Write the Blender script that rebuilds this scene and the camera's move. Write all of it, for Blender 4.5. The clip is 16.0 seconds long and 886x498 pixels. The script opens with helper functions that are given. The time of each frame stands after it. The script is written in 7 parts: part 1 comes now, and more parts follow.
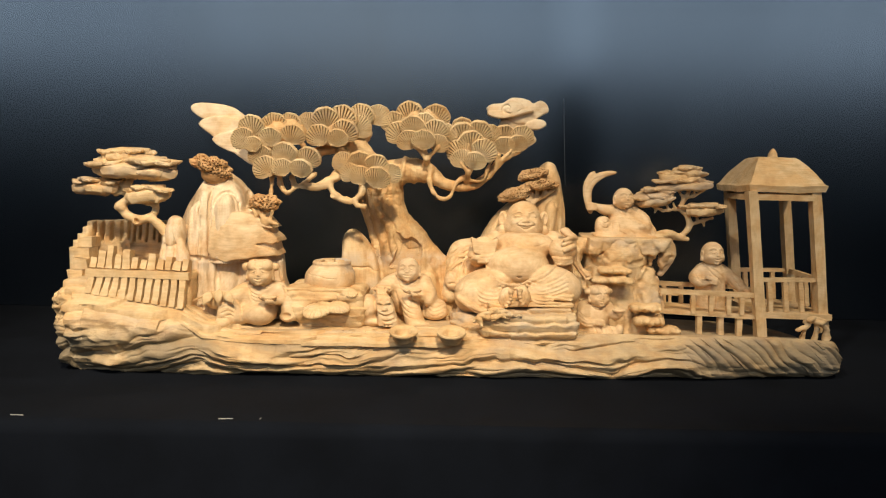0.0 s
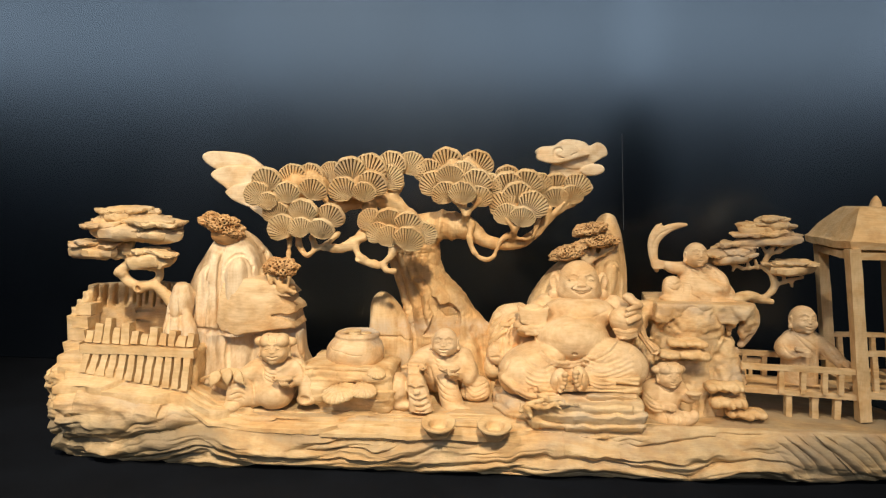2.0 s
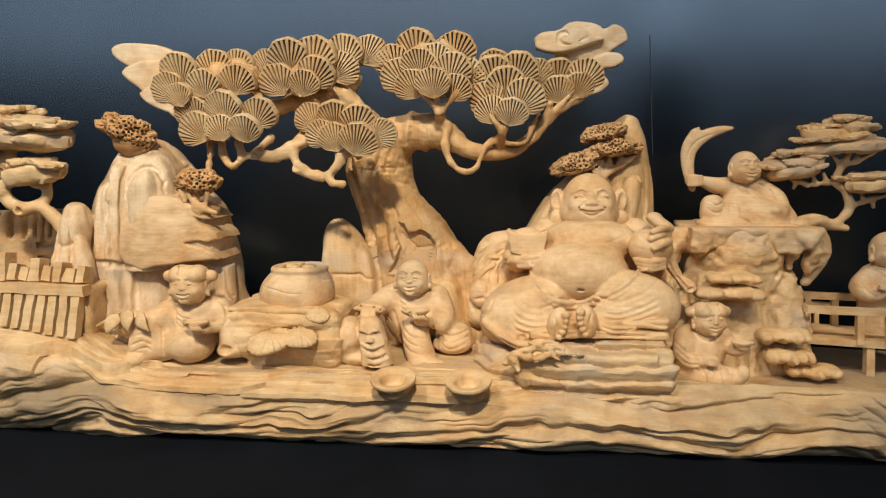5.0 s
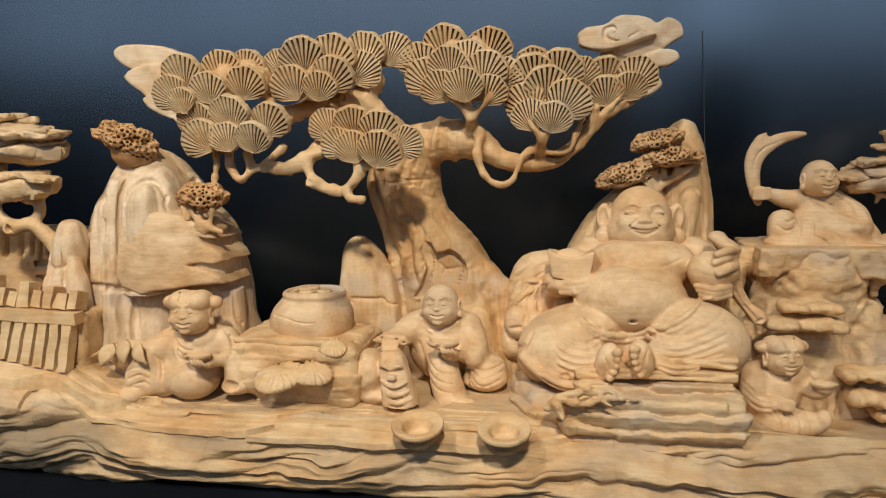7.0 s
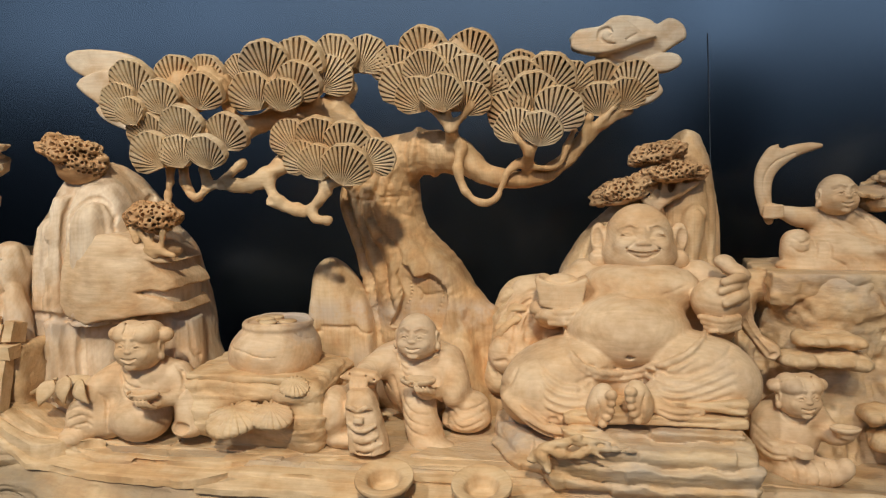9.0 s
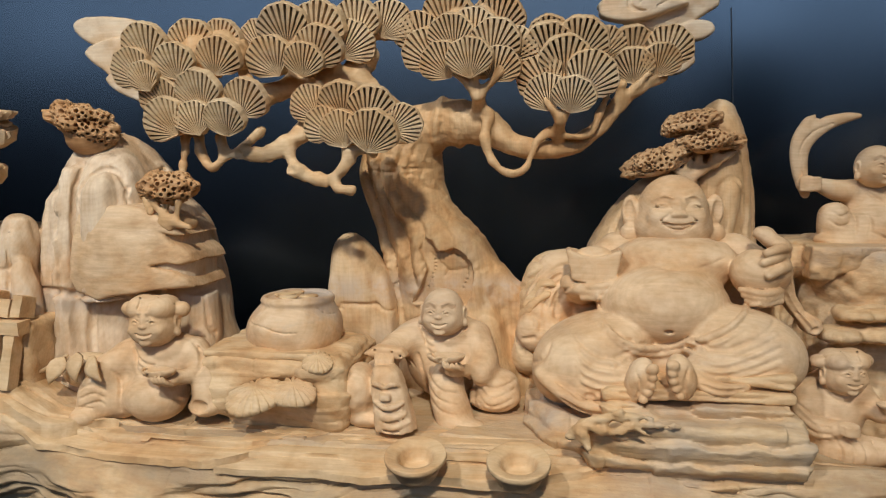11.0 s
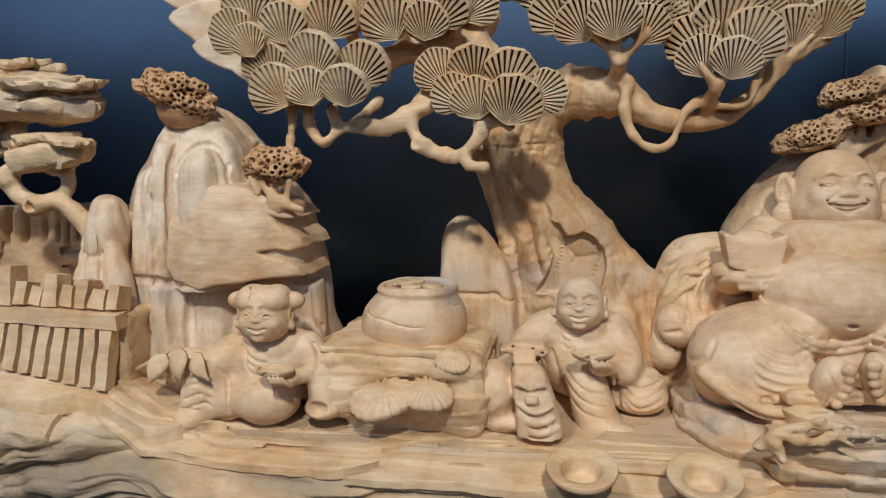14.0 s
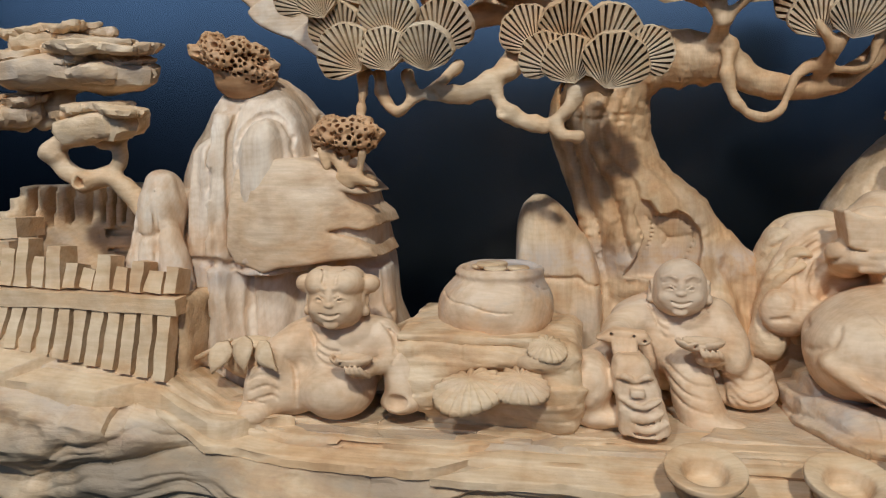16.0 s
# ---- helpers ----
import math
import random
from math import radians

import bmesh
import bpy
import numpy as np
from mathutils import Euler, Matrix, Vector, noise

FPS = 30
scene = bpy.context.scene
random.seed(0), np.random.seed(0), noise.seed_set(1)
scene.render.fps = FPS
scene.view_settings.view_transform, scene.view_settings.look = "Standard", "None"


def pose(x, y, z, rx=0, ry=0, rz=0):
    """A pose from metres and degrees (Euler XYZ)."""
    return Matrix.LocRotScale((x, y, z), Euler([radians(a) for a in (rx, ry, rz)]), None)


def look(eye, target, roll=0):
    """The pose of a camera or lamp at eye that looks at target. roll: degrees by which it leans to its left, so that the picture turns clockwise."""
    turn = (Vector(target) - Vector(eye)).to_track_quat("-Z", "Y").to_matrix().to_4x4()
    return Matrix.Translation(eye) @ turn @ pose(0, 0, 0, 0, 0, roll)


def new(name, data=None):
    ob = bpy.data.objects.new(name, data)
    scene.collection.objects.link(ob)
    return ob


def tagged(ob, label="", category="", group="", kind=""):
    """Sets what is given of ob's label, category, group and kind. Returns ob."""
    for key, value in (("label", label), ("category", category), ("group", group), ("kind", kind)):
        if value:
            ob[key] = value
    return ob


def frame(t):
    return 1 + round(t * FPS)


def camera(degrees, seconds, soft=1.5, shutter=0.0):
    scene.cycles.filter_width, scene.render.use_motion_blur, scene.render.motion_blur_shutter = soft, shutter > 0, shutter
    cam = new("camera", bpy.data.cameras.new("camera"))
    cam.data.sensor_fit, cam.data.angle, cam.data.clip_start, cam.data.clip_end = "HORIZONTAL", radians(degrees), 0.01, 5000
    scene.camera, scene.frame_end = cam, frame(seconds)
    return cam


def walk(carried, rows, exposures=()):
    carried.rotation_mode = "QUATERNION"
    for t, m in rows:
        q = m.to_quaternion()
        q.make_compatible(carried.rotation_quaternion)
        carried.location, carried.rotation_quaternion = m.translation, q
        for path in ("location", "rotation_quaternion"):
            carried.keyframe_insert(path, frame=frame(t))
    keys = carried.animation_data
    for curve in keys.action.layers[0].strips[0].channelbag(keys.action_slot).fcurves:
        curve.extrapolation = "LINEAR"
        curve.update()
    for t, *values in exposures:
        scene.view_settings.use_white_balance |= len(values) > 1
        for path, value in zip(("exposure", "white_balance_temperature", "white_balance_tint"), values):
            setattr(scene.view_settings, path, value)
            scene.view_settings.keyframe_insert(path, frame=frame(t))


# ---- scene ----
# ---- camera ----
cam = camera(66.0, 16.0, soft=1.2)
PATH = [
    (0.0, 0.0000, 0.0000, 0.3550, 83.999, -0.995, 0.105),
    (0.5, 0.0149, 0.0643, 0.3574, 83.840, -0.801, 1.447),
    (1.0, 0.0243, 0.1033, 0.3776, 83.986, -0.875, 1.955),
    (1.5, 0.0092, 0.1449, 0.4179, 84.286, -0.917, 2.656),
    (2.0, 0.0025, 0.1852, 0.4368, 84.706, -0.656, 3.832),
    (2.5, 0.0186, 0.2250, 0.4459, 84.644, -0.613, 4.809),
    (3.0, 0.0216, 0.2640, 0.4068, 84.463, -0.434, 5.302),
    (3.5, 0.0443, 0.3219, 0.3767, 84.162, -0.275, 5.827),
    (4.0, 0.0709, 0.3645, 0.3414, 83.974, -0.188, 6.142),
    (4.2, 0.0773, 0.3766, 0.3274, 83.753, -0.100, 6.237),
    (6.3, 0.0637, 0.5390, 0.3150, 83.065, 0.355, 8.662),
    (6.5, 0.0554, 0.5411, 0.3222, 83.185, 0.321, 9.001),
    (7.0, 0.0620, 0.5450, 0.3300, 83.423, 0.379, 9.321),
    (7.5, 0.0762, 0.5615, 0.3326, 83.702, 0.414, 9.520),
    (8.0, 0.0800, 0.5879, 0.3288, 83.528, 0.420, 9.539),
    (8.5, 0.0830, 0.6115, 0.3393, 83.527, 0.407, 9.613),
    (8.7, 0.0823, 0.6182, 0.3420, 83.887, 0.470, 9.832),
    (11.0, 0.0453, 0.6464, 0.3148, 83.572, 0.435, 9.547),
    (11.5, 0.0406, 0.6414, 0.3028, 83.185, 0.361, 9.542),
    (12.0, 0.0403, 0.6465, 0.2893, 83.312, 0.383, 9.767),
    (12.5, 0.0166, 0.6621, 0.2980, 82.830, 0.352, 9.788),
    (13.0, -0.0232, 0.6769, 0.3050, 82.544, 0.465, 9.797),
    (13.5, -0.0572, 0.6857, 0.3127, 82.202, 0.537, 10.047),
    (14.0, -0.0789, 0.6946, 0.3085, 82.212, 0.589, 10.264),
    (14.5, -0.0930, 0.7043, 0.3027, 82.060, 0.617, 10.472),
    (15.0, -0.1032, 0.7146, 0.2980, 82.138, 0.618, 10.687),
    (15.5, -0.1281, 0.7229, 0.2937, 81.904, 0.700, 10.986),
    (16.0, -0.1462, 0.7329, 0.2890, 81.822, 0.755, 11.303),
]
walk(cam, [(t, pose(x, y, z, rx, ry, rz)) for t, x, y, z, rx, ry, rz in PATH],
     exposures=[(0.0, 0.34, 6800, 10), (4.0, 0.14, 6550, 10), (6.5, -0.09, 6050, 10), (11.0, -0.22, 5450, 10), (16.0, -0.28, 4820, 10)])

# ---- light ----
world = bpy.data.worlds.new("world")
scene.world = world
world.use_nodes = True
world.node_tree.nodes["Background"].inputs["Color"].default_value = (0.5, 0.6, 0.8, 1)
world.node_tree.nodes["Background"].inputs["Strength"].default_value = 0.02


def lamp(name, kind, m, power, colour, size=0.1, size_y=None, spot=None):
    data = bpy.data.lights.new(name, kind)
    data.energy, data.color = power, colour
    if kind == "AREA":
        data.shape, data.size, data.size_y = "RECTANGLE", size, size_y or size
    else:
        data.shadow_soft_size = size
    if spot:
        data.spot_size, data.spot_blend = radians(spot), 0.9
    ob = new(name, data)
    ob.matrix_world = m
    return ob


WARM, WHITE, COOL = (1.0, 0.83, 0.60), (1.0, 0.91, 0.80), (0.70, 0.83, 1.0)
lamp("spot_lamp", "SPOT", look((0.28, -1.02, 2.30), (-0.28, 1.20, 0.16)), 338, WARM, 0.09, spot=33)
lamp("spot_lamp", "SPOT", look((-1.25, -0.60, 2.62), (-0.16, 1.28, 0.25)), 186, WHITE, 0.09, spot=40)
lamp("spot_lamp", "SPOT", look((1.25, -0.35, 2.60), (0.74, 1.42, 0.18)), 158, WARM, 0.09, spot=21)
# added unseen cool light behind the camera; its reflection gives the wall its sheen
lamp("wall_sheen_light", "AREA", look((0.0, -3.85, 2.38), (0.0, 0, 2.2)), 108, COOL, 13.2, 1.80)

# ---- materials ----


def material(name):
    m = bpy.data.materials.new(name)
    m.use_nodes = True
    nodes, links = m.node_tree.nodes, m.node_tree.links
    return m, nodes, links, nodes["Principled BSDF"]


def ramp(nodes, stops):
    r = nodes.new("ShaderNodeValToRGB")
    while len(r.color_ramp.elements) < len(stops):
        r.color_ramp.elements.new(0.5)
    for e, (p, c) in zip(r.color_ramp.elements, stops):
        e.position, e.color = p, (*c, 1)
    return r


def texture(nodes, links, kind, scale, stretch=(1, 1, 1), turn=(0, 0, 0), place=(0, 0, 0), **values):
    geo, mapping, tex = nodes.new("ShaderNodeNewGeometry"), nodes.new("ShaderNodeMapping"), nodes.new(kind)
    mapping.inputs["Scale"].default_value, mapping.inputs["Location"].default_value = stretch, place
    mapping.inputs["Rotation"].default_value = [radians(a) for a in turn]
    links.new(geo.outputs["Position"], mapping.inputs["Vector"])
    links.new(mapping.outputs["Vector"], tex.inputs["Vector"])
    tex.inputs["Scale"].default_value = scale
    for key, value in values.items():
        tex.inputs[key.replace("_", " ").title()].default_value = value
    return tex


def mixed(nodes, links, mode, factor, a, b):
    mix = nodes.new("ShaderNodeMix")
    mix.data_type, mix.blend_type = "RGBA", mode
    for socket, value in ((mix.inputs[0], factor), (mix.inputs[6], a), (mix.inputs[7], b)):
        if hasattr(value, "is_linked"):
            links.new(value, socket)
        else:
            socket.default_value = value if isinstance(value, (int, float)) else (*value, 1)
    return mix.outputs[2]


def wood(name, light, dark, grey=0.3, turn=(0, 0, 0), relief=0.35, line=0.6, bare=(0.56, 0.72), skin=False, upright=False, band=False):
    """Bare carved wood: growth rings, fine grain, weathered grey patches, chisel facets and pores."""
    m, nodes, links, shader = material(name)
    light, dark = (tuple(0.95 * v for v in c) for c in (light, dark))

    def along(a, b, c):
        return (c, b, a) if upright else (a, b, c)

    turn = tuple(a + b for a, b in zip(turn, (13, 3, 8)))
    rings = texture(nodes, links, "ShaderNodeTexNoise", 22, along(0.35, 1.6, 2.6), turn, detail=3, distortion=1.2)
    grain = texture(nodes, links, "ShaderNodeTexNoise", 210, along(0.12, 1.2, 1.6), turn, detail=2.5, roughness=0.6)
    patch = texture(nodes, links, "ShaderNodeTexNoise", 9, along(0.7, 1, 1.3), turn, detail=6, roughness=0.62)
    blotch = texture(nodes, links, "ShaderNodeTexNoise", 38, (1, 1, 1), turn, detail=5, roughness=0.6)
    tone = ramp(nodes, [(0.30, dark), (0.48, light), (0.62, tuple(0.5 * (a + b) for a, b in zip(light, dark))), (0.75, light)])
    links.new(rings.outputs["Fac"], tone.inputs["Fac"])
    streak = ramp(nodes, [(0.30, (0.78, 0.74, 0.70)), (0.55, (1, 1, 1)), (0.8, (1.06, 1.05, 1.03))])
    links.new(grain.outputs["Fac"], streak.inputs["Fac"])
    colour = mixed(nodes, links, "MULTIPLY", 0.55 * line, tone.outputs["Color"], streak.outputs["Color"])
    # yearly rings round the heart of the log, cut open by the carving
    years = texture(nodes, links, "ShaderNodeTexWave", 95, (0.10, 1, 1), place=(0, -1.47, -0.06), distortion=2.6, detail=3)
    years.wave_type, years.rings_direction = "RINGS", "SPHERICAL"
    years.inputs["Detail Scale"].default_value = 0.6
    late = ramp(nodes, [(0.0, (1.03, 1.03, 1.03)), (0.55, (1, 1, 1)), (0.95, (0.80, 0.71, 0.60))])
    links.new(years.outputs["Fac"], late.inputs["Fac"])
    colour = mixed(nodes, links, "MULTIPLY", 0.14, colour, late.outputs["Color"])
    soil = ramp(nodes, [(0.34, (0.74, 0.66, 0.58)), (0.56, (1.0, 1.0, 1.0)), (0.72, (1.06, 1.07, 1.09))])
    links.new(blotch.outputs["Fac"], soil.inputs["Fac"])
    colour = mixed(nodes, links, "MULTIPLY", 0.7, colour, soil.outputs["Color"])
    warm = texture(nodes, links, "ShaderNodeTexNoise", 14, along(0.6, 1, 1.2), turn, detail=7, roughness=0.66, distortion=0.8)
    tint = ramp(nodes, [(0.40, (0.95, 0.83, 0.68)), (0.52, (1.0, 1.0, 0.98)), (0.64, (1.03, 1.08, 1.15))])
    links.new(warm.outputs["Fac"], tint.inputs["Fac"])
    colour = mixed(nodes, links, "MULTIPLY", 0.8, colour, tint.outputs["Color"])
    worn = ramp(nodes, [(bare[0], (0, 0, 0)), (bare[1], (grey, grey, grey))])
    links.new(patch.outputs["Fac"], worn.inputs["Fac"])
    colour = mixed(nodes, links, "MIX", worn.outputs["Color"], colour, (0.36, 0.33, 0.30))
    if skin:
        # shade put into the colour: darker brown patches low down, strongest at the ends
        geo, split = nodes.new("ShaderNodeNewGeometry"), nodes.new("ShaderNodeSeparateXYZ")
        links.new(geo.outputs["Position"], split.inputs[0])
        ends, low_down, both, cut = (nodes.new("ShaderNodeMapRange"), nodes.new("ShaderNodeMapRange"), nodes.new("ShaderNodeMath"), nodes.new("ShaderNodeMath"))
        away, far = nodes.new("ShaderNodeMath"), nodes.new("ShaderNodeMath")
        away.operation, far.operation = "ADD", "ABSOLUTE"
        links.new(split.outputs[0], away.inputs[0])
        away.inputs[1].default_value = -0.15
        links.new(away.outputs[0], far.inputs[0])
        for node, socket, lo, hi in ((ends, far.outputs[0], -0.10, 0.78), (low_down, split.outputs[2], 0.092, 0.062)):
            links.new(socket, node.inputs["Value"])
            node.inputs["From Min"].default_value, node.inputs["From Max"].default_value = lo, hi
        both.operation, cut.operation, cut.use_clamp = "MULTIPLY", "MULTIPLY_ADD", True
        links.new(ends.outputs[0], both.inputs[0])
        links.new(low_down.outputs[0], both.inputs[1])
        spread = ramp(nodes, [(0.30, (0, 0, 0)), (0.50, (0.9, 0.9, 0.9))])
        links.new(patch.outputs["Fac"], spread.inputs["Fac"])
        links.new(spread.outputs["Color"], cut.inputs[0])
        links.new(both.outputs[0], cut.inputs[1])
        cut.inputs[2].default_value = 0.0
        colour = mixed(nodes, links, "MIX", cut.outputs[0], colour, (0.23, 0.185, 0.118))
    if band:
        # a pale grey seam of old damp through the block
        geo, split, off, seam = nodes.new("ShaderNodeNewGeometry"), nodes.new("ShaderNodeSeparateXYZ"), nodes.new("ShaderNodeMath"), nodes.new("ShaderNodeMapRange")
        size, part = nodes.new("ShaderNodeMath"), nodes.new("ShaderNodeMath")
        links.new(geo.outputs["Position"], split.inputs[0])
        off.operation, size.operation, part.operation = "SUBTRACT", "ABSOLUTE", "MULTIPLY"
        links.new(split.outputs[2], off.inputs[0])
        off.inputs[1].default_value = 0.190
        links.new(off.outputs[0], size.inputs[0])
        links.new(size.outputs[0], seam.inputs["Value"])
        for key, value in (("From Min", 0.004), ("From Max", 0.020), ("To Min", 0.5), ("To Max", 0.0)):
            seam.inputs[key].default_value = value
        mottle = ramp(nodes, [(0.38, (0, 0, 0)), (0.55, (1, 1, 1))])
        links.new(blotch.outputs["Fac"], mottle.inputs["Fac"])
        links.new(seam.outputs[0], part.inputs[0])
        links.new(mottle.outputs["Color"], part.inputs[1])
        colour = mixed(nodes, links, "MIX", part.outputs[0], colour, (0.46, 0.41, 0.35))
    links.new(colour, shader.inputs["Base Color"])
    shader.inputs["Roughness"].default_value = 0.62
    shader.inputs["Specular IOR Level"].default_value = 0.3
    facet = texture(nodes, links, "ShaderNodeTexNoise", 120, along(0.6, 1, 1), turn, detail=5, roughness=0.6)
    add = nodes.new("ShaderNodeMath")
    add.operation = "MULTIPLY_ADD"
    links.new(grain.outputs["Fac"], add.inputs[0])
    add.inputs[1].default_value = 0.35
    links.new(facet.outputs["Fac"], add.inputs[2])
    bump = nodes.new("ShaderNodeBump")
    bump.inputs["Strength"].default_value = relief
    bump.inputs["Distance"].default_value = 0.003
    links.new(add.outputs[0], bump.inputs["Height"])
    links.new(bump.outputs["Normal"], shader.inputs["Normal"])
    return m


def cloth():
    m, nodes, links, shader = material("black_cloth")
    weave = texture(nodes, links, "ShaderNodeTexNoise", 900, detail=2)
    dust = texture(nodes, links, "ShaderNodeTexNoise", 7, detail=8, roughness=0.7)
    tone = ramp(nodes, [(0.3, (0.0024, 0.0036, 0.0062)), (0.7, (0.0052, 0.0074, 0.0122))])
    links.new(dust.outputs["Fac"], tone.inputs["Fac"])
    links.new(tone.outputs["Color"], shader.inputs["Base Color"])
    shader.inputs["Roughness"].default_value = 0.95
    shader.inputs["Specular IOR Level"].default_value = 0.12
    bump = nodes.new("ShaderNodeBump")
    bump.inputs["Strength"].default_value, bump.inputs["Distance"].default_value = 0.3, 0.0008
    links.new(weave.outputs["Fac"], bump.inputs["Height"])
    links.new(bump.outputs["Normal"], shader.inputs["Normal"])
    return m


def black_paint():
    m, nodes, links, shader = material("black_wall_paint")
    scuff = texture(nodes, links, "ShaderNodeTexNoise", 2.2, (1, 1, 0.45), detail=7, roughness=0.6, distortion=0.5)
    fine = texture(nodes, links, "ShaderNodeTexNoise", 60, detail=4)
    tone = ramp(nodes, [(0.3, (0.0010, 0.0013, 0.0022)), (0.55, (0.0015, 0.0019, 0.0030)), (0.75, (0.0024, 0.0029, 0.0040))])
    links.new(scuff.outputs["Fac"], tone.inputs["Fac"])
    links.new(tone.outputs["Color"], shader.inputs["Base Color"])
    rough = ramp(nodes, [(0.3, (0.21, 0.21, 0.21)), (0.7, (0.26, 0.26, 0.26))])
    links.new(scuff.outputs["Fac"], rough.inputs["Fac"])
    # a smoother upright smear where the paint was rolled over
    geo, split, band, dull = (nodes.new("ShaderNodeNewGeometry"), nodes.new("ShaderNodeSeparateXYZ"), nodes.new("ShaderNodeMath"), nodes.new("ShaderNodeMapRange"))
    links.new(geo.outputs["Position"], split.inputs[0])
    band.operation = "SUBTRACT"
    band.inputs[1].default_value = 0.34
    links.new(split.outputs[0], band.inputs[0])
    size, total = nodes.new("ShaderNodeMath"), nodes.new("ShaderNodeMath")
    size.operation, total.operation = "ABSOLUTE", "ADD"
    links.new(band.outputs[0], size.inputs[0])
    links.new(size.outputs[0], dull.inputs["Value"])
    for key, value in (("From Min", 0.02), ("From Max", 0.10), ("To Min", -0.05), ("To Max", 0.0)):
        dull.inputs[key].default_value = value
    links.new(rough.outputs["Color"], total.inputs[0])
    links.new(dull.outputs[0], total.inputs[1])
    links.new(total.outputs[0], shader.inputs["Roughness"])
    shader.inputs["IOR"].default_value = 2.4
    shader.inputs["Specular Tint"].default_value = (0.74, 0.88, 1.0, 1)
    bump = nodes.new("ShaderNodeBump")
    bump.inputs["Strength"].default_value, bump.inputs["Distance"].default_value = 0.01, 0.0005
    links.new(fine.outputs["Fac"], bump.inputs["Height"])
    links.new(bump.outputs["Normal"], shader.inputs["Normal"])
    return m


def plain(name, colour, rough=0.8):
    m, nodes, links, shader = material(name)
    spots = texture(nodes, links, "ShaderNodeTexNoise", 5, detail=6)
    tone = ramp(nodes, [(0.3, tuple(c * 0.8 for c in colour)), (0.7, tuple(min(1, c * 1.1) for c in colour))])
    links.new(spots.outputs["Fac"], tone.inputs["Fac"])
    links.new(tone.outputs["Color"], shader.inputs["Base Color"])
    shader.inputs["Roughness"].default_value = rough
    return m


PALE, TAN = (0.75, 0.552, 0.316), (0.65, 0.450, 0.232)
WOOD = wood("carved_wood", PALE, TAN)
WOOD_UP = wood("upright_grain_wood", PALE, TAN, grey=0.35, upright=True, band=True)
WOOD_CLIFF = wood("pale_cliff_wood", (0.80, 0.64, 0.44), (0.70, 0.52, 0.33), grey=0.35, relief=0.25, upright=True, band=True)
WOOD_POST = wood("post_wood", PALE, TAN, grey=0.2, upright=True)
WOOD_SMOOTH = wood("smooth_carved_wood", (0.77, 0.562, 0.336), (0.67, 0.470, 0.265), grey=0.22, relief=0.12, line=0.35)
WOOD_BROWN = wood("brown_carved_wood", (0.62, 0.40, 0.20), (0.48, 0.28, 0.12), grey=0.1, relief=0.3)
# orange-brown trunk and branches, darkened a little to stand in for shade
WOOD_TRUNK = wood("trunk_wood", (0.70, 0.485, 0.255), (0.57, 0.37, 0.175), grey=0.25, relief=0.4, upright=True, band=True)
WOOD_WING = wood("slant_grain_wood", (0.76, 0.555, 0.330), (0.64, 0.440, 0.240), grey=0.15, turn=(0, -38, 0), relief=0.15, line=1.0)
WOOD_JAR = wood("greyed_jar_wood", (0.76, 0.555, 0.335), (0.64, 0.440, 0.245), grey=0.65, relief=0.12, line=0.5, bare=(0.50, 0.64))
# skin=True adds the shade painted low on the log; the grey patches are wear
WOOD_LOG = wood("weathered_log_wood", PALE, TAN, grey=0.5, relief=0.6, bare=(0.46, 0.66), skin=True)
WOOD_CRAG = wood("weathered_carved_wood", PALE, TAN, grey=0.7, relief=0.5, bare=(0.48, 0.68))
WOOD_WHITE = wood("pale_carved_wood", (0.80, 0.66, 0.47), (0.70, 0.54, 0.35), grey=0.1, relief=0.2)
CLOTH, PAINT = cloth(), black_paint()

# ---- building helpers ----
ORIGIN = {}


def link_mesh(name, mesh, mats, parent=None, label="", category="", group="", kind="", origin=None):
    """Links a mesh given in world places as an object with its origin at its foot."""
    n = len(mesh.vertices)
    co = np.empty(n * 3, np.float32)
    mesh.vertices.foreach_get("co", co)
    co = co.reshape(-1, 3)
    if origin is None:
        lo, hi = co.min(0), co.max(0)
        origin = np.array([(lo[0] + hi[0]) / 2, (lo[1] + hi[1]) / 2, lo[2]])
    origin = np.array(origin, float)
    mesh.vertices.foreach_set("co", (co - origin).astype(np.float32).ravel())
    mesh.update()
    for m in mats if isinstance(mats, (list, tuple)) else [mats]:
        mesh.materials.append(m)
    ob = new(name, mesh)
    ORIGIN[ob.name] = origin
    if parent:
        ob.parent = parent
        ob.location = origin - ORIGIN[parent.name]
    else:
        ob.location = origin
    return tagged(ob, label, category, group, kind)


def arrays_mesh(name, verts, quads, smooth=True):
    mesh = bpy.data.meshes.new(name)
    verts, quads = np.asarray(verts, np.float32), np.asarray(quads, np.int32)
    mesh.vertices.add(len(verts))
    mesh.vertices.foreach_set("co", verts.ravel())
    k = quads.shape[1]
    mesh.loops.add(quads.size)
    mesh.loops.foreach_set("vertex_index", quads.ravel())
    mesh.polygons.add(len(quads))
    mesh.polygons.foreach_set("loop_start", np.arange(0, quads.size, k, dtype=np.int32))
    mesh.polygons.foreach_set("use_smooth", np.full(len(quads), smooth))
    mesh.update(calc_edges=True)
    mesh.validate()
    return mesh


def bm_mesh(name, bm, smooth=False):
    mesh = bpy.data.meshes.new(name)
    bmesh.ops.recalc_face_normals(bm, faces=bm.faces)
    bm.to_mesh(mesh)
    bm.free()
    for p in mesh.polygons:
        p.use_smooth = smooth
    return mesh


LATTICE = np.random.RandomState(7).rand(64, 64, 64).astype(np.float32) * 2 - 1


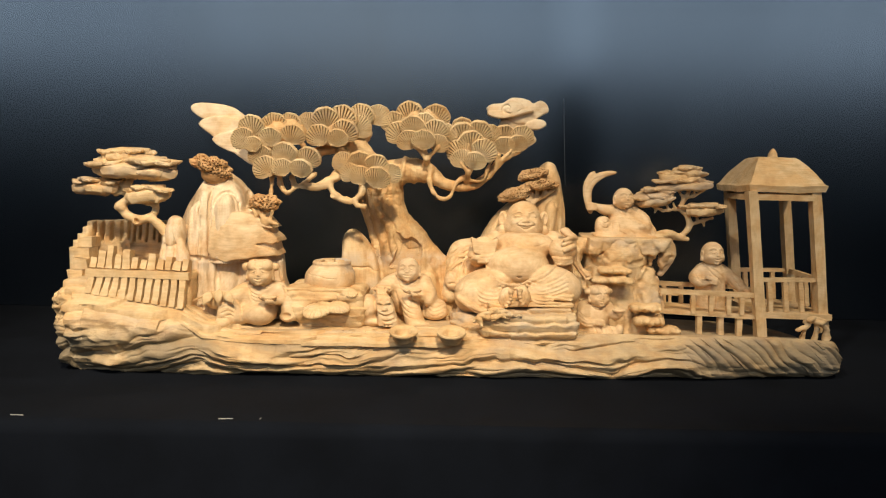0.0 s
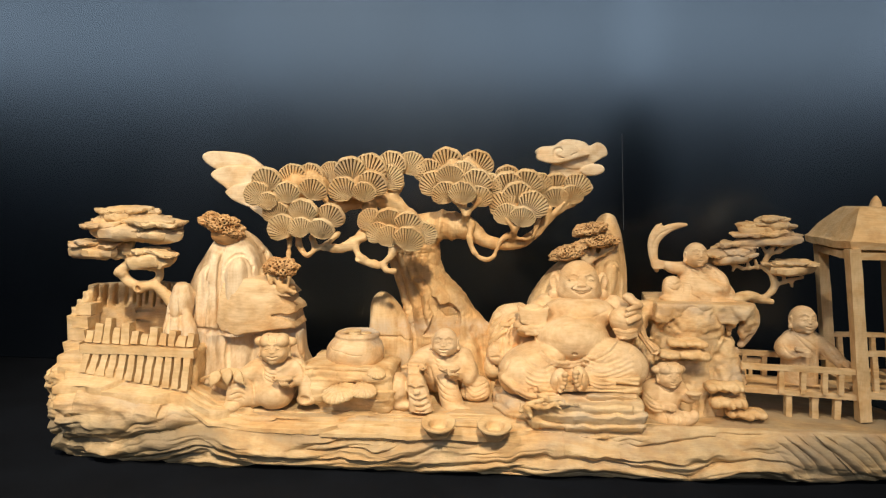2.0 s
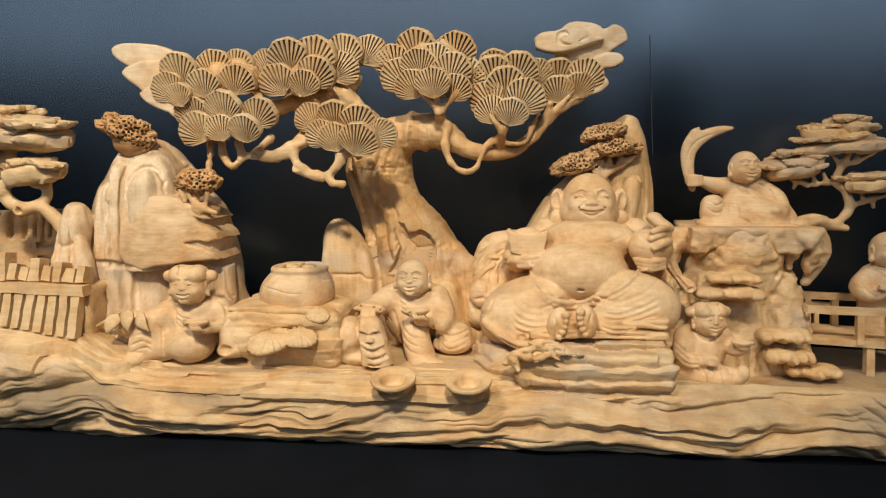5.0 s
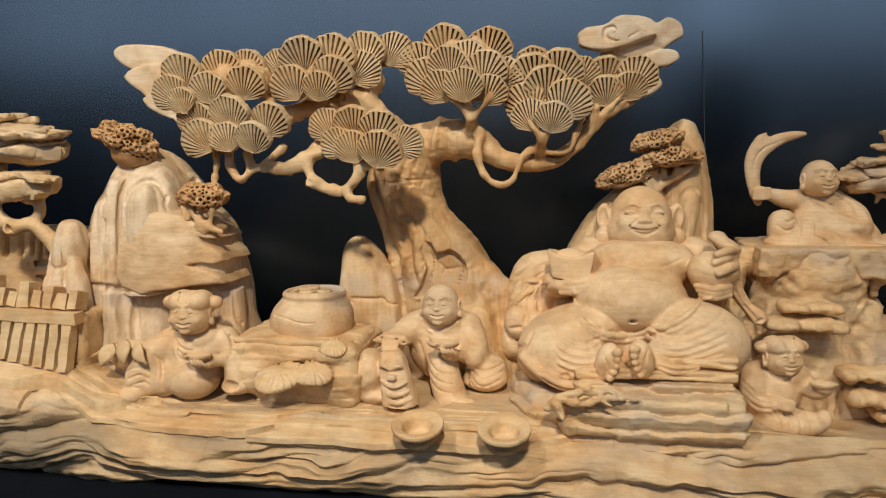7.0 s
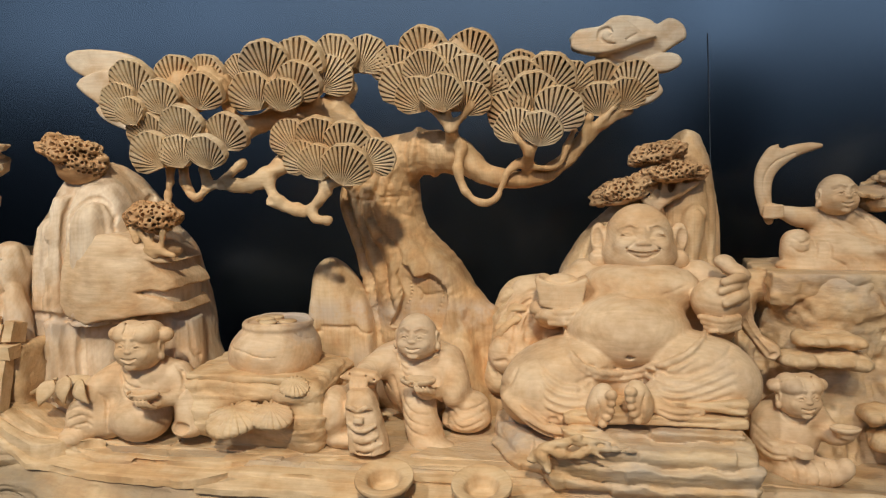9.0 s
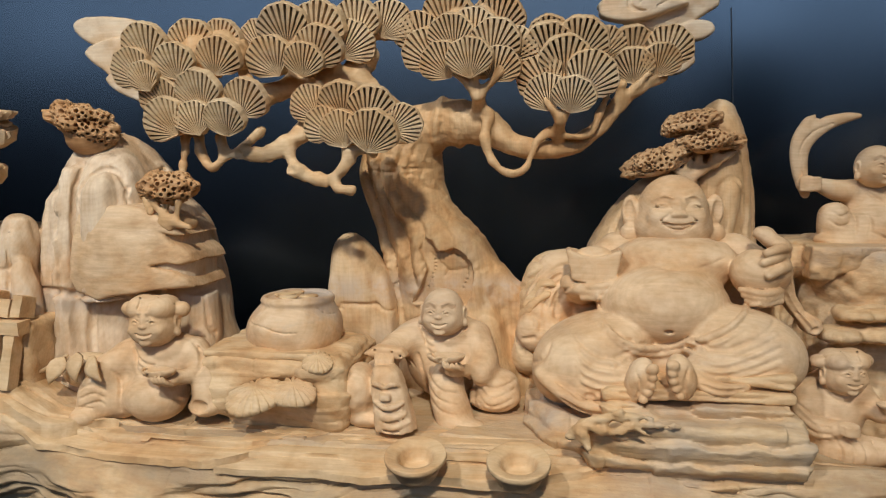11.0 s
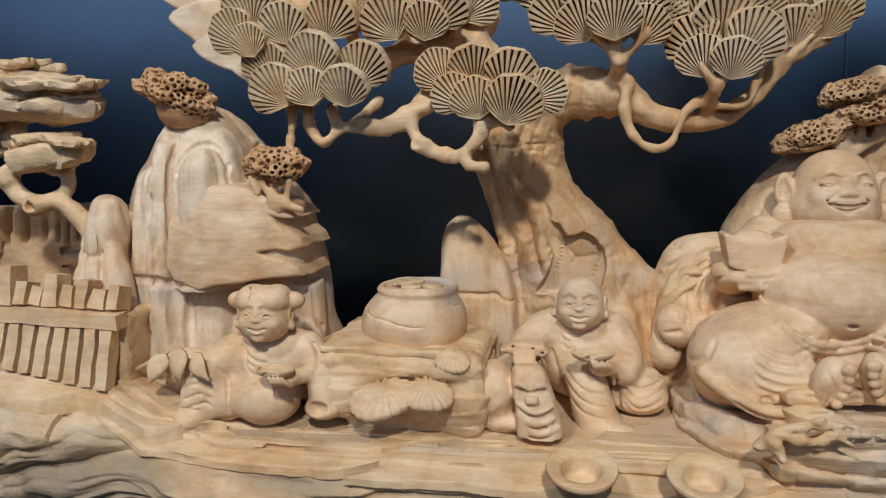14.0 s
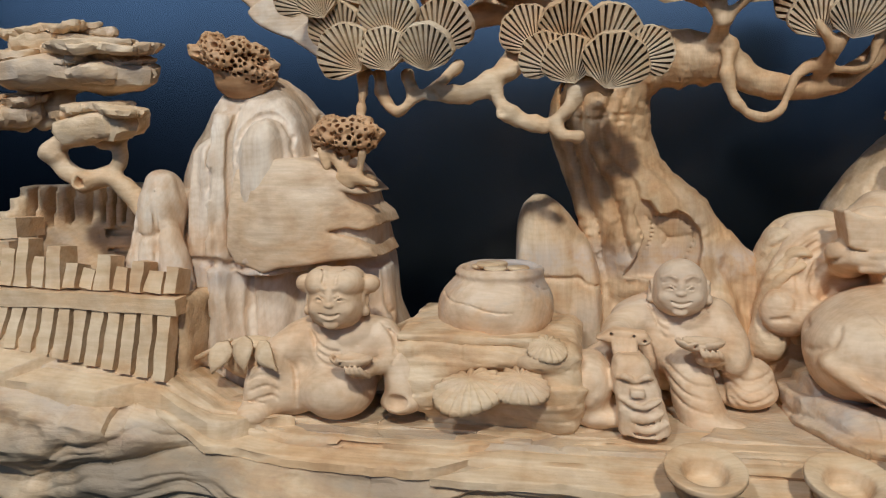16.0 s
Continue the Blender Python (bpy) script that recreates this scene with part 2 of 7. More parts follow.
def value_noise(p):
    """Smooth noise from -1 to 1 at rows of places; the lattice step is 1."""
    i = np.floor(p).astype(int)
    f = p - i
    f = f * f * (3 - 2 * f)
    out = 0
    for a in (0, 1):
        for b in (0, 1):
            for c in (0, 1):
                w = (f[..., 0] if a else 1 - f[..., 0]) * (f[..., 1] if b else 1 - f[..., 1]) * (f[..., 2] if c else 1 - f[..., 2])
                out = out + w * LATTICE[(i[..., 0] + a) % 64, (i[..., 1] + b) % 64, (i[..., 2] + c) % 64]
    return out


def spline(points, step=4):
    """A smooth curve through rows of numbers (places and radii alike)."""
    p = np.asarray(points, float)
    p = np.vstack([2 * p[0] - p[1], p, 2 * p[-1] - p[-2]])
    out = []
    for n in range(1, len(p) - 2):
        for t in np.linspace(0, 1, step, endpoint=False):
            out.append(0.5 * (2 * p[n] + (p[n + 1] - p[n - 1]) * t + (2 * p[n - 1] - 5 * p[n] + 4 * p[n + 1] - p[n + 2]) * t**2
                              + (3 * p[n] - p[n - 1] - 3 * p[n + 1] + p[n + 2]) * t**3))
    return np.array(out + [p[-2]])


class Clay:
    """A lump of stuff that is modelled by adding and cutting soft shapes, then skinned with a mesh."""

    def __init__(self, lo, hi, step):
        self.lo, self.step = np.array(lo, float), step
        size = np.ceil((np.array(hi, float) - self.lo) / step).astype(int) + 1
        self.axes = [(self.lo[n] + step * np.arange(size[n])).astype(np.float32) for n in range(3)]
        self.field = np.full(size, 9.0, np.float32)

    def _near(self, lo, hi):
        cut = tuple(slice(max(0, int(np.searchsorted(a, l)) - 1), int(np.searchsorted(a, h)) + 1) for a, l, h in zip(self.axes, lo, hi))
        x, y, z = (a[s] for a, s in zip(self.axes, cut))
        return cut, x[:, None, None], y[None, :, None], z[None, None, :]

    def _join(self, cut, d, k, carve):
        a = self.field[cut]
        if carve:
            h = np.maximum(k - np.abs(a + d), 0)
            self.field[cut] = np.maximum(a, -d) + h * h / (4 * k)
        else:
            h = np.maximum(k - np.abs(a - d), 0)
            self.field[cut] = np.minimum(a, d) - h * h / (4 * k)

    def _local(self, x, y, z, c, turn):
        p = [x - c[0], y - c[1], z - c[2]]
        if turn is None:
            return p
        r = np.array(Euler([radians(a) for a in turn]).to_matrix()).T
        return [r[n, 0] * p[0] + r[n, 1] * p[1] + r[n, 2] * p[2] for n in range(3)]

    def ball(self, c, r, k=0.006, turn=None, carve=False):
        r = (r, r, r) if isinstance(r, (int, float)) else r
        c, m = np.array(c, float), max(r) + k + 3 * self.step
        cut, x, y, z = self._near(c - m, c + m)
        p = self._local(x, y, z, c, turn)
        a = np.sqrt(sum((q / s) ** 2 for q, s in zip(p, r)))
        b = np.sqrt(sum((q / s**2) ** 2 for q, s in zip(p, r))) + 1e-6
        self._join(cut, a * (a - 1) / b, k, carve)
        return self

    def rod(self, a, b, ra, rb=None, k=0.005, carve=False):
        rb = ra if rb is None else rb
        a, b = np.array(a, float), np.array(b, float)
        m = max(ra, rb) + k + 3 * self.step
        cut, x, y, z = self._near(np.minimum(a, b) - m, np.maximum(a, b) + m)
        v = b - a
        t = ((x - a[0]) * v[0] + (y - a[1]) * v[1] + (z - a[2]) * v[2]) / (v @ v + 1e-9)
        t = np.clip(t, 0, 1)
        d = np.sqrt((x - a[0] - t * v[0]) ** 2 + (y - a[1] - t * v[1]) ** 2 + (z - a[2] - t * v[2]) ** 2) - (ra + (rb - ra) * t)
        self._join(cut, d, k, carve)
        return self

    def tube(self, points, k=0.005, carve=False, step=4):
        """Rows of x, y, z, radius."""
        p = spline(points, step)
        r = np.maximum(p[:, 3], 0.0008)
        m = r.max() + k + 3 * self.step
        cut, x, y, z = self._near(p[:, :3].min(0) - m, p[:, :3].max(0) + m)
        d = np.full(self.field[cut].shape, 9.0, np.float32)
        for n in range(len(p) - 1):
            a, v = p[n, :3], p[n + 1, :3] - p[n, :3]
            t = np.clip(((x - a[0]) * v[0] + (y - a[1]) * v[1] + (z - a[2]) * v[2]) / (v @ v + 1e-9), 0, 1)
            np.minimum(d, np.sqrt((x - a[0] - t * v[0]) ** 2 + (y - a[1] - t * v[1]) ** 2 + (z - a[2] - t * v[2]) ** 2) - (r[n] + (r[n + 1] - r[n]) * t), out=d)
        self._join(cut, d, k, carve)
        return self

    def block(self, c, half, soft=0.003, k=0.004, turn=None, carve=False):
        c, m = np.array(c, float), float(np.linalg.norm(half)) + k + 3 * self.step
        cut, x, y, z = self._near(c - m, c + m)
        p = self._local(x, y, z, c, turn)
        q = [np.abs(v) - (s - soft) for v, s in zip(p, half)]
        d = np.sqrt(sum(np.maximum(v, 0) ** 2 for v in q)) + np.minimum(np.maximum(np.maximum(q[0], q[1]), q[2]), 0) - soft
        self._join(cut, d, k, carve)
        return self

    def hull(self, rows, p=2.4, k=0.004, carve=False):
        """A standing form: rows of z, middle x and y, half width, half depth, from foot to top; p over 2 squares it off."""
        s = spline(rows, 8)
        m = k + 3 * self.step
        lo = (s[:, 1] - s[:, 3]).min() - m, (s[:, 2] - s[:, 4]).min() - m, s[0, 0] - m
        hi = (s[:, 1] + s[:, 3]).max() + m, (s[:, 2] + s[:, 4]).max() + m, s[-1, 0] + m
        cut, x, y, z = self._near(lo, hi)
        cx, cy, hx, hy = (np.interp(z, s[:, 0], s[:, n]) for n in (1, 2, 3, 4))
        hx, hy = np.maximum(hx, 0.001), np.maximum(hy, 0.001)
        r = ((np.abs(x - cx) / hx) ** p + (np.abs(y - cy) / hy) ** p) ** (1 / p)
        d = np.maximum((r - 1) * np.minimum(hx, hy), np.maximum(z - s[-1, 0], s[0, 0] - z))
        self._join(cut, d.astype(np.float32), k, carve)
        return self

    def outline(self, rows, y0, y1, dome=None, k=0.003, carve=False, soft=0.002):
        """A slab with a drawn outline of x, z between two depths; dome is an ellipsoid (middle, radii) that rounds it."""
        p = np.asarray(rows, float)
        m = k + soft + 3 * self.step
        cut, x, y, z = self._near((p[:, 0].min() - m, y0 - m, p[:, 1].min() - m), (p[:, 0].max() + m, y1 + m, p[:, 1].max() + m))
        x2, z2 = x[:, 0, :], z[0]
        near, odd = np.full((x2.shape[0], z2.shape[1]), 9.0), np.zeros((x2.shape[0], z2.shape[1]), bool)
        for a, b in zip(p, np.roll(p, -1, 0)):
            v = b - a
            t = np.clip(((x2 - a[0]) * v[0] + (z2 - a[1]) * v[1]) / (v @ v), 0, 1)
            near = np.minimum(near, np.hypot(x2 - a[0] - t * v[0], z2 - a[1] - t * v[1]))
            odd ^= ((a[1] > z2) != (b[1] > z2)) & (x2 < v[0] * (z2 - a[1]) / (v[1] if v[1] else 1e-9) + a[0])
        side = np.where(odd, -near, near)[:, None, :] + 0 * y
        face = np.maximum(y0 - y, y - y1) + 0 * side
        if dome:
            c, r = dome
            q = np.sqrt(sum(((v - s) / h) ** 2 for v, s, h in zip((x, y, z), c, r)))
            face = np.maximum((q - 1) * min(r), y - y1)
        h = np.maximum(soft * 2 - np.abs(side - face), 0)
        d = np.maximum(side, face) + h * h / (8 * soft)
        self._join(cut, d.astype(np.float32), k, carve)
        return self

    def rough(self, amount, size, stretch=(1, 1, 1), shift=0.0):
        """Uneven by that many metres, in lumps of that size."""
        near = np.nonzero(np.abs(self.field) < 4 * self.step + amount)
        p = np.stack([self.axes[n][near[n]] * stretch[n] for n in range(3)], -1) / size + shift
        self.field[near] += amount * value_noise(p)
        return self

    def front(self, x, z):
        """The y at which the lump's surface is met from the front."""
        i = int(np.clip(round((x - self.lo[0]) / self.step), 0, self.field.shape[0] - 1))
        k = int(np.clip(round((z - self.lo[2]) / self.step), 0, self.field.shape[2] - 1))
        hit = np.nonzero(self.field[i, :, k] < 0)[0]
        return float(self.axes[1][hit[0]]) if len(hit) else None

    def line(self, rows, r, k=0.0015, carve=True, lift=0.0):
        """A crease (or with carve off a welt) drawn over the front, through rows of x, z, fine at both ends."""
        p = spline(rows, 7)
        out, last = [], None
        for n, (x, z) in enumerate(p):
            y = self.front(x, z)
            y = last if y is None else y if last is None else min(max(y, last - 0.012), last + 0.012)
            if y is not None:
                last = y
                out.append((x, y - lift, z, r * (0.35 + 0.65 * math.sin(math.pi * n / (len(p) - 1)))))
        return self.tube(out, k, carve, 1) if len(out) > 1 else self

    def floor(self, z):
        self.field = np.maximum(self.field, z - self.axes[2][None, None, :])
        return self

    def shape(self, push):
        """Moves the surface out by push(x, y, z) metres, worked out on rows of places near it."""
        near = np.nonzero(np.abs(self.field) < 5 * self.step)
        self.field[near] -= push(*(self.axes[n][near[n]] for n in range(3))).astype(np.float32)
        return self

    def skin(self):
        f = self.field
        for n in range(3):
            edge = [slice(None)] * 3
            for e in (0, -1):
                edge[n] = e
                f[tuple(edge)] = np.maximum(f[tuple(edge)], 1e-4)
        inside = f < 0
        corner = [(a, b, c) for a in (0, 1) for b in (0, 1) for c in (0, 1)]
        size = np.array(f.shape) - 1

        def shifted(a, b, c):
            return inside[a : a + size[0], b : b + size[1], c : c + size[2]]

        count = sum(shifted(*c).astype(np.int8) for c in corner)
        cells = (count > 0) & (count < 8)
        index = np.full(cells.shape, -1, np.int32)
        at = np.argwhere(cells)
        index[cells] = np.arange(len(at))
        total, hits = np.zeros((len(at), 3)), np.zeros(len(at))
        for c in corner:
            for n in range(3):
                if c[n]:
                    continue
                e = np.array(c)
                e[n] = 1
                p, q = at + c, at + e
                d0, d1 = f[tuple(p.T)], f[tuple(q.T)]
                over = (d0 < 0) != (d1 < 0)
                t = np.where(over, d0 / np.where(over, d0 - d1, 1), 0)
                where = np.repeat(np.array(c, float)[None], len(at), 0)
                where[:, n] = t
                total[over] += where[over]
                hits[over] += 1
        verts = self.lo + self.step * (at + total / hits[:, None])
        quads = []
        for n in range(3):
            u, v = (n + 1) % 3, (n + 2) % 3
            lo, hi, inner = [slice(None)] * 3, [slice(None)] * 3, [slice(1, -1)] * 3
            inner[n] = slice(None, -1)
            s0 = inside[tuple(inner)]
            inner[n] = slice(1, None)
            s1 = inside[tuple(inner)]

            def cell(du, dv):
                cut = [slice(None)] * 3
                cut[u] = slice(None, -1) if du else slice(1, None)
                cut[v] = slice(None, -1) if dv else slice(1, None)
                return index[tuple(cut)]

            four = np.stack([cell(1, 1), cell(0, 1), cell(0, 0), cell(1, 0)], -1)
            quads.append(four[s0 & ~s1])
            quads.append(four[s1 & ~s0][:, ::-1])
        quads = np.concatenate(quads)
        # take out the grid's steps: a pull towards the neighbours, then a push back
        a, b = quads.ravel(), np.roll(quads, -1, 1).ravel()
        joins = np.maximum(np.bincount(a, minlength=len(verts)), 1)
        for pull in (0.45, -0.40):
            mean = np.stack([np.bincount(a, verts[b, n], len(verts)) for n in range(3)], 1) / joins[:, None]
            verts = verts + pull * (mean - verts)
        return verts, quads

    def thing(self, name, mats, parent=None, label="", category="", group="", kind="", finer=()):
        """Links the skin, joined with those of finer lumps, as one mesh."""
        verts, quads, total = [], [], 0
        for clay in (self, *finer):
            v, q = clay.skin()
            verts.append(v)
            quads.append(q + total)
            total += len(v)
        return link_mesh(name, arrays_mesh(name, np.concatenate(verts), np.concatenate(quads)), mats, parent, label, category, group, kind)


def bell(v, lo, hi, soft):
    """1 between lo and hi, falling softly to 0 outside."""
    return np.clip((v - lo) / soft + 1, 0, 1) * np.clip((hi - v) / soft + 1, 0, 1)


def beam(name, a, b, wide, deep, mat, parent=None, bevel=0.0015, taper=1.0, uneven=0.0008, **tags):
    """A squared timber from a to b, with worn edges and hand-cut unevenness."""
    a, b = Vector(a), Vector(b)
    bm = bmesh.new()
    along = (b - a).normalized()
    side = along.cross(Vector((0, 1, 0)))
    if side.length < 0.1:
        side = Vector((1, 0, 0))
    side.normalize()
    out = side.cross(along)
    rings = []
    for n in range(7):
        t = n / 6
        s = 1 + (taper - 1) * t
        ring = []
        for u, v in ((-1, -1), (1, -1), (1, 1), (-1, 1)):
            p = a.lerp(b, t) + side * (u * wide / 2 * s) + out * (v * deep / 2 * s)
            p += Vector(noise.noise_vector(p * 60)) * uneven
            ring.append(bm.verts.new(p))
        rings.append(ring)
    for r, q in zip(rings[:-1], rings[1:]):
        for n in range(4):
            bm.faces.new((r[n], r[(n + 1) % 4], q[(n + 1) % 4], q[n]))
    bm.faces.new(rings[0][::-1])
    bm.faces.new(rings[-1])
    if bevel:
        sharp = [e for e in bm.edges if len(e.link_faces) == 2 and e.calc_face_angle() > 0.8]
        bmesh.ops.bevel(bm, geom=sharp, offset=bevel, segments=2, affect="EDGES", profile=0.5)
    mesh = bm_mesh(name, bm, True)
    mesh.set_sharp_from_angle(angle=radians(32))
    return link_mesh(name, mesh, mat, parent, **tags)


def box(name, lo, hi, mat, bevel=0.0, parent=None, **tags):
    bm = bmesh.new()
    bmesh.ops.create_cube(bm, size=1)
    for v in bm.verts:
        v.co = Vector([l + (h - l) * (c + 0.5) for l, h, c in zip(lo, hi, v.co)])
    if bevel:
        bmesh.ops.bevel(bm, geom=list(bm.edges), offset=bevel, segments=3, affect="EDGES", profile=0.5)
    return link_mesh(name, bm_mesh(name, bm), mat, parent, **tags)


# ---- the room ----
ROOM = plain("grey_plaster", (0.045, 0.046, 0.052))
WALL_Y = 1.78
wall = box("wall_back", (-7, WALL_Y, -1), (7, WALL_Y + 0.1, 2.8), PAINT, label="matt black painted exhibition wall with faint scuffs", category="wall", kind="structure")
box("wall_left", (-7.1, -4, -1), (-7, WALL_Y, 2.8), ROOM, label="plain grey side wall of the exhibition room", category="wall", kind="structure")
box("wall_right", (7, -4, -1), (7.1, WALL_Y, 2.8), ROOM, label="plain grey side wall of the exhibition room", category="wall", kind="structure")
box("wall_front", (-7, -4.1, -1), (7, -4, 2.8), ROOM, label="plain grey wall behind the camera", category="wall", kind="structure")
box("ceiling", (-7.1, -4.1, 2.8), (7.1, WALL_Y + 0.1, 2.9), ROOM, label="plain grey ceiling", category="ceiling", kind="structure")
box("floor", (-7.1, -4.1, -1.0), (7.1, WALL_Y, -0.9), ROOM, label="plain grey room floor", category="floor", kind="structure")


def draped_bench():
    """A long table under black cloth: a flat top that rolls over a soft front edge and hangs in slight waves."""
    front, xs = 0.937, np.linspace(-3.2, 3.2, 260)
    rows = []
    for y in np.linspace(WALL_Y - 0.004, front + 0.02, 24):
        rows.append([(x, y, -0.001 + 0.0015 * math.sin(x * 3 + y * 7) * math.sin(y * 11)) for x in xs])
    for a in np.linspace(0.2, math.pi / 2, 6):
        rows.append([(x, front + 0.02 - 0.02 * math.sin(a), -0.02 + 0.02 * math.cos(a)) for x in xs])
    for z in np.linspace(-0.06, -0.895, 16):
        rows.append([(x, front - 0.004 * math.sin(x * 9 + 2 * math.sin(x * 2.3)) * min(1, -z * 3), z) for x in xs])
    n = len(xs)
    quads = [(r * n + c, r * n + c + 1, (r + 1) * n + c + 1, (r + 1) * n + c) for r in range(len(rows) - 1) for c in range(n - 1)]
    mesh = arrays_mesh("bench", [p for r in rows for p in r], [q[::-1] for q in quads])
    return link_mesh("display_bench", mesh, CLOTH, label="long display bench draped in dull black cloth", category="bench", kind="structure")


draped_bench()

# ---- the log that all stands on ----


def lattice_pick(i, j, shift):
    """One steady random number, -1 to 1, for each plate of a pavement."""
    return LATTICE[(np.asarray(i).astype(int) * 7 + 3) % 64, (np.asarray(j).astype(int) * 5 + 11) % 64, shift]


def top_base(x, y):
    """The smooth height of the log's upper side, which falls towards its front edge."""
    h = np.interp(x, [-0.72, -0.615, -0.56, -0.46, -0.42, -0.38, -0.30, -0.05, 0.20, 0.42, 0.50, 0.60, 0.78],
                  [0.156, 0.147, 0.137, 0.117, 0.090, 0.082, 0.079, 0.080, 0.078, 0.078, 0.080, 0.077, 0.066])
    drop = np.interp(x, [-0.72, -0.60, -0.53, -0.45, -0.40, -0.30, 0.20, 0.30], [0.034, 0.030, 0.022, 0.016, 0.010, 0.009, 0.010, 0.002])
    h = h - drop * np.clip((1.196 - y) / 0.042, 0, 1.1) ** 0.9
    return h - np.interp(x, [0.24, 0.30, 0.54], [0.0, 0.030, 0.036]) * np.clip((y - 1.215) / 0.08, 0, 1)


def top_height(x, y):
    """The height of the log's upper side with its flat broken plates."""
    h = top_base(x, y)
    p = np.stack([x * 9, y * 9, 0 * x], -1)
    row = (y - 1.150) / 0.0175 + 0.85 * value_noise(p * 0.55 + 3.3) + 0.12 * value_noise(p * 4 + 1.2)
    r = np.clip(np.floor(row), 0, 4)
    col = x * 8.5 + r * 0.41 + (y - 1.17) * 9 * lattice_pick(r, 0 * r, 5) + 0.22 * value_noise(p * 1.3 + 7) + 0.06 * value_noise(p * 5 + 7)
    c = np.floor(col)
    own = lattice_pick(r, c, 9)
    tilt = lattice_pick(r, c, 21) * (col - c - 0.5)
    joint = np.exp(-(((col - np.round(col)) / 0.016) ** 2)) * 0.6 + np.exp(-(((row - np.round(row)) / 0.045) ** 2)) * (row < 4.4) * (row > 0.3)
    calm = np.interp(x, [-0.46, -0.36, 0.22, 0.30], [0.9, 0.55, 0.55, 0.12])
    return h + calm * (0.0030 * (r - 4) + 0.0036 * own + 0.0070 * tilt - 0.0034 * joint * (own > -0.3)) + 0.0007 * value_noise(p * 5)


def carved_log():
    left, right, mid = -0.652, 0.690, 1.365
    plan = []
    for x in np.linspace(left, right, 1150):
        plan.append((x, np.interp(x, [-0.66, -0.3, 0.1, 0.45, 0.69], [1.170, 1.168, 1.172, 1.186, 1.212]), 0, -1))
    for a in np.linspace(0, math.pi, 110)[1:-1]:
        plan.append((right + 0.072 * math.sin(a) ** 0.7, mid - 0.153 * math.cos(a), math.sin(a), -math.cos(a)))
    for x in np.linspace(right, left, 60):
        plan.append((x, 1.535, 0, 1))
    for a in np.linspace(0, math.pi, 150)[1:-1]:
        plan.append((left - 0.045 * math.sin(a) ** 0.6, mid + 0.185 * math.cos(a), -math.sin(a), math.cos(a)))
    plan = np.array(plan)
    x, y, nx, ny = plan.T
    along = np.concatenate([[0], np.cumsum(np.hypot(np.diff(x), np.diff(y)))])
    edge = top_height(x, y)
    rough_end = np.interp(x, [-0.62, -0.45], [1.0, 0.0])
    rows = []
    for s in np.linspace(0, 1, 130):
        z = edge * s
        flow = (0.50 * value_noise(np.stack([along * 4.2, 0 * x, z * 7], -1) + 11) + 0.42 * value_noise(np.stack([along * 9.5, 0 * x + 4, z * 14], -1))
                + 0.22 * value_noise(np.stack([along * 22, 0 * x, z * 26], -1) + 5) + 0.10 * value_noise(np.stack([along * 55, 0 * x, z * 50], -1) + 2))
        # long billows that swell, part and run together, with sharp hollows between
        bend = 0.55 * flow + 0.22 * np.sin(along * 4.3 + 1.0)
        big = np.abs(value_noise(np.stack([along * 3.4 + 0.5 * flow, 0 * x + 1.3, z * 44 + bend * 2.6], -1) + 4))
        mid = np.abs(value_noise(np.stack([along * 6.5, 0 * x + 5.7, z * 70 + bend * 4.4], -1) + 9))
        thin = np.abs(value_noise(np.stack([along * 15, 0 * x + 2.2, z * 150 + bend * 8], -1) + 2))
        own = value_noise(np.stack([along * 3.0, z * 9, 0 * x + 2.5], -1))
        chip = value_noise(np.stack([along * 42, 0 * x, z * 55], -1))
        nick = np.clip(np.abs(value_noise(np.stack([along * 30, 0 * x + 7, z * 60], -1) + 8)) - 0.25, 0, 1)
        strata = 0.0260 * np.minimum(big, 0.55) ** 0.75 + 0.0170 * np.minimum(mid, 0.5) + 0.0035 * thin + 0.0060 * own + 0.0010 * chip - 0.006 * nick - 0.014
        crag = 0.012 * (0.4 - np.abs(value_noise(np.stack([along * 17, 0 * x, z * 24], -1) + 3))) + 0.006 * (0.4 - np.abs(value_noise(np.stack([along * 40, 0 * x, z * 52], -1) + 6)))
        strata = strata * (1 - 0.25 * rough_end) + crag * rough_end
        # slanting strokes of surf towards the pavilion
        r = (x * 44 + z * 46 + 0.55 * value_noise(np.stack([x * 16, z * 24, 0 * x], -1))) % 1.0
        surf = 0.0080 * np.abs(np.sin(math.pi * r)) ** 0.6 * (0.7 + 0.5 * value_noise(np.stack([np.floor(x * 44 + z * 46) * 3.3, 0 * x, z * 12], -1))) + 0.0016 * chip + 0.004 * own
        w = np.clip((x - 0.40 - 0.3 * (0.06 - z)) / 0.07, 0, 1) * np.clip(s * 2.2, 0, 1)
        out = strata * (1 - w) + surf * w
        hollow = 0.022 * np.clip(1 - ((x + 0.63) / 0.06) ** 2 - ((s - 0.30) / 0.30) ** 2, 0, 1) * (0.7 + 0.5 * chip)
        body = np.interp(s, [0, 0.06, 0.16, 0.35, 0.60, 0.85, 0.96, 1.0], [-0.022, -0.016, -0.008, -0.001, -0.004, -0.014, -0.023, -0.031])
        out = out * (1 - 0.7 * max(0.0, (s - 0.85) / 0.15)) - hollow + body * (1 - 0.6 * w) + np.interp(x, [-0.50, -0.36], [0.018, 0.0]) * min(1, s * 1.3) + 0.002
        rows.append(np.stack([x + nx * out, y + ny * out, z], -1))
    last = rows[-1]
    spine = np.stack([np.clip(x, left + 0.05, right - 0.05), np.full_like(x, 1.40), 0 * x], -1)
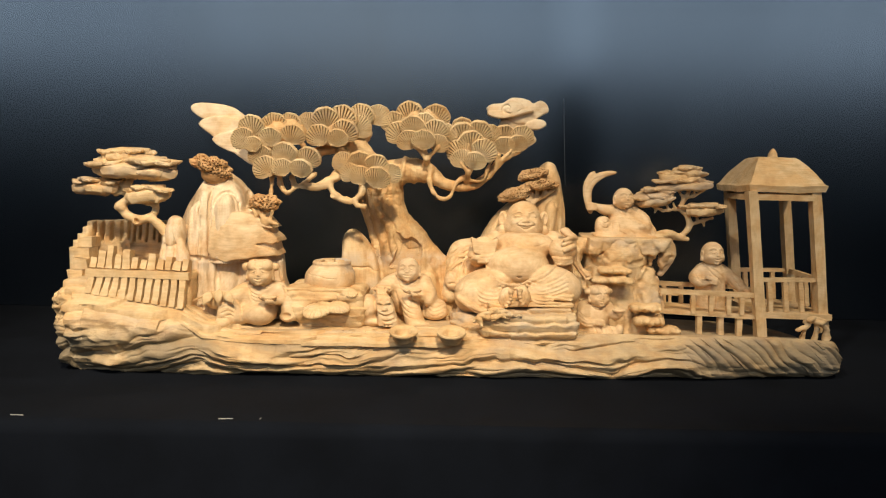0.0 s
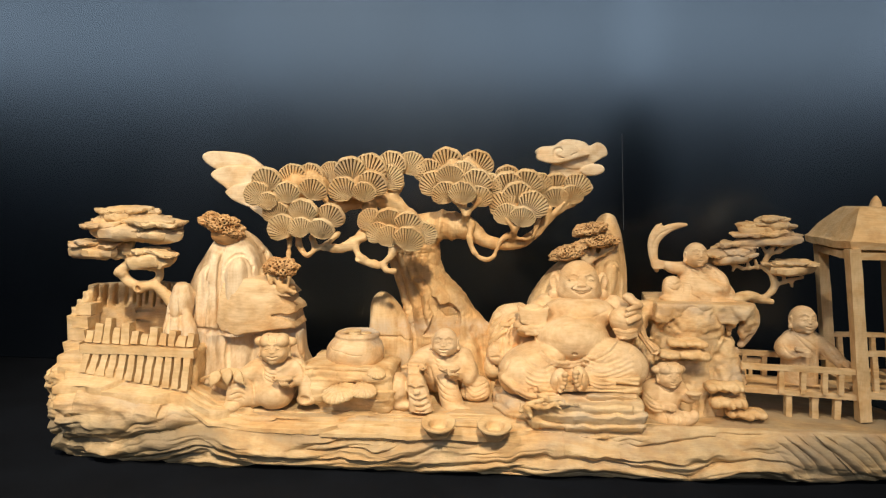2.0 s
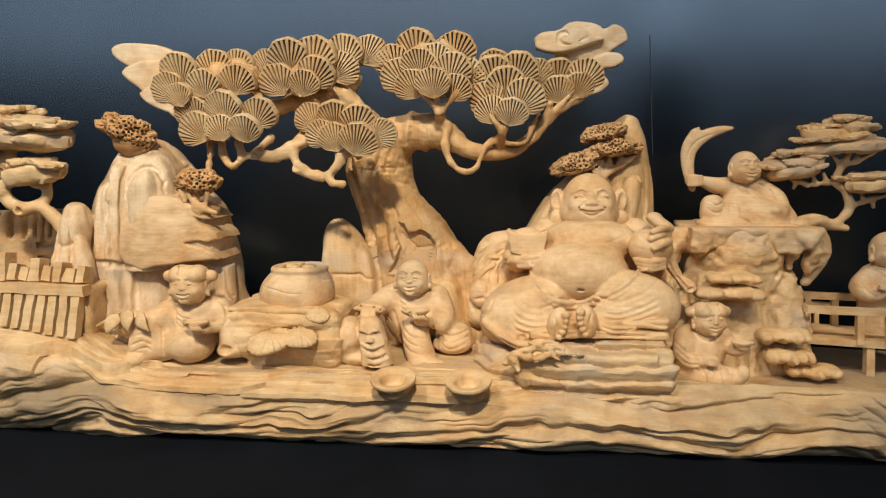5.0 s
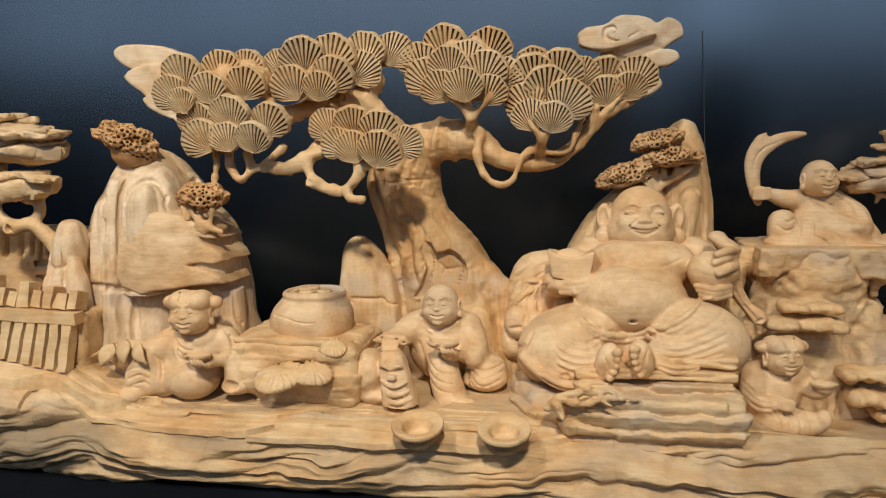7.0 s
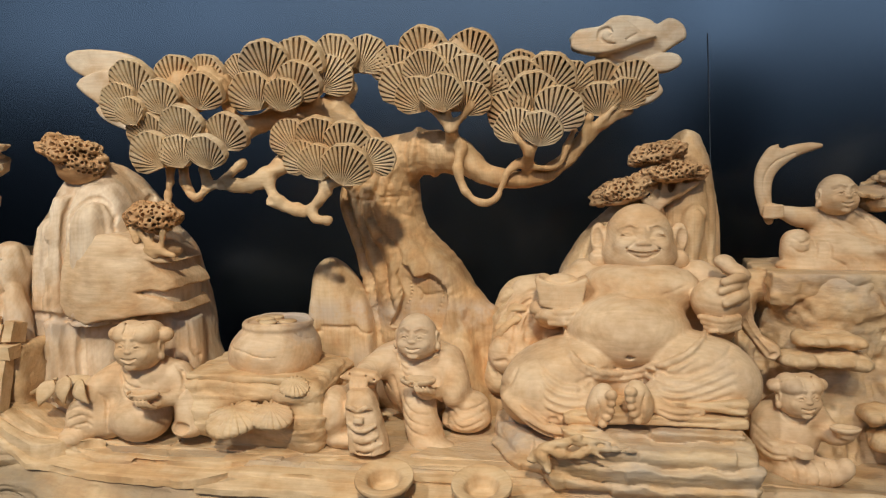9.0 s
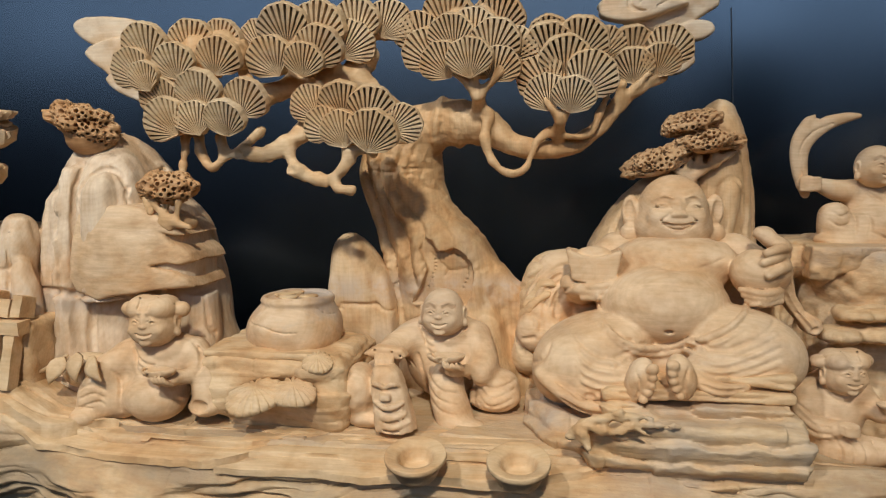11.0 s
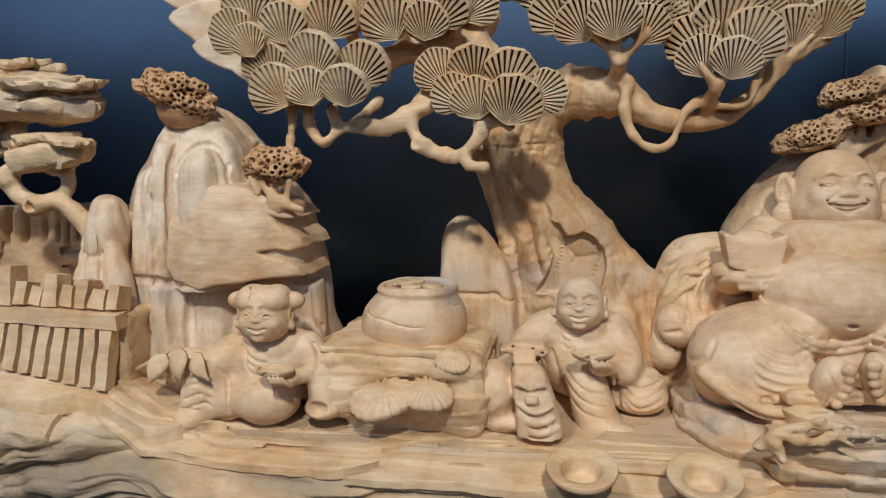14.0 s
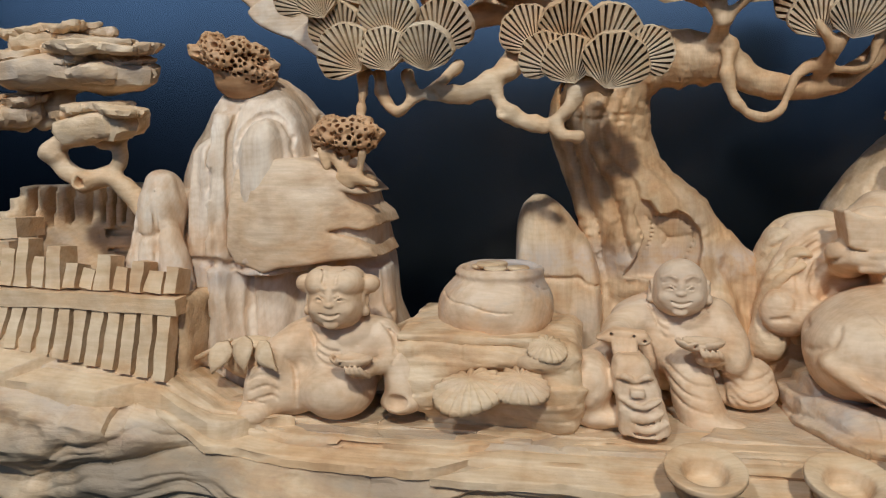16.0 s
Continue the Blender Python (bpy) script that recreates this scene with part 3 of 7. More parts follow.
    for w in np.r_[np.linspace(0.004, 0.40, 120), np.linspace(0.42, 1.0, 20)]:
        p = last * (1 - w) + spine * w
        z = top_height(p[:, 0], p[:, 1])
        for x0, x1, yc, dy in ((-0.47, -0.17, 1.200, 0.012), (-0.32, 0.03, 1.176, 0.006), (-0.66, -0.42, 1.172, 0.006)):
            c = yc + dy * value_noise(np.stack([p[:, 0] * 14, 0 * z, 0 * z], -1) + yc * 9)
            z = z - 0.009 * np.exp(-(((p[:, 1] - c) / 0.0011) ** 2)) * bell(p[:, 0], x0, x1, 0.02)
        near = min(1, w / 0.02)
        p[:, 2] = last[:, 2] * (1 - near) + z * near
        rows.append(p)
    n, m = len(plan), len(rows)
    i, j = np.meshgrid(np.arange(m - 1), np.arange(n), indexing="ij")
    k = (j + 1) % n
    quads = np.stack([i * n + j, i * n + k, (i + 1) * n + k, (i + 1) * n + j], -1).reshape(-1, 4)
    mesh = arrays_mesh("log", np.concatenate(rows), quads)
    mesh.set_sharp_from_angle(angle=radians(48))
    ob = link_mesh("carved_log_base", mesh, WOOD_LOG, label="long pale log carved into wavy rock strata, lying on black cloth", category="carved base")
    bottom = bmesh.new()
    bmesh.ops.contextual_create(bottom, geom=[bottom.verts.new((a + b * -0.03, c + d * -0.03, 0.0)) for a, c, b, d in plan[::8]])
    link_mesh("underside", bm_mesh("underside", bottom), WOOD_LOG, ob)
    return ob


log = carved_log()


def flagstone(x0, x1, y0, y1, lift, slant, seed):
    """A flat carved paving slab that follows the log's slope, with uneven cut edges."""
    nx, ny, verts, quads = 56, 26, [], []
    for level in (0, 1):
        for j in range(ny):
            for i in range(nx):
                u, v = i / (nx - 1), j / (ny - 1)
                x = x0 + (x1 - x0) * u + slant * (v - 0.5) * (y1 - y0) * (1 if i in (0, nx - 1) else 0.7 + 0.3 * abs(2 * u - 1))
                y = y0 + (y1 - y0) * v
                rim = i in (0, nx - 1) or j in (0, ny - 1)
                w = float(value_noise(np.array([x * 70 + seed, y * 70, 0.5])))
                if rim:
                    x, y = x + 0.0022 * w, y + 0.0050 * float(value_noise(np.array([x * 26, seed * 3.1, 2.5]))) + 0.0018 * float(value_noise(np.array([x * 90, seed * 3.1, 4.5])))
                base = float(top_base(np.array(x), np.array(max(y, 1.15))))
                top = base + lift + (0.0060 if x1 < -0.34 else 0.0025) * (u - 0.5) + 0.0005 * w - (0.0012 if rim else 0)
                # a long drying crack runs over the plates
                split = float(np.interp(x, [-0.56, -0.47, -0.43, -0.40, -0.33], [1.186, 1.187, 1.190, 1.197, 1.193])) + 0.003 * float(value_noise(np.array([x * 34, 0.3, 7.5])))
                if -0.56 < x < -0.32:
                    top -= 0.0045 * math.exp(-(((y - split) / 0.0011) ** 2))
                verts.append((x, y, top if level else base - 0.016))
    o = nx * ny
    for j in range(ny - 1):
        for i in range(nx - 1):
            a = j * nx + i
            quads += [(o + a, o + a + 1, o + a + nx + 1, o + a + nx), (a, a + nx, a + nx + 1, a + 1)]
    ring = [i for i in range(nx)] + [j * nx + nx - 1 for j in range(1, ny)] + [(ny - 1) * nx + i for i in range(nx - 2, -1, -1)] + [j * nx for j in range(ny - 2, 0, -1)]
    for a, b in zip(ring, ring[1:] + ring[:1]):
        quads.append((a, b, o + b, o + a))
    mesh = arrays_mesh("flagstone", verts, quads)
    mesh.set_sharp_from_angle(angle=radians(50))
    return link_mesh("flagstone", mesh, WOOD, log)


rnd = random.Random(31)
for first, near, deep, lift in ((-0.690, -0.017, 0.030, -0.0045), (-0.665, 0.0, 0.030, -0.0005), (-0.640, 0.025, 0.032, 0.0035)):
    x = first
    while x < 0.02:
        court = x < -0.43
        wide = rnd.uniform(0.065, 0.10) if court else rnd.uniform(0.16, 0.26)
        gap = 0.004 if court else rnd.choice((0.004, 0.03))
        front = near + float(np.interp(x + wide / 2, [-0.52, -0.36], [1.165, 1.190])) + rnd.uniform(-0.002, 0.003)
        wide = min(wide, 0.07 - x)
        if x < -0.645 or (near < 0 and court) or wide < 0.06:
            x += 0.02
            continue
        flagstone(x, x + wide, front, front + deep + rnd.uniform(-0.004, 0.004), lift - (0 if court else 0.0035) + rnd.uniform(-0.0020, 0.0020), rnd.uniform(0.9, 1.7) if court else rnd.uniform(1.6, 2.8), rnd.random() * 9)
        x += wide + gap


# ---- court and fence ----


def fence():
    ob = beam("picket_fence", (-0.632, 1.203, 0.176), (-0.450, 1.203, 0.172), 0.0125, 0.017, WOOD, bevel=0.0035, uneven=0.0020,
              label="carved picket fence with a flat rail and uneven battlements", category="fence")
    for n in range(12):
        x = -0.622 + n * 0.0147
        foot = 0.158 - 0.15 * (x + 0.615)
        beam("picket", (x - 0.003, 1.192, foot - 0.020), (x, 1.203, 0.170), 0.0104, 0.013, WOOD, ob, bevel=0.0014, uneven=0.0012)
    heights = [0.020, 0.032, 0.042, 0.026, 0.036, 0.022, 0.018, 0.030, 0.020, 0.026, 0.018, 0.022]
    for n, h in enumerate(heights):
        x = -0.624 + n * 0.0149
        beam("battlement", (x, 1.212, 0.183 - 0.0003 * n), (x + 0.002, 1.216, 0.181 - 0.0003 * n + h), 0.0112 + 0.0025 * (n % 3 == 1), 0.020, WOOD, ob, bevel=0.0026, taper=0.90, uneven=0.0016)
    clay = Clay((-0.66, 1.19, 0.09), (-0.41, 1.29, 0.19), 0.003)
    clay.block((-0.542, 1.232, 0.134), (0.090, 0.024, 0.044), 0.006, turn=(0, 0.8, 0)).rough(0.002, 0.012)
    clay.thing("fence_backing", WOOD_CRAG, ob)
    return ob


fence()


def court_wall():
    clay = Clay((-0.74, 1.20, 0.10), (-0.42, 1.42, 0.29), 0.0024)
    cx, cy, rx, ry = -0.584, 1.262, 0.108, 0.096
    for n in range(28):
        a = math.radians(170 - n * 6.0)
        top = min(0.260, 0.214 + 0.012 * n)
        clay.block((cx + rx * math.cos(a), cy + ry * math.sin(a), (top + 0.106) / 2), (0.012, 0.009, (top - 0.106) / 2), 0.002, 0.003, (0, 0, math.degrees(a) + 90))
    clay.block((-0.57, 1.285, 0.130), (0.115, 0.075, 0.032), 0.006)
    clay.rough(0.0018, 0.02, (1, 1, 0.5))
    for n in range(11):
        x = -0.672 + n * 0.0120 + 0.002 * math.sin(n * 5)
        y = cy + ry * math.sqrt(max(0.0, 1 - ((x - cx) / rx) ** 2)) - 0.010
        clay.block((x + 0.002, y, 0.241), (0.0024, 0.012, 0.022 + 0.003 * math.sin(n * 3)), 0.0008, 0.0008, (0, 6, 0), True)
    clay.tube([(-0.70, 1.305, 0.208, 0.002), (-0.65, 1.338, 0.206, 0.004), (-0.60, 1.347, 0.213, 0.0045), (-0.53, 1.325, 0.205, 0.003)], 0.001, True)
    clay.tube([(-0.69, 1.318, 0.192, 0.002), (-0.63, 1.346, 0.194, 0.003), (-0.55, 1.34, 0.188, 0.002)], 0.001, True)
    ob = clay.thing("court_wall", WOOD_CRAG, None, "curved carved court wall with grooved planks and grey cracks", "wall")
    for n in range(5):
        y, z = 1.250 + 0.010 * n, 0.146 + 0.019 * n
        x = -0.674 - 0.003 * math.sin(n * 1.9) + 0.0055 * max(0, n - 3)
        beam("wall_block", (x - 0.015, y, z), (x + 0.011, y + 0.002, z), 0.0182, 0.036, WOOD_CRAG, ob, bevel=0.0012, uneven=0.0025)
    return ob


court_wall()

# ---- trees with flat pads ----


def pad(name, c, wide, deep, thick, seed, parent, mat, layers=6):
    """A flat tuft of pine needles: a broad plate shingled with thin overlapping plates with broken edges."""
    rnd = random.Random(seed)
    verts, quads, sides = [], [], 56
    for n in range(layers):
        s = 0.94 if n == 0 else rnd.uniform(0.26, 0.50)
        cx = c[0] + (0 if n == 0 else ((n - 0.5) / (layers - 1) - 0.5) * wide * 0.72 + rnd.uniform(-0.06, 0.06) * wide)
        cy = c[1] + (0 if n == 0 else rnd.uniform(-0.34, 0.08) * deep)
        cz = c[2] + (0 if n == 0 else thick * (0.25 + 0.40 * math.sin(math.pi * (n - 0.5) / (layers - 1)) + rnd.uniform(0, 0.20)))
        slope, nod = rnd.uniform(-0.10, 0.10), rnd.uniform(0.05, 0.22)
        a0, base = rnd.random() * 6, len(verts)
        h = thick * (0.95 if n == 0 else 0.34)
        for k, dz in ((0.45, -1.15), (0.80, -0.85), (0.965, -0.40), (1.0, 0.0), (0.995, 0.38), (0.95, 0.50), (0.55, 0.62), (0.02, 0.66)):
            for i in range(sides):
                a = 2 * math.pi * i / sides
                r = 1 + 0.11 * math.sin(3 * a + a0) + 0.07 * math.sin(5 * a + 2 * a0) + 0.05 * abs(math.sin(9 * a + a0)) + 0.02 * math.sin(17 * a + 3 * a0)
                x, y = 0.5 * wide * s * k * r * math.cos(a), 0.5 * deep * s * k * r * math.sin(a)
                verts.append((cx + x, cy + y, cz + h * dz + slope * x + nod * y - (0.10 * abs(x) if n == 0 else 0)))
        for r in range(7):
            for i in range(sides):
                j = (i + 1) % sides
                quads.append((base + r * sides + i, base + r * sides + j, base + (r + 1) * sides + j, base + (r + 1) * sides + i))
        for i in range(0, sides // 2 - 1):
            quads.append((base + i, base + sides - 1 - i, base + (sides - 2 - i), base + i + 1))
    verts = np.array(verts)
    chip = value_noise(verts * 260) + 0.6 * value_noise(verts * 620 + 4)
    verts[:, 2] += 0.0011 * chip + 0.0022 * value_noise(verts * np.array([70, 70, 30]) + seed)
    verts[:, 0] += 0.0016 * value_noise(verts * 330 + 9)
    verts[:, 1] += 0.0016 * value_noise(verts * 330 + 19)
    mesh = arrays_mesh(name, verts, quads)
    mesh.set_sharp_from_angle(angle=radians(35))
    return link_mesh(name, mesh, mat, parent)


def left_pine():
    clay = Clay((-0.68, 1.20, 0.225), (-0.47, 1.30, 0.385), 0.0017)
    y = 1.25
    clay.tube([(-0.500, y, 0.232, 0.010), (-0.517, y, 0.254, 0.009), (-0.535, y - 0.004, 0.270, 0.008), (-0.556, y - 0.006, 0.268, 0.008), (-0.582, y, 0.278, 0.008),
               (-0.588, y, 0.296, 0.008), (-0.575, y, 0.308, 0.008), (-0.580, y, 0.330, 0.007), (-0.572, y, 0.355, 0.006)])
    clay.tube([(-0.575, y, 0.304, 0.007), (-0.550, y, 0.303, 0.006), (-0.530, y, 0.298, 0.006), (-0.528, y, 0.284, 0.006), (-0.540, y, 0.272, 0.007)])
    clay.ball((-0.556, y - 0.012, 0.267), 0.009).rod((-0.556, y - 0.03, 0.268), (-0.556, y - 0.014, 0.267), 0.004, 0.004, 0.002, True)
    clay.ball((-0.592, y - 0.006, 0.292), 0.008)
    for a, b in (((-0.58, 0.33), (-0.62, 0.332)), ((-0.58, 0.318), (-0.645, 0.316)), ((-0.575, 0.345), (-0.555, 0.356)), ((-0.575, 0.335), (-0.605, 0.352)),
                 ((-0.56, 0.303), (-0.548, 0.318)), ((-0.54, 0.301), (-0.530, 0.315)), ((-0.53, 0.300), (-0.512, 0.312)), ((-0.571, 0.35), (-0.54, 0.358)),
                 ((-0.575, 0.308), (-0.566, 0.322)), ((-0.545, 0.302), (-0.560, 0.318)), ((-0.60, 0.317), (-0.612, 0.330)), ((-0.62, 0.316), (-0.640, 0.328)), ((-0.578, 0.338), (-0.592, 0.356)), ((-0.574, 0.345), (-0.530, 0.352)), ((-0.585, 0.330), (-0.625, 0.350))):
        clay.rod((a[0], y, a[1]), (b[0], y, b[1]), 0.005, 0.0035, 0.006)
    clay.rough(0.0012, 0.008)
    ob = clay.thing("pine_tree", WOOD, None, "small carved pine with flat tiered pads and a looped trunk", "tree")
    pad("foliage_pad", (-0.562, y, 0.364), 0.152, 0.085, 0.017, 3, ob, WOOD_CRAG, 14)
    pad("foliage_pad", (-0.572, y + 0.006, 0.385), 0.105, 0.065, 0.013, 4, ob, WOOD_CRAG, 11)
    pad("foliage_pad", (-0.522, y - 0.010, 0.360), 0.070, 0.06, 0.011, 8, ob, WOOD_CRAG, 8)
    pad("foliage_pad", (-0.630, y - 0.002, 0.330), 0.084, 0.06, 0.013, 5, ob, WOOD_CRAG, 9)
    pad("foliage_pad", (-0.536, y - 0.006, 0.318), 0.084, 0.055, 0.014, 6, ob, WOOD_CRAG, 10)
    return ob


left_pine()


def right_pine():
    y = 1.46
    clay = Clay((0.40, 1.42, 0.215), (0.61, 1.49, 0.375), 0.0017)
    clay.tube([(0.445, y - 0.02, 0.232, 0.014), (0.475, y - 0.01, 0.243, 0.010), (0.505, y, 0.238, 0.007), (0.518, y, 0.246, 0.006), (0.527, y, 0.262, 0.0065), (0.520, y, 0.285, 0.006),
               (0.507, y, 0.296, 0.005), (0.512, y, 0.315, 0.005), (0.522, y, 0.335, 0.004)])
    clay.rod((0.485, y, 0.236), (0.524, y, 0.232), 0.006, 0.005)
    for a, b in (((0.508, 0.297), (0.470, 0.292)), ((0.470, 0.292), (0.445, 0.302)), ((0.480, 0.293), (0.476, 0.305)), ((0.455, 0.297), (0.452, 0.288)),
                 ((0.525, 0.262), (0.555, 0.272)), ((0.555, 0.272), (0.575, 0.278)), ((0.545, 0.269), (0.540, 0.288)), ((0.540, 0.288), (0.535, 0.292)),
                 ((0.513, 0.318), (0.535, 0.326)), ((0.535, 0.326), (0.556, 0.338)), ((0.513, 0.318), (0.500, 0.334)), ((0.530, 0.324), (0.534, 0.338)),
                 ((0.555, 0.272), (0.558, 0.262)), ((0.495, 0.295), (0.490, 0.308))):
        clay.rod((a[0], y, a[1]), (b[0], y, b[1]), 0.0036, 0.0026, 0.004)
    clay.rough(0.001, 0.008)
    ob = clay.thing("pine_tree", WOOD, None, "small carved pine with tiered pads leaning out from the ledge", "tree")
    for n, (x, z, w) in enumerate(((0.512, 0.350, 0.120), (0.508, 0.366, 0.100), (0.443, 0.314, 0.085), (0.455, 0.329, 0.080), (0.552, 0.298, 0.085), (0.520, 0.377, 0.060))):
        pad("foliage_pad", (x, y + 0.008 * (n % 2), z), w, 0.06, 0.012, 20 + n, ob, WOOD_CRAG, 10)
    return ob


right_pine()

# ---- rocks ----
clay = Clay((-0.55, 1.19, 0.10), (-0.44, 1.31, 0.30), 0.0022)
clay.tube([(-0.497, 1.252, 0.10, 0.034), (-0.496, 1.250, 0.165, 0.030), (-0.497, 1.250, 0.215, 0.021), (-0.494, 1.252, 0.244, 0.0195), (-0.493, 1.254, 0.262, 0.015)], 0.004)
clay.tube([(-0.516, 1.240, 0.10, 0.020), (-0.513, 1.238, 0.17, 0.017), (-0.506, 1.238, 0.205, 0.010)], 0.003).tube([(-0.475, 1.238, 0.10, 0.020), (-0.474, 1.238, 0.18, 0.014), (-0.480, 1.240, 0.226, 0.008)], 0.003)
clay.rough(0.0040, 0.022, (1, 1, 0.4)).rough(0.0015, 0.008, (1, 1, 0.4))
clay.line([(-0.508, 0.250), (-0.506, 0.20), (-0.500, 0.14)], 0.0038).line([(-0.488, 0.262), (-0.486, 0.21), (-0.488, 0.15)], 0.0025).line([(-0.515, 0.228), (-0.495, 0.222), (-0.478, 0.230)], 0.0016)
clay.thing("boulder", WOOD_CLIFF, None, "upright pale carved boulder beside the court wall", "carved rock")


def mountain():
    clay = Clay((-0.53, 1.17, 0.07), (-0.26, 1.41, 0.37), 0.0018)
    # the cliff, broad and squared, that leans back to a round head
    clay.hull([(0.080, -0.440, 1.308, 0.060, 0.056), (0.200, -0.440, 1.308, 0.058, 0.052), (0.270, -0.434, 1.310, 0.060, 0.046), (0.305, -0.430, 1.314, 0.051, 0.040),
               (0.335, -0.428, 1.318, 0.034, 0.036), (0.350, -0.427, 1.322, 0.019, 0.024), (0.3585, -0.427, 1.324, 0.006, 0.008)], 2.8, 0.006)
    # the smooth column towards the jar, with a flared foot
    clay.hull([(0.080, -0.340, 1.330, 0.062, 0.052), (0.120, -0.346, 1.328, 0.050, 0.046), (0.150, -0.350, 1.326, 0.042, 0.043), (0.190, -0.352, 1.325, 0.040, 0.042),
               (0.235, -0.358, 1.324, 0.036, 0.040), (0.270, -0.364, 1.322, 0.032, 0.036), (0.294, -0.370, 1.320, 0.018, 0.022)], 3.2, 0.006)
    # shoulder that falls from the head behind
    clay.tube([(-0.424, 1.340, 0.334, 0.022), (-0.404, 1.344, 0.308, 0.029), (-0.388, 1.346, 0.272, 0.033), (-0.376, 1.346, 0.230, 0.036)], 0.010)
    # flat standing facets, one before the other
    clay.hull([(0.085, -0.466, 1.284, 0.017, 0.036), (0.200, -0.463, 1.282, 0.0130, 0.032), (0.285, -0.460, 1.286, 0.0115, 0.028), (0.302, -0.458, 1.290, 0.007, 0.016)], 4.5, 0.0010)
    clay.hull([(0.085, -0.444, 1.281, 0.015, 0.040), (0.200, -0.442, 1.279, 0.0110, 0.036), (0.308, -0.441, 1.288, 0.0095, 0.030), (0.326, -0.440, 1.294, 0.006, 0.016)], 4.5, 0.0010)
    clay.hull([(0.190, -0.408, 1.286, 0.035, 0.038), (0.290, -0.408, 1.290, 0.032, 0.036), (0.325, -0.412, 1.303, 0.026, 0.030), (0.345, -0.418, 1.313, 0.016, 0.022), (0.3545, -0.422, 1.316, 0.006, 0.010)], 3.4, 0.0015)
    # the arch, a leaf-thin panel with a round head
    clay.hull([(0.190, -0.404, 1.270, 0.020, 0.030), (0.285, -0.403, 1.271, 0.0195, 0.028), (0.305, -0.402, 1.271, 0.0150, 0.024), (0.314, -0.401, 1.272, 0.008, 0.016), (0.3175, -0.400, 1.273, 0.002, 0.006)], 3.2, 0.001)
    # the mass that carries the wing-shaped boulder
    clay.outline([(-0.430, 0.200), (-0.424, 0.270), (-0.390, 0.280), (-0.350, 0.276), (-0.322, 0.256), (-0.312, 0.232), (-0.312, 0.204)], 1.24, 1.325, ((-0.378, 1.320, 0.222), (0.106, 0.076, 0.112)), 0.004, soft=0.006)
    # standing folds below the crack
    for x, r, y in ((-0.462, 0.012, 1.272), (-0.436, 0.017, 1.268), (-0.402, 0.015, 1.284), (-0.372, 0.020, 1.294), (-0.318, 0.014, 1.296)):
        clay.hull([(0.085, x, y, r * 1.25, 0.026), (0.150, x, y, r, 0.020), (0.192, x, y, r * 0.9, 0.016)], 2.4, 0.005)
    clay.rough(0.0016, 0.030, (1.8, 1, 0.22)).rough(0.0009, 0.010, (1.6, 1, 0.10)).rough(0.0005, 0.004, (1, 1, 0.4))
    for rows, r in (([(-0.425, 0.280), (-0.424, 0.296), (-0.420, 0.308), (-0.411, 0.318), (-0.400, 0.3205), (-0.389, 0.316), (-0.382, 0.304), (-0.379, 0.286)], 0.0020),
                    ([(-0.432, 0.326), (-0.4335, 0.295), (-0.432, 0.250), (-0.433, 0.205)], 0.0022), ([(-0.450, 0.300), (-0.4505, 0.260), (-0.452, 0.205)], 0.0018),
                    ([(-0.384, 0.334), (-0.376, 0.310), (-0.370, 0.288)], 0.0022), ([(-0.450, 0.190), (-0.453, 0.150), (-0.454, 0.110)], 0.0020),
                    ([(-0.418, 0.188), (-0.419, 0.150), (-0.416, 0.115)], 0.0026), ([(-0.310, 0.190), (-0.306, 0.160), (-0.300, 0.140)], 0.0014)):
        clay.line(rows, 2.1 * r, 0.0012)
    # the drying crack
    clay.line([(-0.472, 0.2010), (-0.456, 0.1990), (-0.442, 0.1985), (-0.432, 0.1965), (-0.402, 0.1965)], 0.0052, 0.0005)
    clay.line([(-0.400, 0.1945), (-0.388, 0.1965), (-0.378, 0.2000)], 0.0022, 0.0008).line([(-0.402, 0.1925), (-0.388, 0.1915), (-0.382, 0.193)], 0.0016, 0.0008)
    ob = clay.thing("mountain_rock", WOOD_CLIFF, None, "tall pale carved mountain with flat cliffs and a crack", "carved rock")
    # the wing-shaped boulder, split into points along one edge
    wing = Clay((-0.452, 1.215, 0.182), (-0.295, 1.335, 0.295), 0.0013)
    ring = [(-0.434, 0.212), (-0.430, 0.245), (-0.4250, 0.276), (-0.408, 0.281), (-0.389, 0.2845), (-0.372, 0.285), (-0.355, 0.282), (-0.337, 0.274), (-0.323, 0.2655), (-0.3120, 0.2555),
            (-0.322, 0.2555), (-0.333, 0.2585), (-0.327, 0.2515), (-0.316, 0.2450), (-0.308, 0.238), (-0.3050, 0.2300), (-0.316, 0.2265), (-0.328, 0.2290), (-0.342, 0.2265),
            (-0.322, 0.2205), (-0.310, 0.2120), (-0.306, 0.2035), (-0.354, 0.2010), (-0.383, 0.1980), (-0.399, 0.1930), (-0.412, 0.1965), (-0.426, 0.1985)]
    wing.outline(ring, 1.23, 1.325, ((-0.378, 1.312, 0.222), (0.108, 0.076, 0.112)), 0.002, soft=0.0018)
    wing.rough(0.0011, 0.028).rough(0.0004, 0.006, (0.4, 1, 1))
    wing.thing("overhang", WOOD_WING, ob, "smooth wing-shaped boulder with fine slanting grain")
    return ob


mountain()


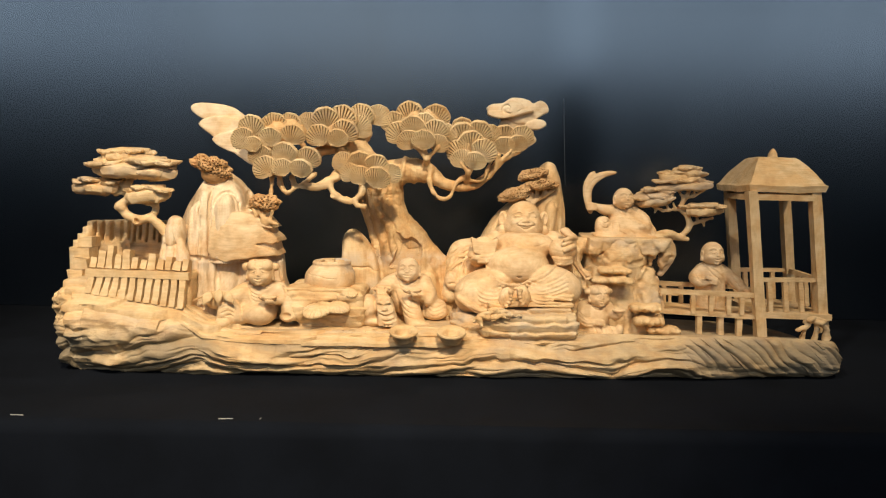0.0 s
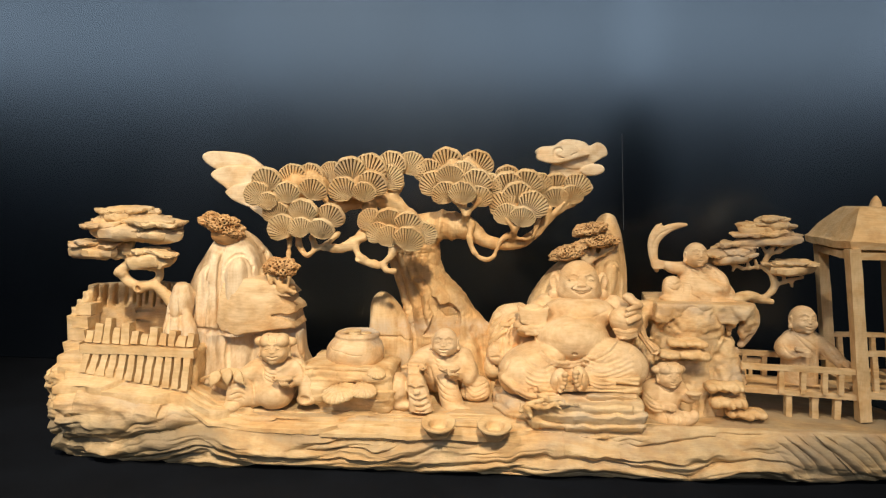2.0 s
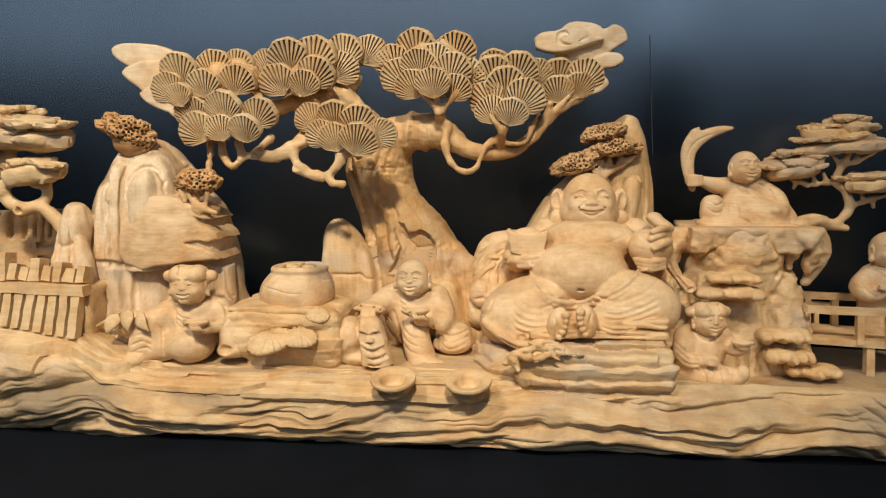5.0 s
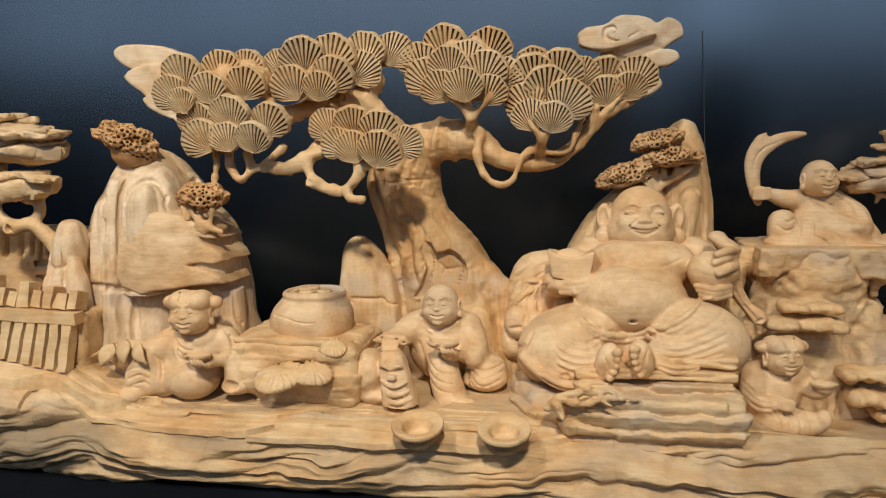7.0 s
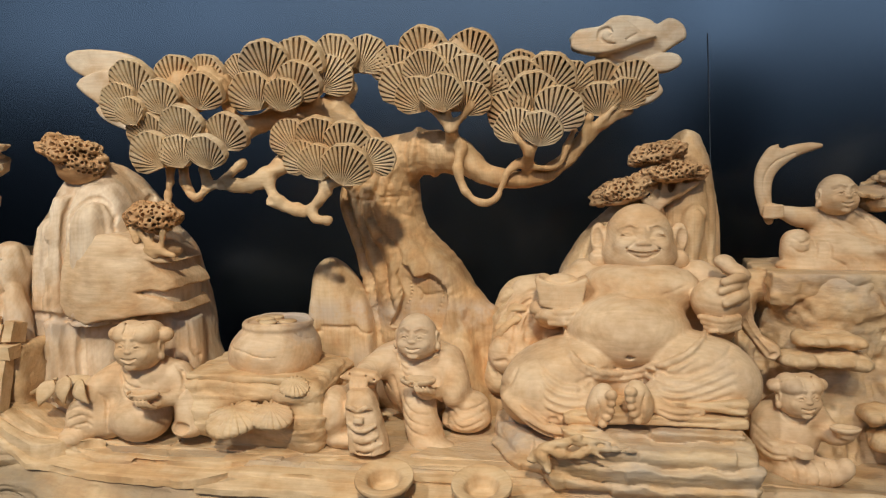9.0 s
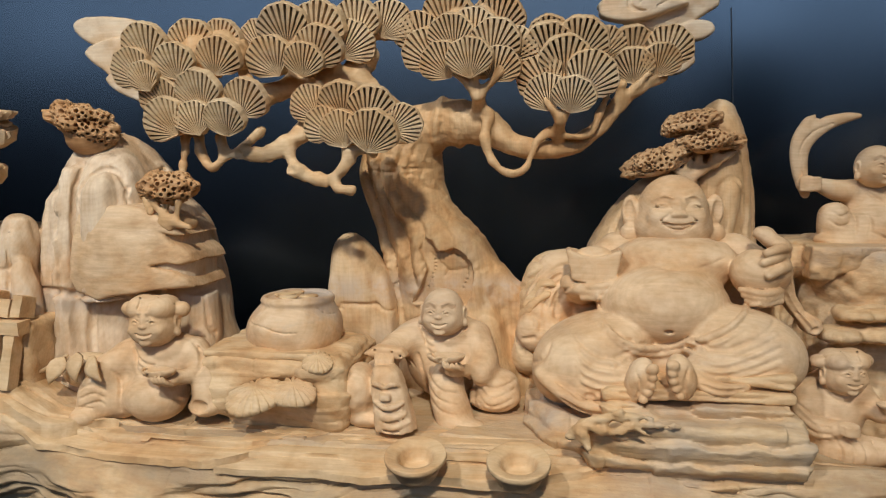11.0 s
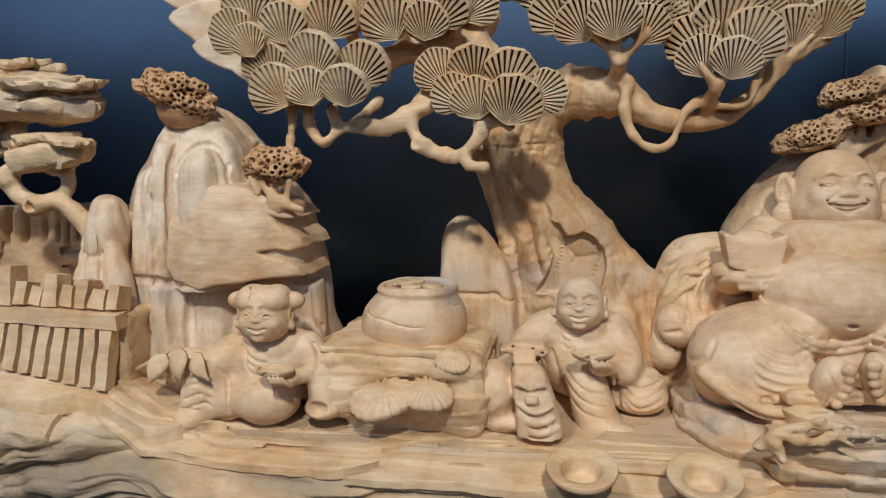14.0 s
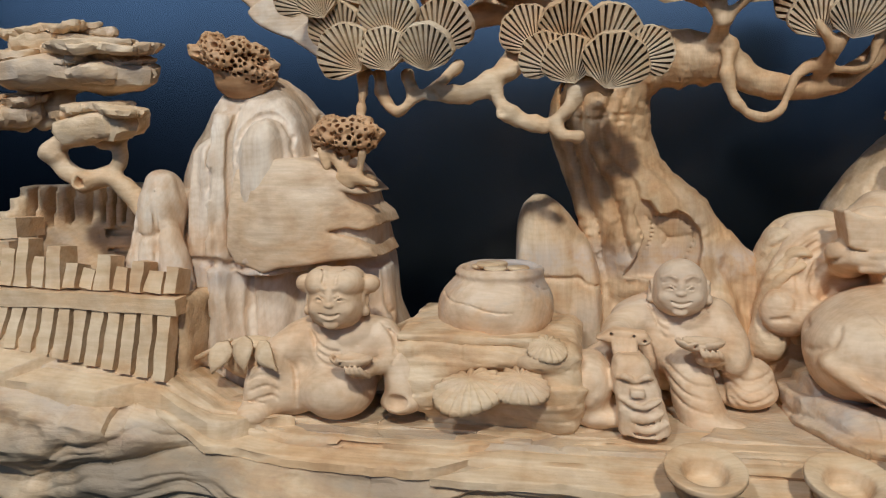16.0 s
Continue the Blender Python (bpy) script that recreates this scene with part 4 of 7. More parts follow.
def sponge(c, half, seed, label, turn=(0, 0, 0), hole=0.0019, parent=None, name="moss_cushion", step=0.0007, body=None):
    """A ragged cushion of moss, drilled all over with small close holes."""
    m = max(half) + 0.009
    clay = Clay(np.array(c) - m, np.array(c) + m, step)
    spin, rnd, kept = Euler([radians(a) for a in turn]).to_matrix(), random.Random(seed), []
    clay.ball(c, [h * 0.84 for h in half], 0.004, turn)
    for n in range(26):
        a, z = n * 2.4, rnd.uniform(-0.35, 0.9)
        r = math.sqrt(1 - z * z)
        d = spin @ Vector((0.78 * r * math.cos(a) * half[0], 0.78 * r * math.sin(a) * half[1], 0.74 * z * half[2]))
        clay.ball(Vector(c) + d, [h * rnd.uniform(0.22, 0.36) + 0.0012 for h in half], 0.002, turn)
    clay.rough(0.0016, 0.008).rough(0.0012, 0.004)
    if body:
        clay.ball((c[0] + body[0], c[1] + body[1], c[2] + body[2]), body[3:], 0.006)
    for n in range(9000):
        z = 1 - 1.6 * rnd.random()
        a, r = rnd.random() * 6.2832, math.sqrt(max(0, 1 - z * z))
        d = spin @ Vector((r * math.cos(a) * half[0], r * math.sin(a) * half[1], z * half[2]))
        h = hole * rnd.uniform(0.65, 1.25)
        if d.y > half[1] * 0.55 or any((d - e).length < 1.02 * (h + g) + 0.0007 for e, g in kept):
            continue
        kept.append((d, h))
        clay.rod(Vector(c) + d * 1.25, Vector(c) + d * 0.62, h, h * 0.9, 0.0003, True)
    return clay.thing(name, WOOD_BROWN, parent, label, "" if parent else "carved moss")


sponge((-0.436, 1.285, 0.368), (0.036, 0.026, 0.020), 1, "brown moss cushion full of drilled holes on the mountain top", (0, 18, 0), body=(0.006, 0.004, -0.016, 0.026, 0.022, 0.018))
ob = sponge((-0.330, 1.262, 0.300), (0.028, 0.023, 0.019), 2, "brown moss cushion full of drilled holes on forked stems")
clay = Clay((-0.37, 1.22, 0.255), (-0.285, 1.30, 0.30), 0.0015)
for a, b in (((-0.330, 0.272), (-0.342, 0.292)), ((-0.330, 0.272), (-0.326, 0.292)), ((-0.318, 0.270), (-0.314, 0.292)), ((-0.330, 0.272), (-0.318, 0.270)),
             ((-0.345, 0.278), (-0.350, 0.292)), ((-0.320, 0.268), (-0.305, 0.264)), ((-0.335, 0.268), (-0.325, 0.262))):
    clay.rod((a[0], 1.252, a[1]), (b[0], 1.252, b[1]), 0.0034, 0.003, 0.004)
clay.rod((-0.325, 1.255, 0.270), (-0.32, 1.28, 0.266), 0.006, 0.008)
clay.rough(0.001, 0.007).thing("stem", WOOD, ob, "pale forked stem")

# upright slab behind the jar
clay = Clay((-0.225, 1.32, 0.07), (-0.105, 1.43, 0.27), 0.0018)
clay.hull([(0.080, -0.168, 1.380, 0.040, 0.036), (0.150, -0.167, 1.378, 0.038, 0.033), (0.195, -0.171, 1.377, 0.033, 0.030), (0.220, -0.177, 1.377, 0.026, 0.027), (0.238, -0.181, 1.377, 0.017, 0.022), (0.2475, -0.183, 1.377, 0.006, 0.009)], 2.6)
clay.hull([(0.080, -0.134, 1.372, 0.014, 0.028), (0.160, -0.136, 1.370, 0.0105, 0.024), (0.195, -0.141, 1.370, 0.008, 0.018), (0.212, -0.146, 1.370, 0.003, 0.008)], 2.6, 0.003)
clay.hull([(0.080, -0.196, 1.368, 0.010, 0.022), (0.180, -0.196, 1.366, 0.0075, 0.019), (0.226, -0.194, 1.368, 0.003, 0.010)], 2.6, 0.003)
clay.rough(0.0018, 0.030, (1.6, 1, 0.3)).rough(0.0006, 0.006, (1, 1, 0.4))
clay.line([(-0.206, 0.1655), (-0.192, 0.1675), (-0.184, 0.1685)], 0.0020, 0.0006).line([(-0.186, 0.1690), (-0.184, 0.1735), (-0.160, 0.1735), (-0.146, 0.1740), (-0.140, 0.1690), (-0.126, 0.1665)], 0.0022, 0.0006)
clay.thing("rock_slab", WOOD_UP, None, "upright carved rock slab with a thin crack behind the jar", "carved rock")

# ledge under the jar, with frilled mushrooms


def strata(clay, pitch, amount, seed):
    """Breaks a lump's sides into thin layers with sharp lower lips."""
    def push(x, y, z):
        q = z / pitch + 0.55 * value_noise(np.stack([x * 16, y * 16, 0 * x], -1) + seed) + 0.2 * value_noise(np.stack([x * 60, y * 60, z * 30], -1) + seed)
        n = np.floor(q)
        f = q - n
        own = value_noise(np.stack([n * 5.7 + seed, x * 22, y * 22], -1))
        step = value_noise(np.stack([n * 3.1 + seed, np.floor(x * 26 + n * 0.7) * 3.7, 0 * x], -1))
        return amount * (0.9 * f**0.7 * (1 - np.clip((f - 0.9) / 0.1, 0, 1)) + 0.6 * own + 0.5 * step - 0.6)
    return clay.shape(push)


clay = Clay((-0.32, 1.18, 0.07), (-0.125, 1.36, 0.170), 0.0016)
clay.block((-0.214, 1.280, 0.1265), (0.070, 0.056, 0.0215), 0.010, 0.006, (1.5, 1.0, 0)).block((-0.205, 1.276, 0.098), (0.062, 0.050, 0.026), 0.012, 0.012)
clay.ball((-0.274, 1.272, 0.122), (0.034, 0.044, 0.027), 0.014, (0, 6, 0)).ball((-0.262, 1.236, 0.108), (0.022, 0.020, 0.022), 0.010)
clay.ball((-0.164, 1.238, 0.112), (0.020, 0.020, 0.030), 0.012).ball((-0.172, 1.226, 0.134), (0.017, 0.014, 0.009), 0.006)
# the dark hollow from which the caps grow
clay.ball((-0.206, 1.214, 0.118), (0.040, 0.018, 0.012), 0.004, carve=True)
strata(clay, 0.013, 0.0022, 3.0).rough(0.0030, 0.026, (0.5, 1, 1.6)).rough(0.0012, 0.009, (0.5, 1, 1.5)).rough(0.0005, 0.004)
ledge = clay.thing("rock_ledge", WOOD, None, "rounded layered rock ledge carrying the round jar", "carved rock")

clay = Clay((-0.300, 1.215, 0.135), (-0.135, 1.345, 0.162), 0.0014)
clay.outline([(-0.288, 0.142), (-0.284, 0.150), (-0.255, 0.1525), (-0.215, 0.1505), (-0.178, 0.1500), (-0.154, 0.1465), (-0.150, 0.1415), (-0.200, 0.1405), (-0.250, 0.1400)], 1.2265, 1.335, k=0.002, soft=0.0015)
clay.rough(0.0022, 0.020, (0.5, 1, 1.4)).rough(0.0012, 0.007, (0.5, 1, 1.5))
clay.thing("top_plate", WOOD, ledge, "thin uneven upper plate")


def frill(c, wide, seed, tip=0):
    """A shelf-like mushroom cap, ribbed towards a deeply toothed lip."""
    verts, quads, na, nr = [], [], 168, 11
    for side in (0, 1):
        for r in range(nr):
            k = r / (nr - 1)
            for i in range(na):
                a = 2 * math.pi * i / na
                rib = abs(math.sin(a * 9 + seed + 0.35 * math.sin(3 * a + seed))) ** 0.55
                lobe = 1 + (0.15 * rib + 0.07 * math.sin(2 * a + 2.3 * seed)) * k**2
                z = (0.50 * (1 - k**2.2) + 0.24 * (rib - 0.5) * k**1.2) * wide * 0.40 if side == 0 else -0.16 * wide * (0.4 + 0.6 * (1 - k**3)) - 0.05 * wide * (1 - rib) * k**2
                x, y = 0.5 * wide * k * lobe * math.cos(a), 0.30 * wide * k * lobe * math.sin(a)
                verts.append((c[0] + x, c[1] + y, c[2] + z + tip * y + 0.05 * wide * math.sin(2.2 * math.cos(a) + seed) * k))
    for r in range(nr - 1):
        for i in range(na):
            j = (i + 1) % na
            quads.append((r * na + i, (r + 1) * na + i, (r + 1) * na + j, r * na + j))
            o = nr * na
            quads.append((o + r * na + i, o + r * na + j, o + (r + 1) * na + j, o + (r + 1) * na + i))
    o = (nr - 1) * na
    for i in range(na):
        j = (i + 1) % na
        quads.append((o + i, nr * na + o + i, nr * na + o + j, o + j))
    return link_mesh("frilled_mushroom", arrays_mesh("frill", verts, quads), WOOD, None, "frilled shell-shaped carved mushroom cap on the rock", "carved mushroom", "frilled mushrooms")


for x, y, z, w, s in ((-0.224, 1.208, 0.114, 0.047, 0.0), (-0.187, 1.209, 0.119, 0.038, 1.3), (-0.168, 1.221, 0.144, 0.027, 2.1)):
    frill((x, y, z), w, s, 0.65)

# ---- the round jar ----


def lathe(profile, sides, c, wobble=0.0):
    verts, quads = [], []
    p = np.array(profile, float)
    for n in range(len(p)):
        for i in range(sides):
            a = 2 * math.pi * i / sides
            r = p[n, 0] * (1 + wobble * math.sin(2 * a + 1))
            verts.append((c[0] + r * math.cos(a), c[1] + r * math.sin(a), c[2] + p[n, 1]))
    for n in range(len(p) - 1):
        for i in range(sides):
            j = (i + 1) % sides
            quads.append((n * sides + i, n * sides + j, (n + 1) * sides + j, (n + 1) * sides + i))
    return verts, quads


clay = Clay((-0.270, 1.228, 0.128), (-0.156, 1.342, 0.206), 0.0011)
clay.hull([(0.1330, -0.213, 1.285, 0.030, 0.030), (0.1400, -0.213, 1.285, 0.0410, 0.0405), (0.1520, -0.213, 1.285, 0.0472, 0.0465), (0.1640, -0.213, 1.285, 0.0478, 0.0470), (0.1740, -0.212, 1.285, 0.0450, 0.0440),
           (0.1830, -0.211, 1.285, 0.0390, 0.0385), (0.1870, -0.210, 1.285, 0.0365, 0.0360), (0.1910, -0.210, 1.285, 0.0372, 0.0365), (0.1950, -0.209, 1.285, 0.0350, 0.0345)], 2.0, 0.002)
clay.hull([(0.1925, -0.209, 1.285, 0.0300, 0.0295), (0.1935, -0.209, 1.285, 0.0305, 0.0300), (0.1980, -0.209, 1.285, 0.0320, 0.0315)], 2.0, 0.001, True)
clay.rough(0.0016, 0.024).rough(0.0003, 0.006)
for rows, r in (([(-0.256, 0.176), (-0.245, 0.1715), (-0.228, 0.1700), (-0.212, 0.1660), (-0.196, 0.1655)], 0.0006), ([(-0.182, 0.186), (-0.176, 0.1800), (-0.170, 0.1775)], 0.0006)):
    clay.line(rows, r, 0.0004)
jar = clay.thing("round_jar", WOOD_JAR, None, "squat round carved jar with grey cracks, heaped to the rim", "jar")
rnd = random.Random(5)
for n in range(8):
    a = n * 2.4
    x, y = -0.213 + 0.018 * math.cos(a) * (n % 3) / 1.6, 1.285 + 0.018 * math.sin(a) * (n % 3) / 1.6
    v, q = lathe([(0.0005, 0.0020), (0.0085, 0.0018), (0.0095, 0.0006), (0.008, -0.001), (0.0005, -0.0015)], 16, (x, y, 0.1940 + 0.0008 * (n % 4)))
    link_mesh("coin", arrays_mesh("coin", v, q[::1]), WOOD, jar)

for x in (-0.066, 0.017):
    v, q = lathe(spline([(0.001, 0.0), (0.016, 0.001), (0.022, 0.012), (0.0270, 0.019), (0.0275, 0.0225), (0.0258, 0.0240), (0.0170, 0.0215), (0.0140, 0.0150), (0.0105, 0.0085), (0.0001, 0.0070)], 4), 48, (0, 0, 0))
    mesh = arrays_mesh("dish", v, q)
    mesh.transform(pose(x, 1.168, 0.068, 13, 0, 0) @ Matrix.Scale(0.92, 4))
    link_mesh("round_dish", mesh, WOOD, None, "small thick carved dish with a hollow, set in the log's edge", "dish", "dishes on the log")

# ---- the great pine ----


def great_trunk():
    clay = Clay((-0.20, 1.30, 0.07), (0.09, 1.50, 0.42), 0.0019)
    line = [(-0.040, 1.415, 0.080, 0.088), (-0.062, 1.412, 0.150, 0.068), (-0.074, 1.412, 0.192, 0.058), (-0.081, 1.411, 0.213, 0.053), (-0.094, 1.410, 0.236, 0.0465), (-0.110, 1.410, 0.261, 0.0425), (-0.124, 1.410, 0.290, 0.0440),
            (-0.129, 1.408, 0.318, 0.0460), (-0.120, 1.402, 0.346, 0.038), (-0.092, 1.394, 0.364, 0.027), (-0.062, 1.384, 0.368, 0.024), (-0.036, 1.376, 0.365, 0.020)]
    clay.tube(line, 0.02, step=6)
    # roots that spread into the ground, and a buttress on the dark side
    clay.tube([(-0.140, 1.398, 0.300, 0.022), (-0.128, 1.392, 0.240, 0.020), (-0.118, 1.385, 0.17, 0.022), (-0.122, 1.378, 0.10, 0.028)], 0.014)
    clay.tube([(-0.020, 1.385, 0.19, 0.022), (0.012, 1.378, 0.162, 0.019), (0.036, 1.368, 0.13, 0.020)], 0.016)
    clay.tube([(-0.040, 1.362, 0.180, 0.012), (-0.026, 1.352, 0.150, 0.014), (-0.020, 1.348, 0.11, 0.016)], 0.012)
    clay.ball((-0.074, 1.378, 0.206), (0.050, 0.034, 0.052), 0.022, (0, 28, 0))
    # fat knuckles where the limb turns
    for x, z, r in ((-0.082, 0.366, 0.0300), (-0.058, 0.366, 0.0265), (-0.038, 0.365, 0.0225)):
        clay.ball((x, 1.388, z), (0.0095, r, r), 0.004, (0, 8, 0))
    path = spline(line, 24).astype(np.float32)

    def bark(x, y, z):
        # long flutes along the stem with beaded ridges between
        along = np.argmin((x[:, None] - path[None, :, 0]) ** 2 + (z[:, None] - path[None, :, 2]) ** 2, 1)
        p, t = path[along], along / len(path)
        q = path[np.minimum(along + 1, len(path) - 1)] - path[np.maximum(along - 1, 0)]
        n = np.hypot(q[:, 0], q[:, 2]) + 1e-9
        across = ((x - p[:, 0]) * q[:, 2] - (z - p[:, 2]) * q[:, 0]) / n / p[:, 3]
        wob = value_noise(np.stack([across * 1.5, t * 7, 0 * t], -1))
        bead = value_noise(np.stack([across * 7, t * 62, 0 * t], -1) + 7)
        pits = value_noise(np.stack([across * 15, t * 90, 0 * t], -1) + 3)
        ribs = np.abs(np.sin(math.pi * (across * 2.3 + 0.7 * wob))) ** 0.5 - 0.7
        dark = np.clip(0.75 - across * 1.1, 0.25, 1) * np.clip((t - 0.10) * 5, 0, 1) * np.clip((0.80 - t) * 8, 0, 1)
        return 0.0100 * ribs * dark + 0.0030 * bead * (0.2 + 0.8 * np.clip((0.84 - t) * 9, 0, 1)) * (0.35 + 0.65 * np.clip(1 - np.abs(across + 0.1) * 1.6, 0, 1)) + 0.0007 * pits

    clay.shape(bark)
    # the hollow: a flat floor under a scalloped, sharp lip
    clay.outline([(-0.108, 0.176), (-0.099, 0.192), (-0.091, 0.212), (-0.099, 0.234), (-0.095, 0.2445), (-0.086, 0.2435), (-0.079, 0.2340), (-0.072, 0.2320), (-0.063, 0.2355), (-0.053, 0.2300), (-0.043, 0.2180),
                  (-0.0405, 0.203), (-0.044, 0.187), (-0.050, 0.172)], 1.28, 1.3590, k=0.0010, carve=True, soft=0.0008)
    clay.rough(0.0010, 0.020, (1, 1, 0.5))
    for rows, r in (([(-0.089, 0.2300), (-0.079, 0.2200), (-0.070, 0.2110), (-0.073, 0.2040)], 0.0013), ([(-0.070, 0.2105), (-0.060, 0.2110), (-0.047, 0.2130)], 0.0013)):
        clay.line(rows, r, 0.0006)
    # a row of small drilled pits round the floor
    for rows in ([(-0.086, 0.228), (-0.083, 0.216), (-0.086, 0.205), (-0.092, 0.192)], [(-0.082, 0.229), (-0.070, 0.2285), (-0.058, 0.226), (-0.049, 0.217), (-0.049, 0.204), (-0.054, 0.190)]):
        for x, z in spline(rows, 6)[1:-1:2]:
            y = clay.front(x, z)
            if y is not None:
                clay.ball((x, y, z), (0.0012, 0.004, 0.0012), 0.0004, carve=True)
    # saw kerf below the head
    clay.line([(-0.158, 0.3190), (-0.136, 0.3150), (-0.118, 0.3180), (-0.084, 0.3200)], 0.0020, 0.0008)
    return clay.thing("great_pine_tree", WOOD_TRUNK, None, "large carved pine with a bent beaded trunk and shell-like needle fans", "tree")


pine = great_trunk()

clay = Clay((-0.07, 1.30, 0.29), (0.17, 1.42, 0.42), 0.0018)
clay.tube([(-0.040, 1.376, 0.365, 0.020), (-0.024, 1.370, 0.360, 0.0160), (-0.008, 1.364, 0.346, 0.0125), (0.015, 1.362, 0.3385, 0.0108), (0.043, 1.362, 0.3375, 0.0098), (0.071, 1.364, 0.347, 0.0088), (0.098, 1.368, 0.372, 0.0072), (0.125, 1.374, 0.397, 0.0052), (0.150, 1.380, 0.408, 0.004)], 0.008)
clay.tube([(-0.026, 1.352, 0.372, 0.0066), (-0.029, 1.346, 0.351, 0.0052), (-0.024, 1.344, 0.334, 0.0046), (-0.015, 1.342, 0.320, 0.0043), (-0.001, 1.341, 0.3125, 0.0042), (0.012, 1.342, 0.317, 0.0040), (0.018, 1.343, 0.330, 0.0038), (0.024, 1.345, 0.346, 0.0040), (0.036, 1.348, 0.355, 0.0046)], 0.003)
clay.tube([(0.042, 1.346, 0.355, 0.0042), (0.054, 1.344, 0.3495, 0.0036), (0.068, 1.344, 0.3490, 0.0034), (0.079, 1.348, 0.357, 0.0034), (0.086, 1.354, 0.375, 0.0034), (0.092, 1.360, 0.388, 0.0036)], 0.003)
for a, b, r in (((-0.036, 1.362, 0.374), (-0.036, 1.338, 0.394), 0.0078), ((-0.036, 1.338, 0.392), (-0.058, 1.330, 0.416), 0.0052), ((-0.036, 1.338, 0.392), (-0.039, 1.328, 0.418), 0.0048), ((-0.034, 1.338, 0.390), (-0.012, 1.332, 0.414), 0.0050),
                ((0.044, 1.358, 0.342), (0.046, 1.330, 0.366), 0.0066), ((0.046, 1.330, 0.364), (0.032, 1.324, 0.384), 0.0044), ((0.046, 1.330, 0.364), (0.060, 1.324, 0.384), 0.0044), ((0.046, 1.332, 0.366), (0.074, 1.332, 0.396), 0.0040),
                ((0.100, 1.366, 0.376), (0.108, 1.362, 0.402), 0.0052), ((0.108, 1.366, 0.386), (0.132, 1.366, 0.410), 0.0046), ((0.120, 1.372, 0.394), (0.150, 1.374, 0.420), 0.0040)):
    clay.rod(a, b, r, r * 0.75, 0.004)
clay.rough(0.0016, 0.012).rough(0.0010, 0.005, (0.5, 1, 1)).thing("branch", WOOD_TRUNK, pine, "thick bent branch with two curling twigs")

clay = Clay((-0.34, 1.23, 0.285), (-0.09, 1.41, 0.46), 0.0021)
clay.tube([(-0.125, 1.380, 0.360, 0.024), (-0.150, 1.372, 0.388, 0.018), (-0.168, 1.365, 0.415, 0.016), (-0.158, 1.368, 0.438, 0.013)], 0.01)
clay.tube([(-0.165, 1.365, 0.410, 0.013), (-0.200, 1.350, 0.412, 0.012), (-0.250, 1.330, 0.397, 0.011), (-0.29, 1.315, 0.378, 0.009)], 0.008)
for a, b in (((-0.21, 1.345, 0.410), (-0.207, 1.330, 0.440)), ((-0.22, 1.342, 0.408), (-0.236, 1.330, 0.430)), ((-0.26, 1.328, 0.394), (-0.285, 1.322, 0.430)), ((-0.275, 1.322, 0.386), (-0.330, 1.312, 0.415)), ((-0.29, 1.315, 0.378), (-0.36, 1.318, 0.420)), ((-0.19, 1.352, 0.412), (-0.178, 1.336, 0.436))):
    clay.rod(a, b, 0.006, 0.004, 0.005)
clay.tube([(-0.200, 1.340, 0.400, 0.013), (-0.196, 1.300, 0.366, 0.010), (-0.215, 1.286, 0.343, 0.0095), (-0.235, 1.280, 0.334, 0.0075), (-0.263, 1.278, 0.333, 0.006)], 0.008)
clay.tube([(-0.215, 1.284, 0.342, 0.008), (-0.207, 1.278, 0.322, 0.0068), (-0.188, 1.276, 0.310, 0.0066), (-0.168, 1.275, 0.311, 0.006), (-0.154, 1.276, 0.324, 0.006), (-0.148, 1.278, 0.342, 0.0055)], 0.005)
clay.tube([(-0.166, 1.274, 0.310, 0.0055), (-0.161, 1.272, 0.301, 0.0048), (-0.150, 1.271, 0.299, 0.004)], 0.004)
clay.tube([(-0.150, 1.278, 0.335, 0.005), (-0.134, 1.276, 0.338, 0.0045), (-0.126, 1.275, 0.332, 0.0035)], 0.004)
clay.tube([(-0.308, 1.285, 0.350, 0.0045), (-0.305, 1.282, 0.332, 0.0045), (-0.292, 1.280, 0.321, 0.0045), (-0.280, 1.280, 0.330, 0.0045), (-0.262, 1.281, 0.340, 0.005), (-0.244, 1.286, 0.356, 0.005)], 0.003)
clay.tube([(-0.280, 1.280, 0.335, 0.0045), (-0.285, 1.283, 0.350, 0.005)], 0.004)
clay.ball((-0.206, 1.271, 0.318), 0.0075).ball((-0.206, 1.264, 0.318), 0.0035, 0.002, carve=True)
clay.rod((-0.262, 1.276, 0.333), (-0.270, 1.272, 0.333), 0.0035, 0.003, 0.002, True)
clay.rod((-0.322, 1.285, 0.365), (-0.322, 1.275, 0.308), 0.0042, 0.0035)
clay.rough(0.0026, 0.013).rough(0.0014, 0.006).thing("branch", WOOD, pine, "forked front branch with a ring-shaped loop")

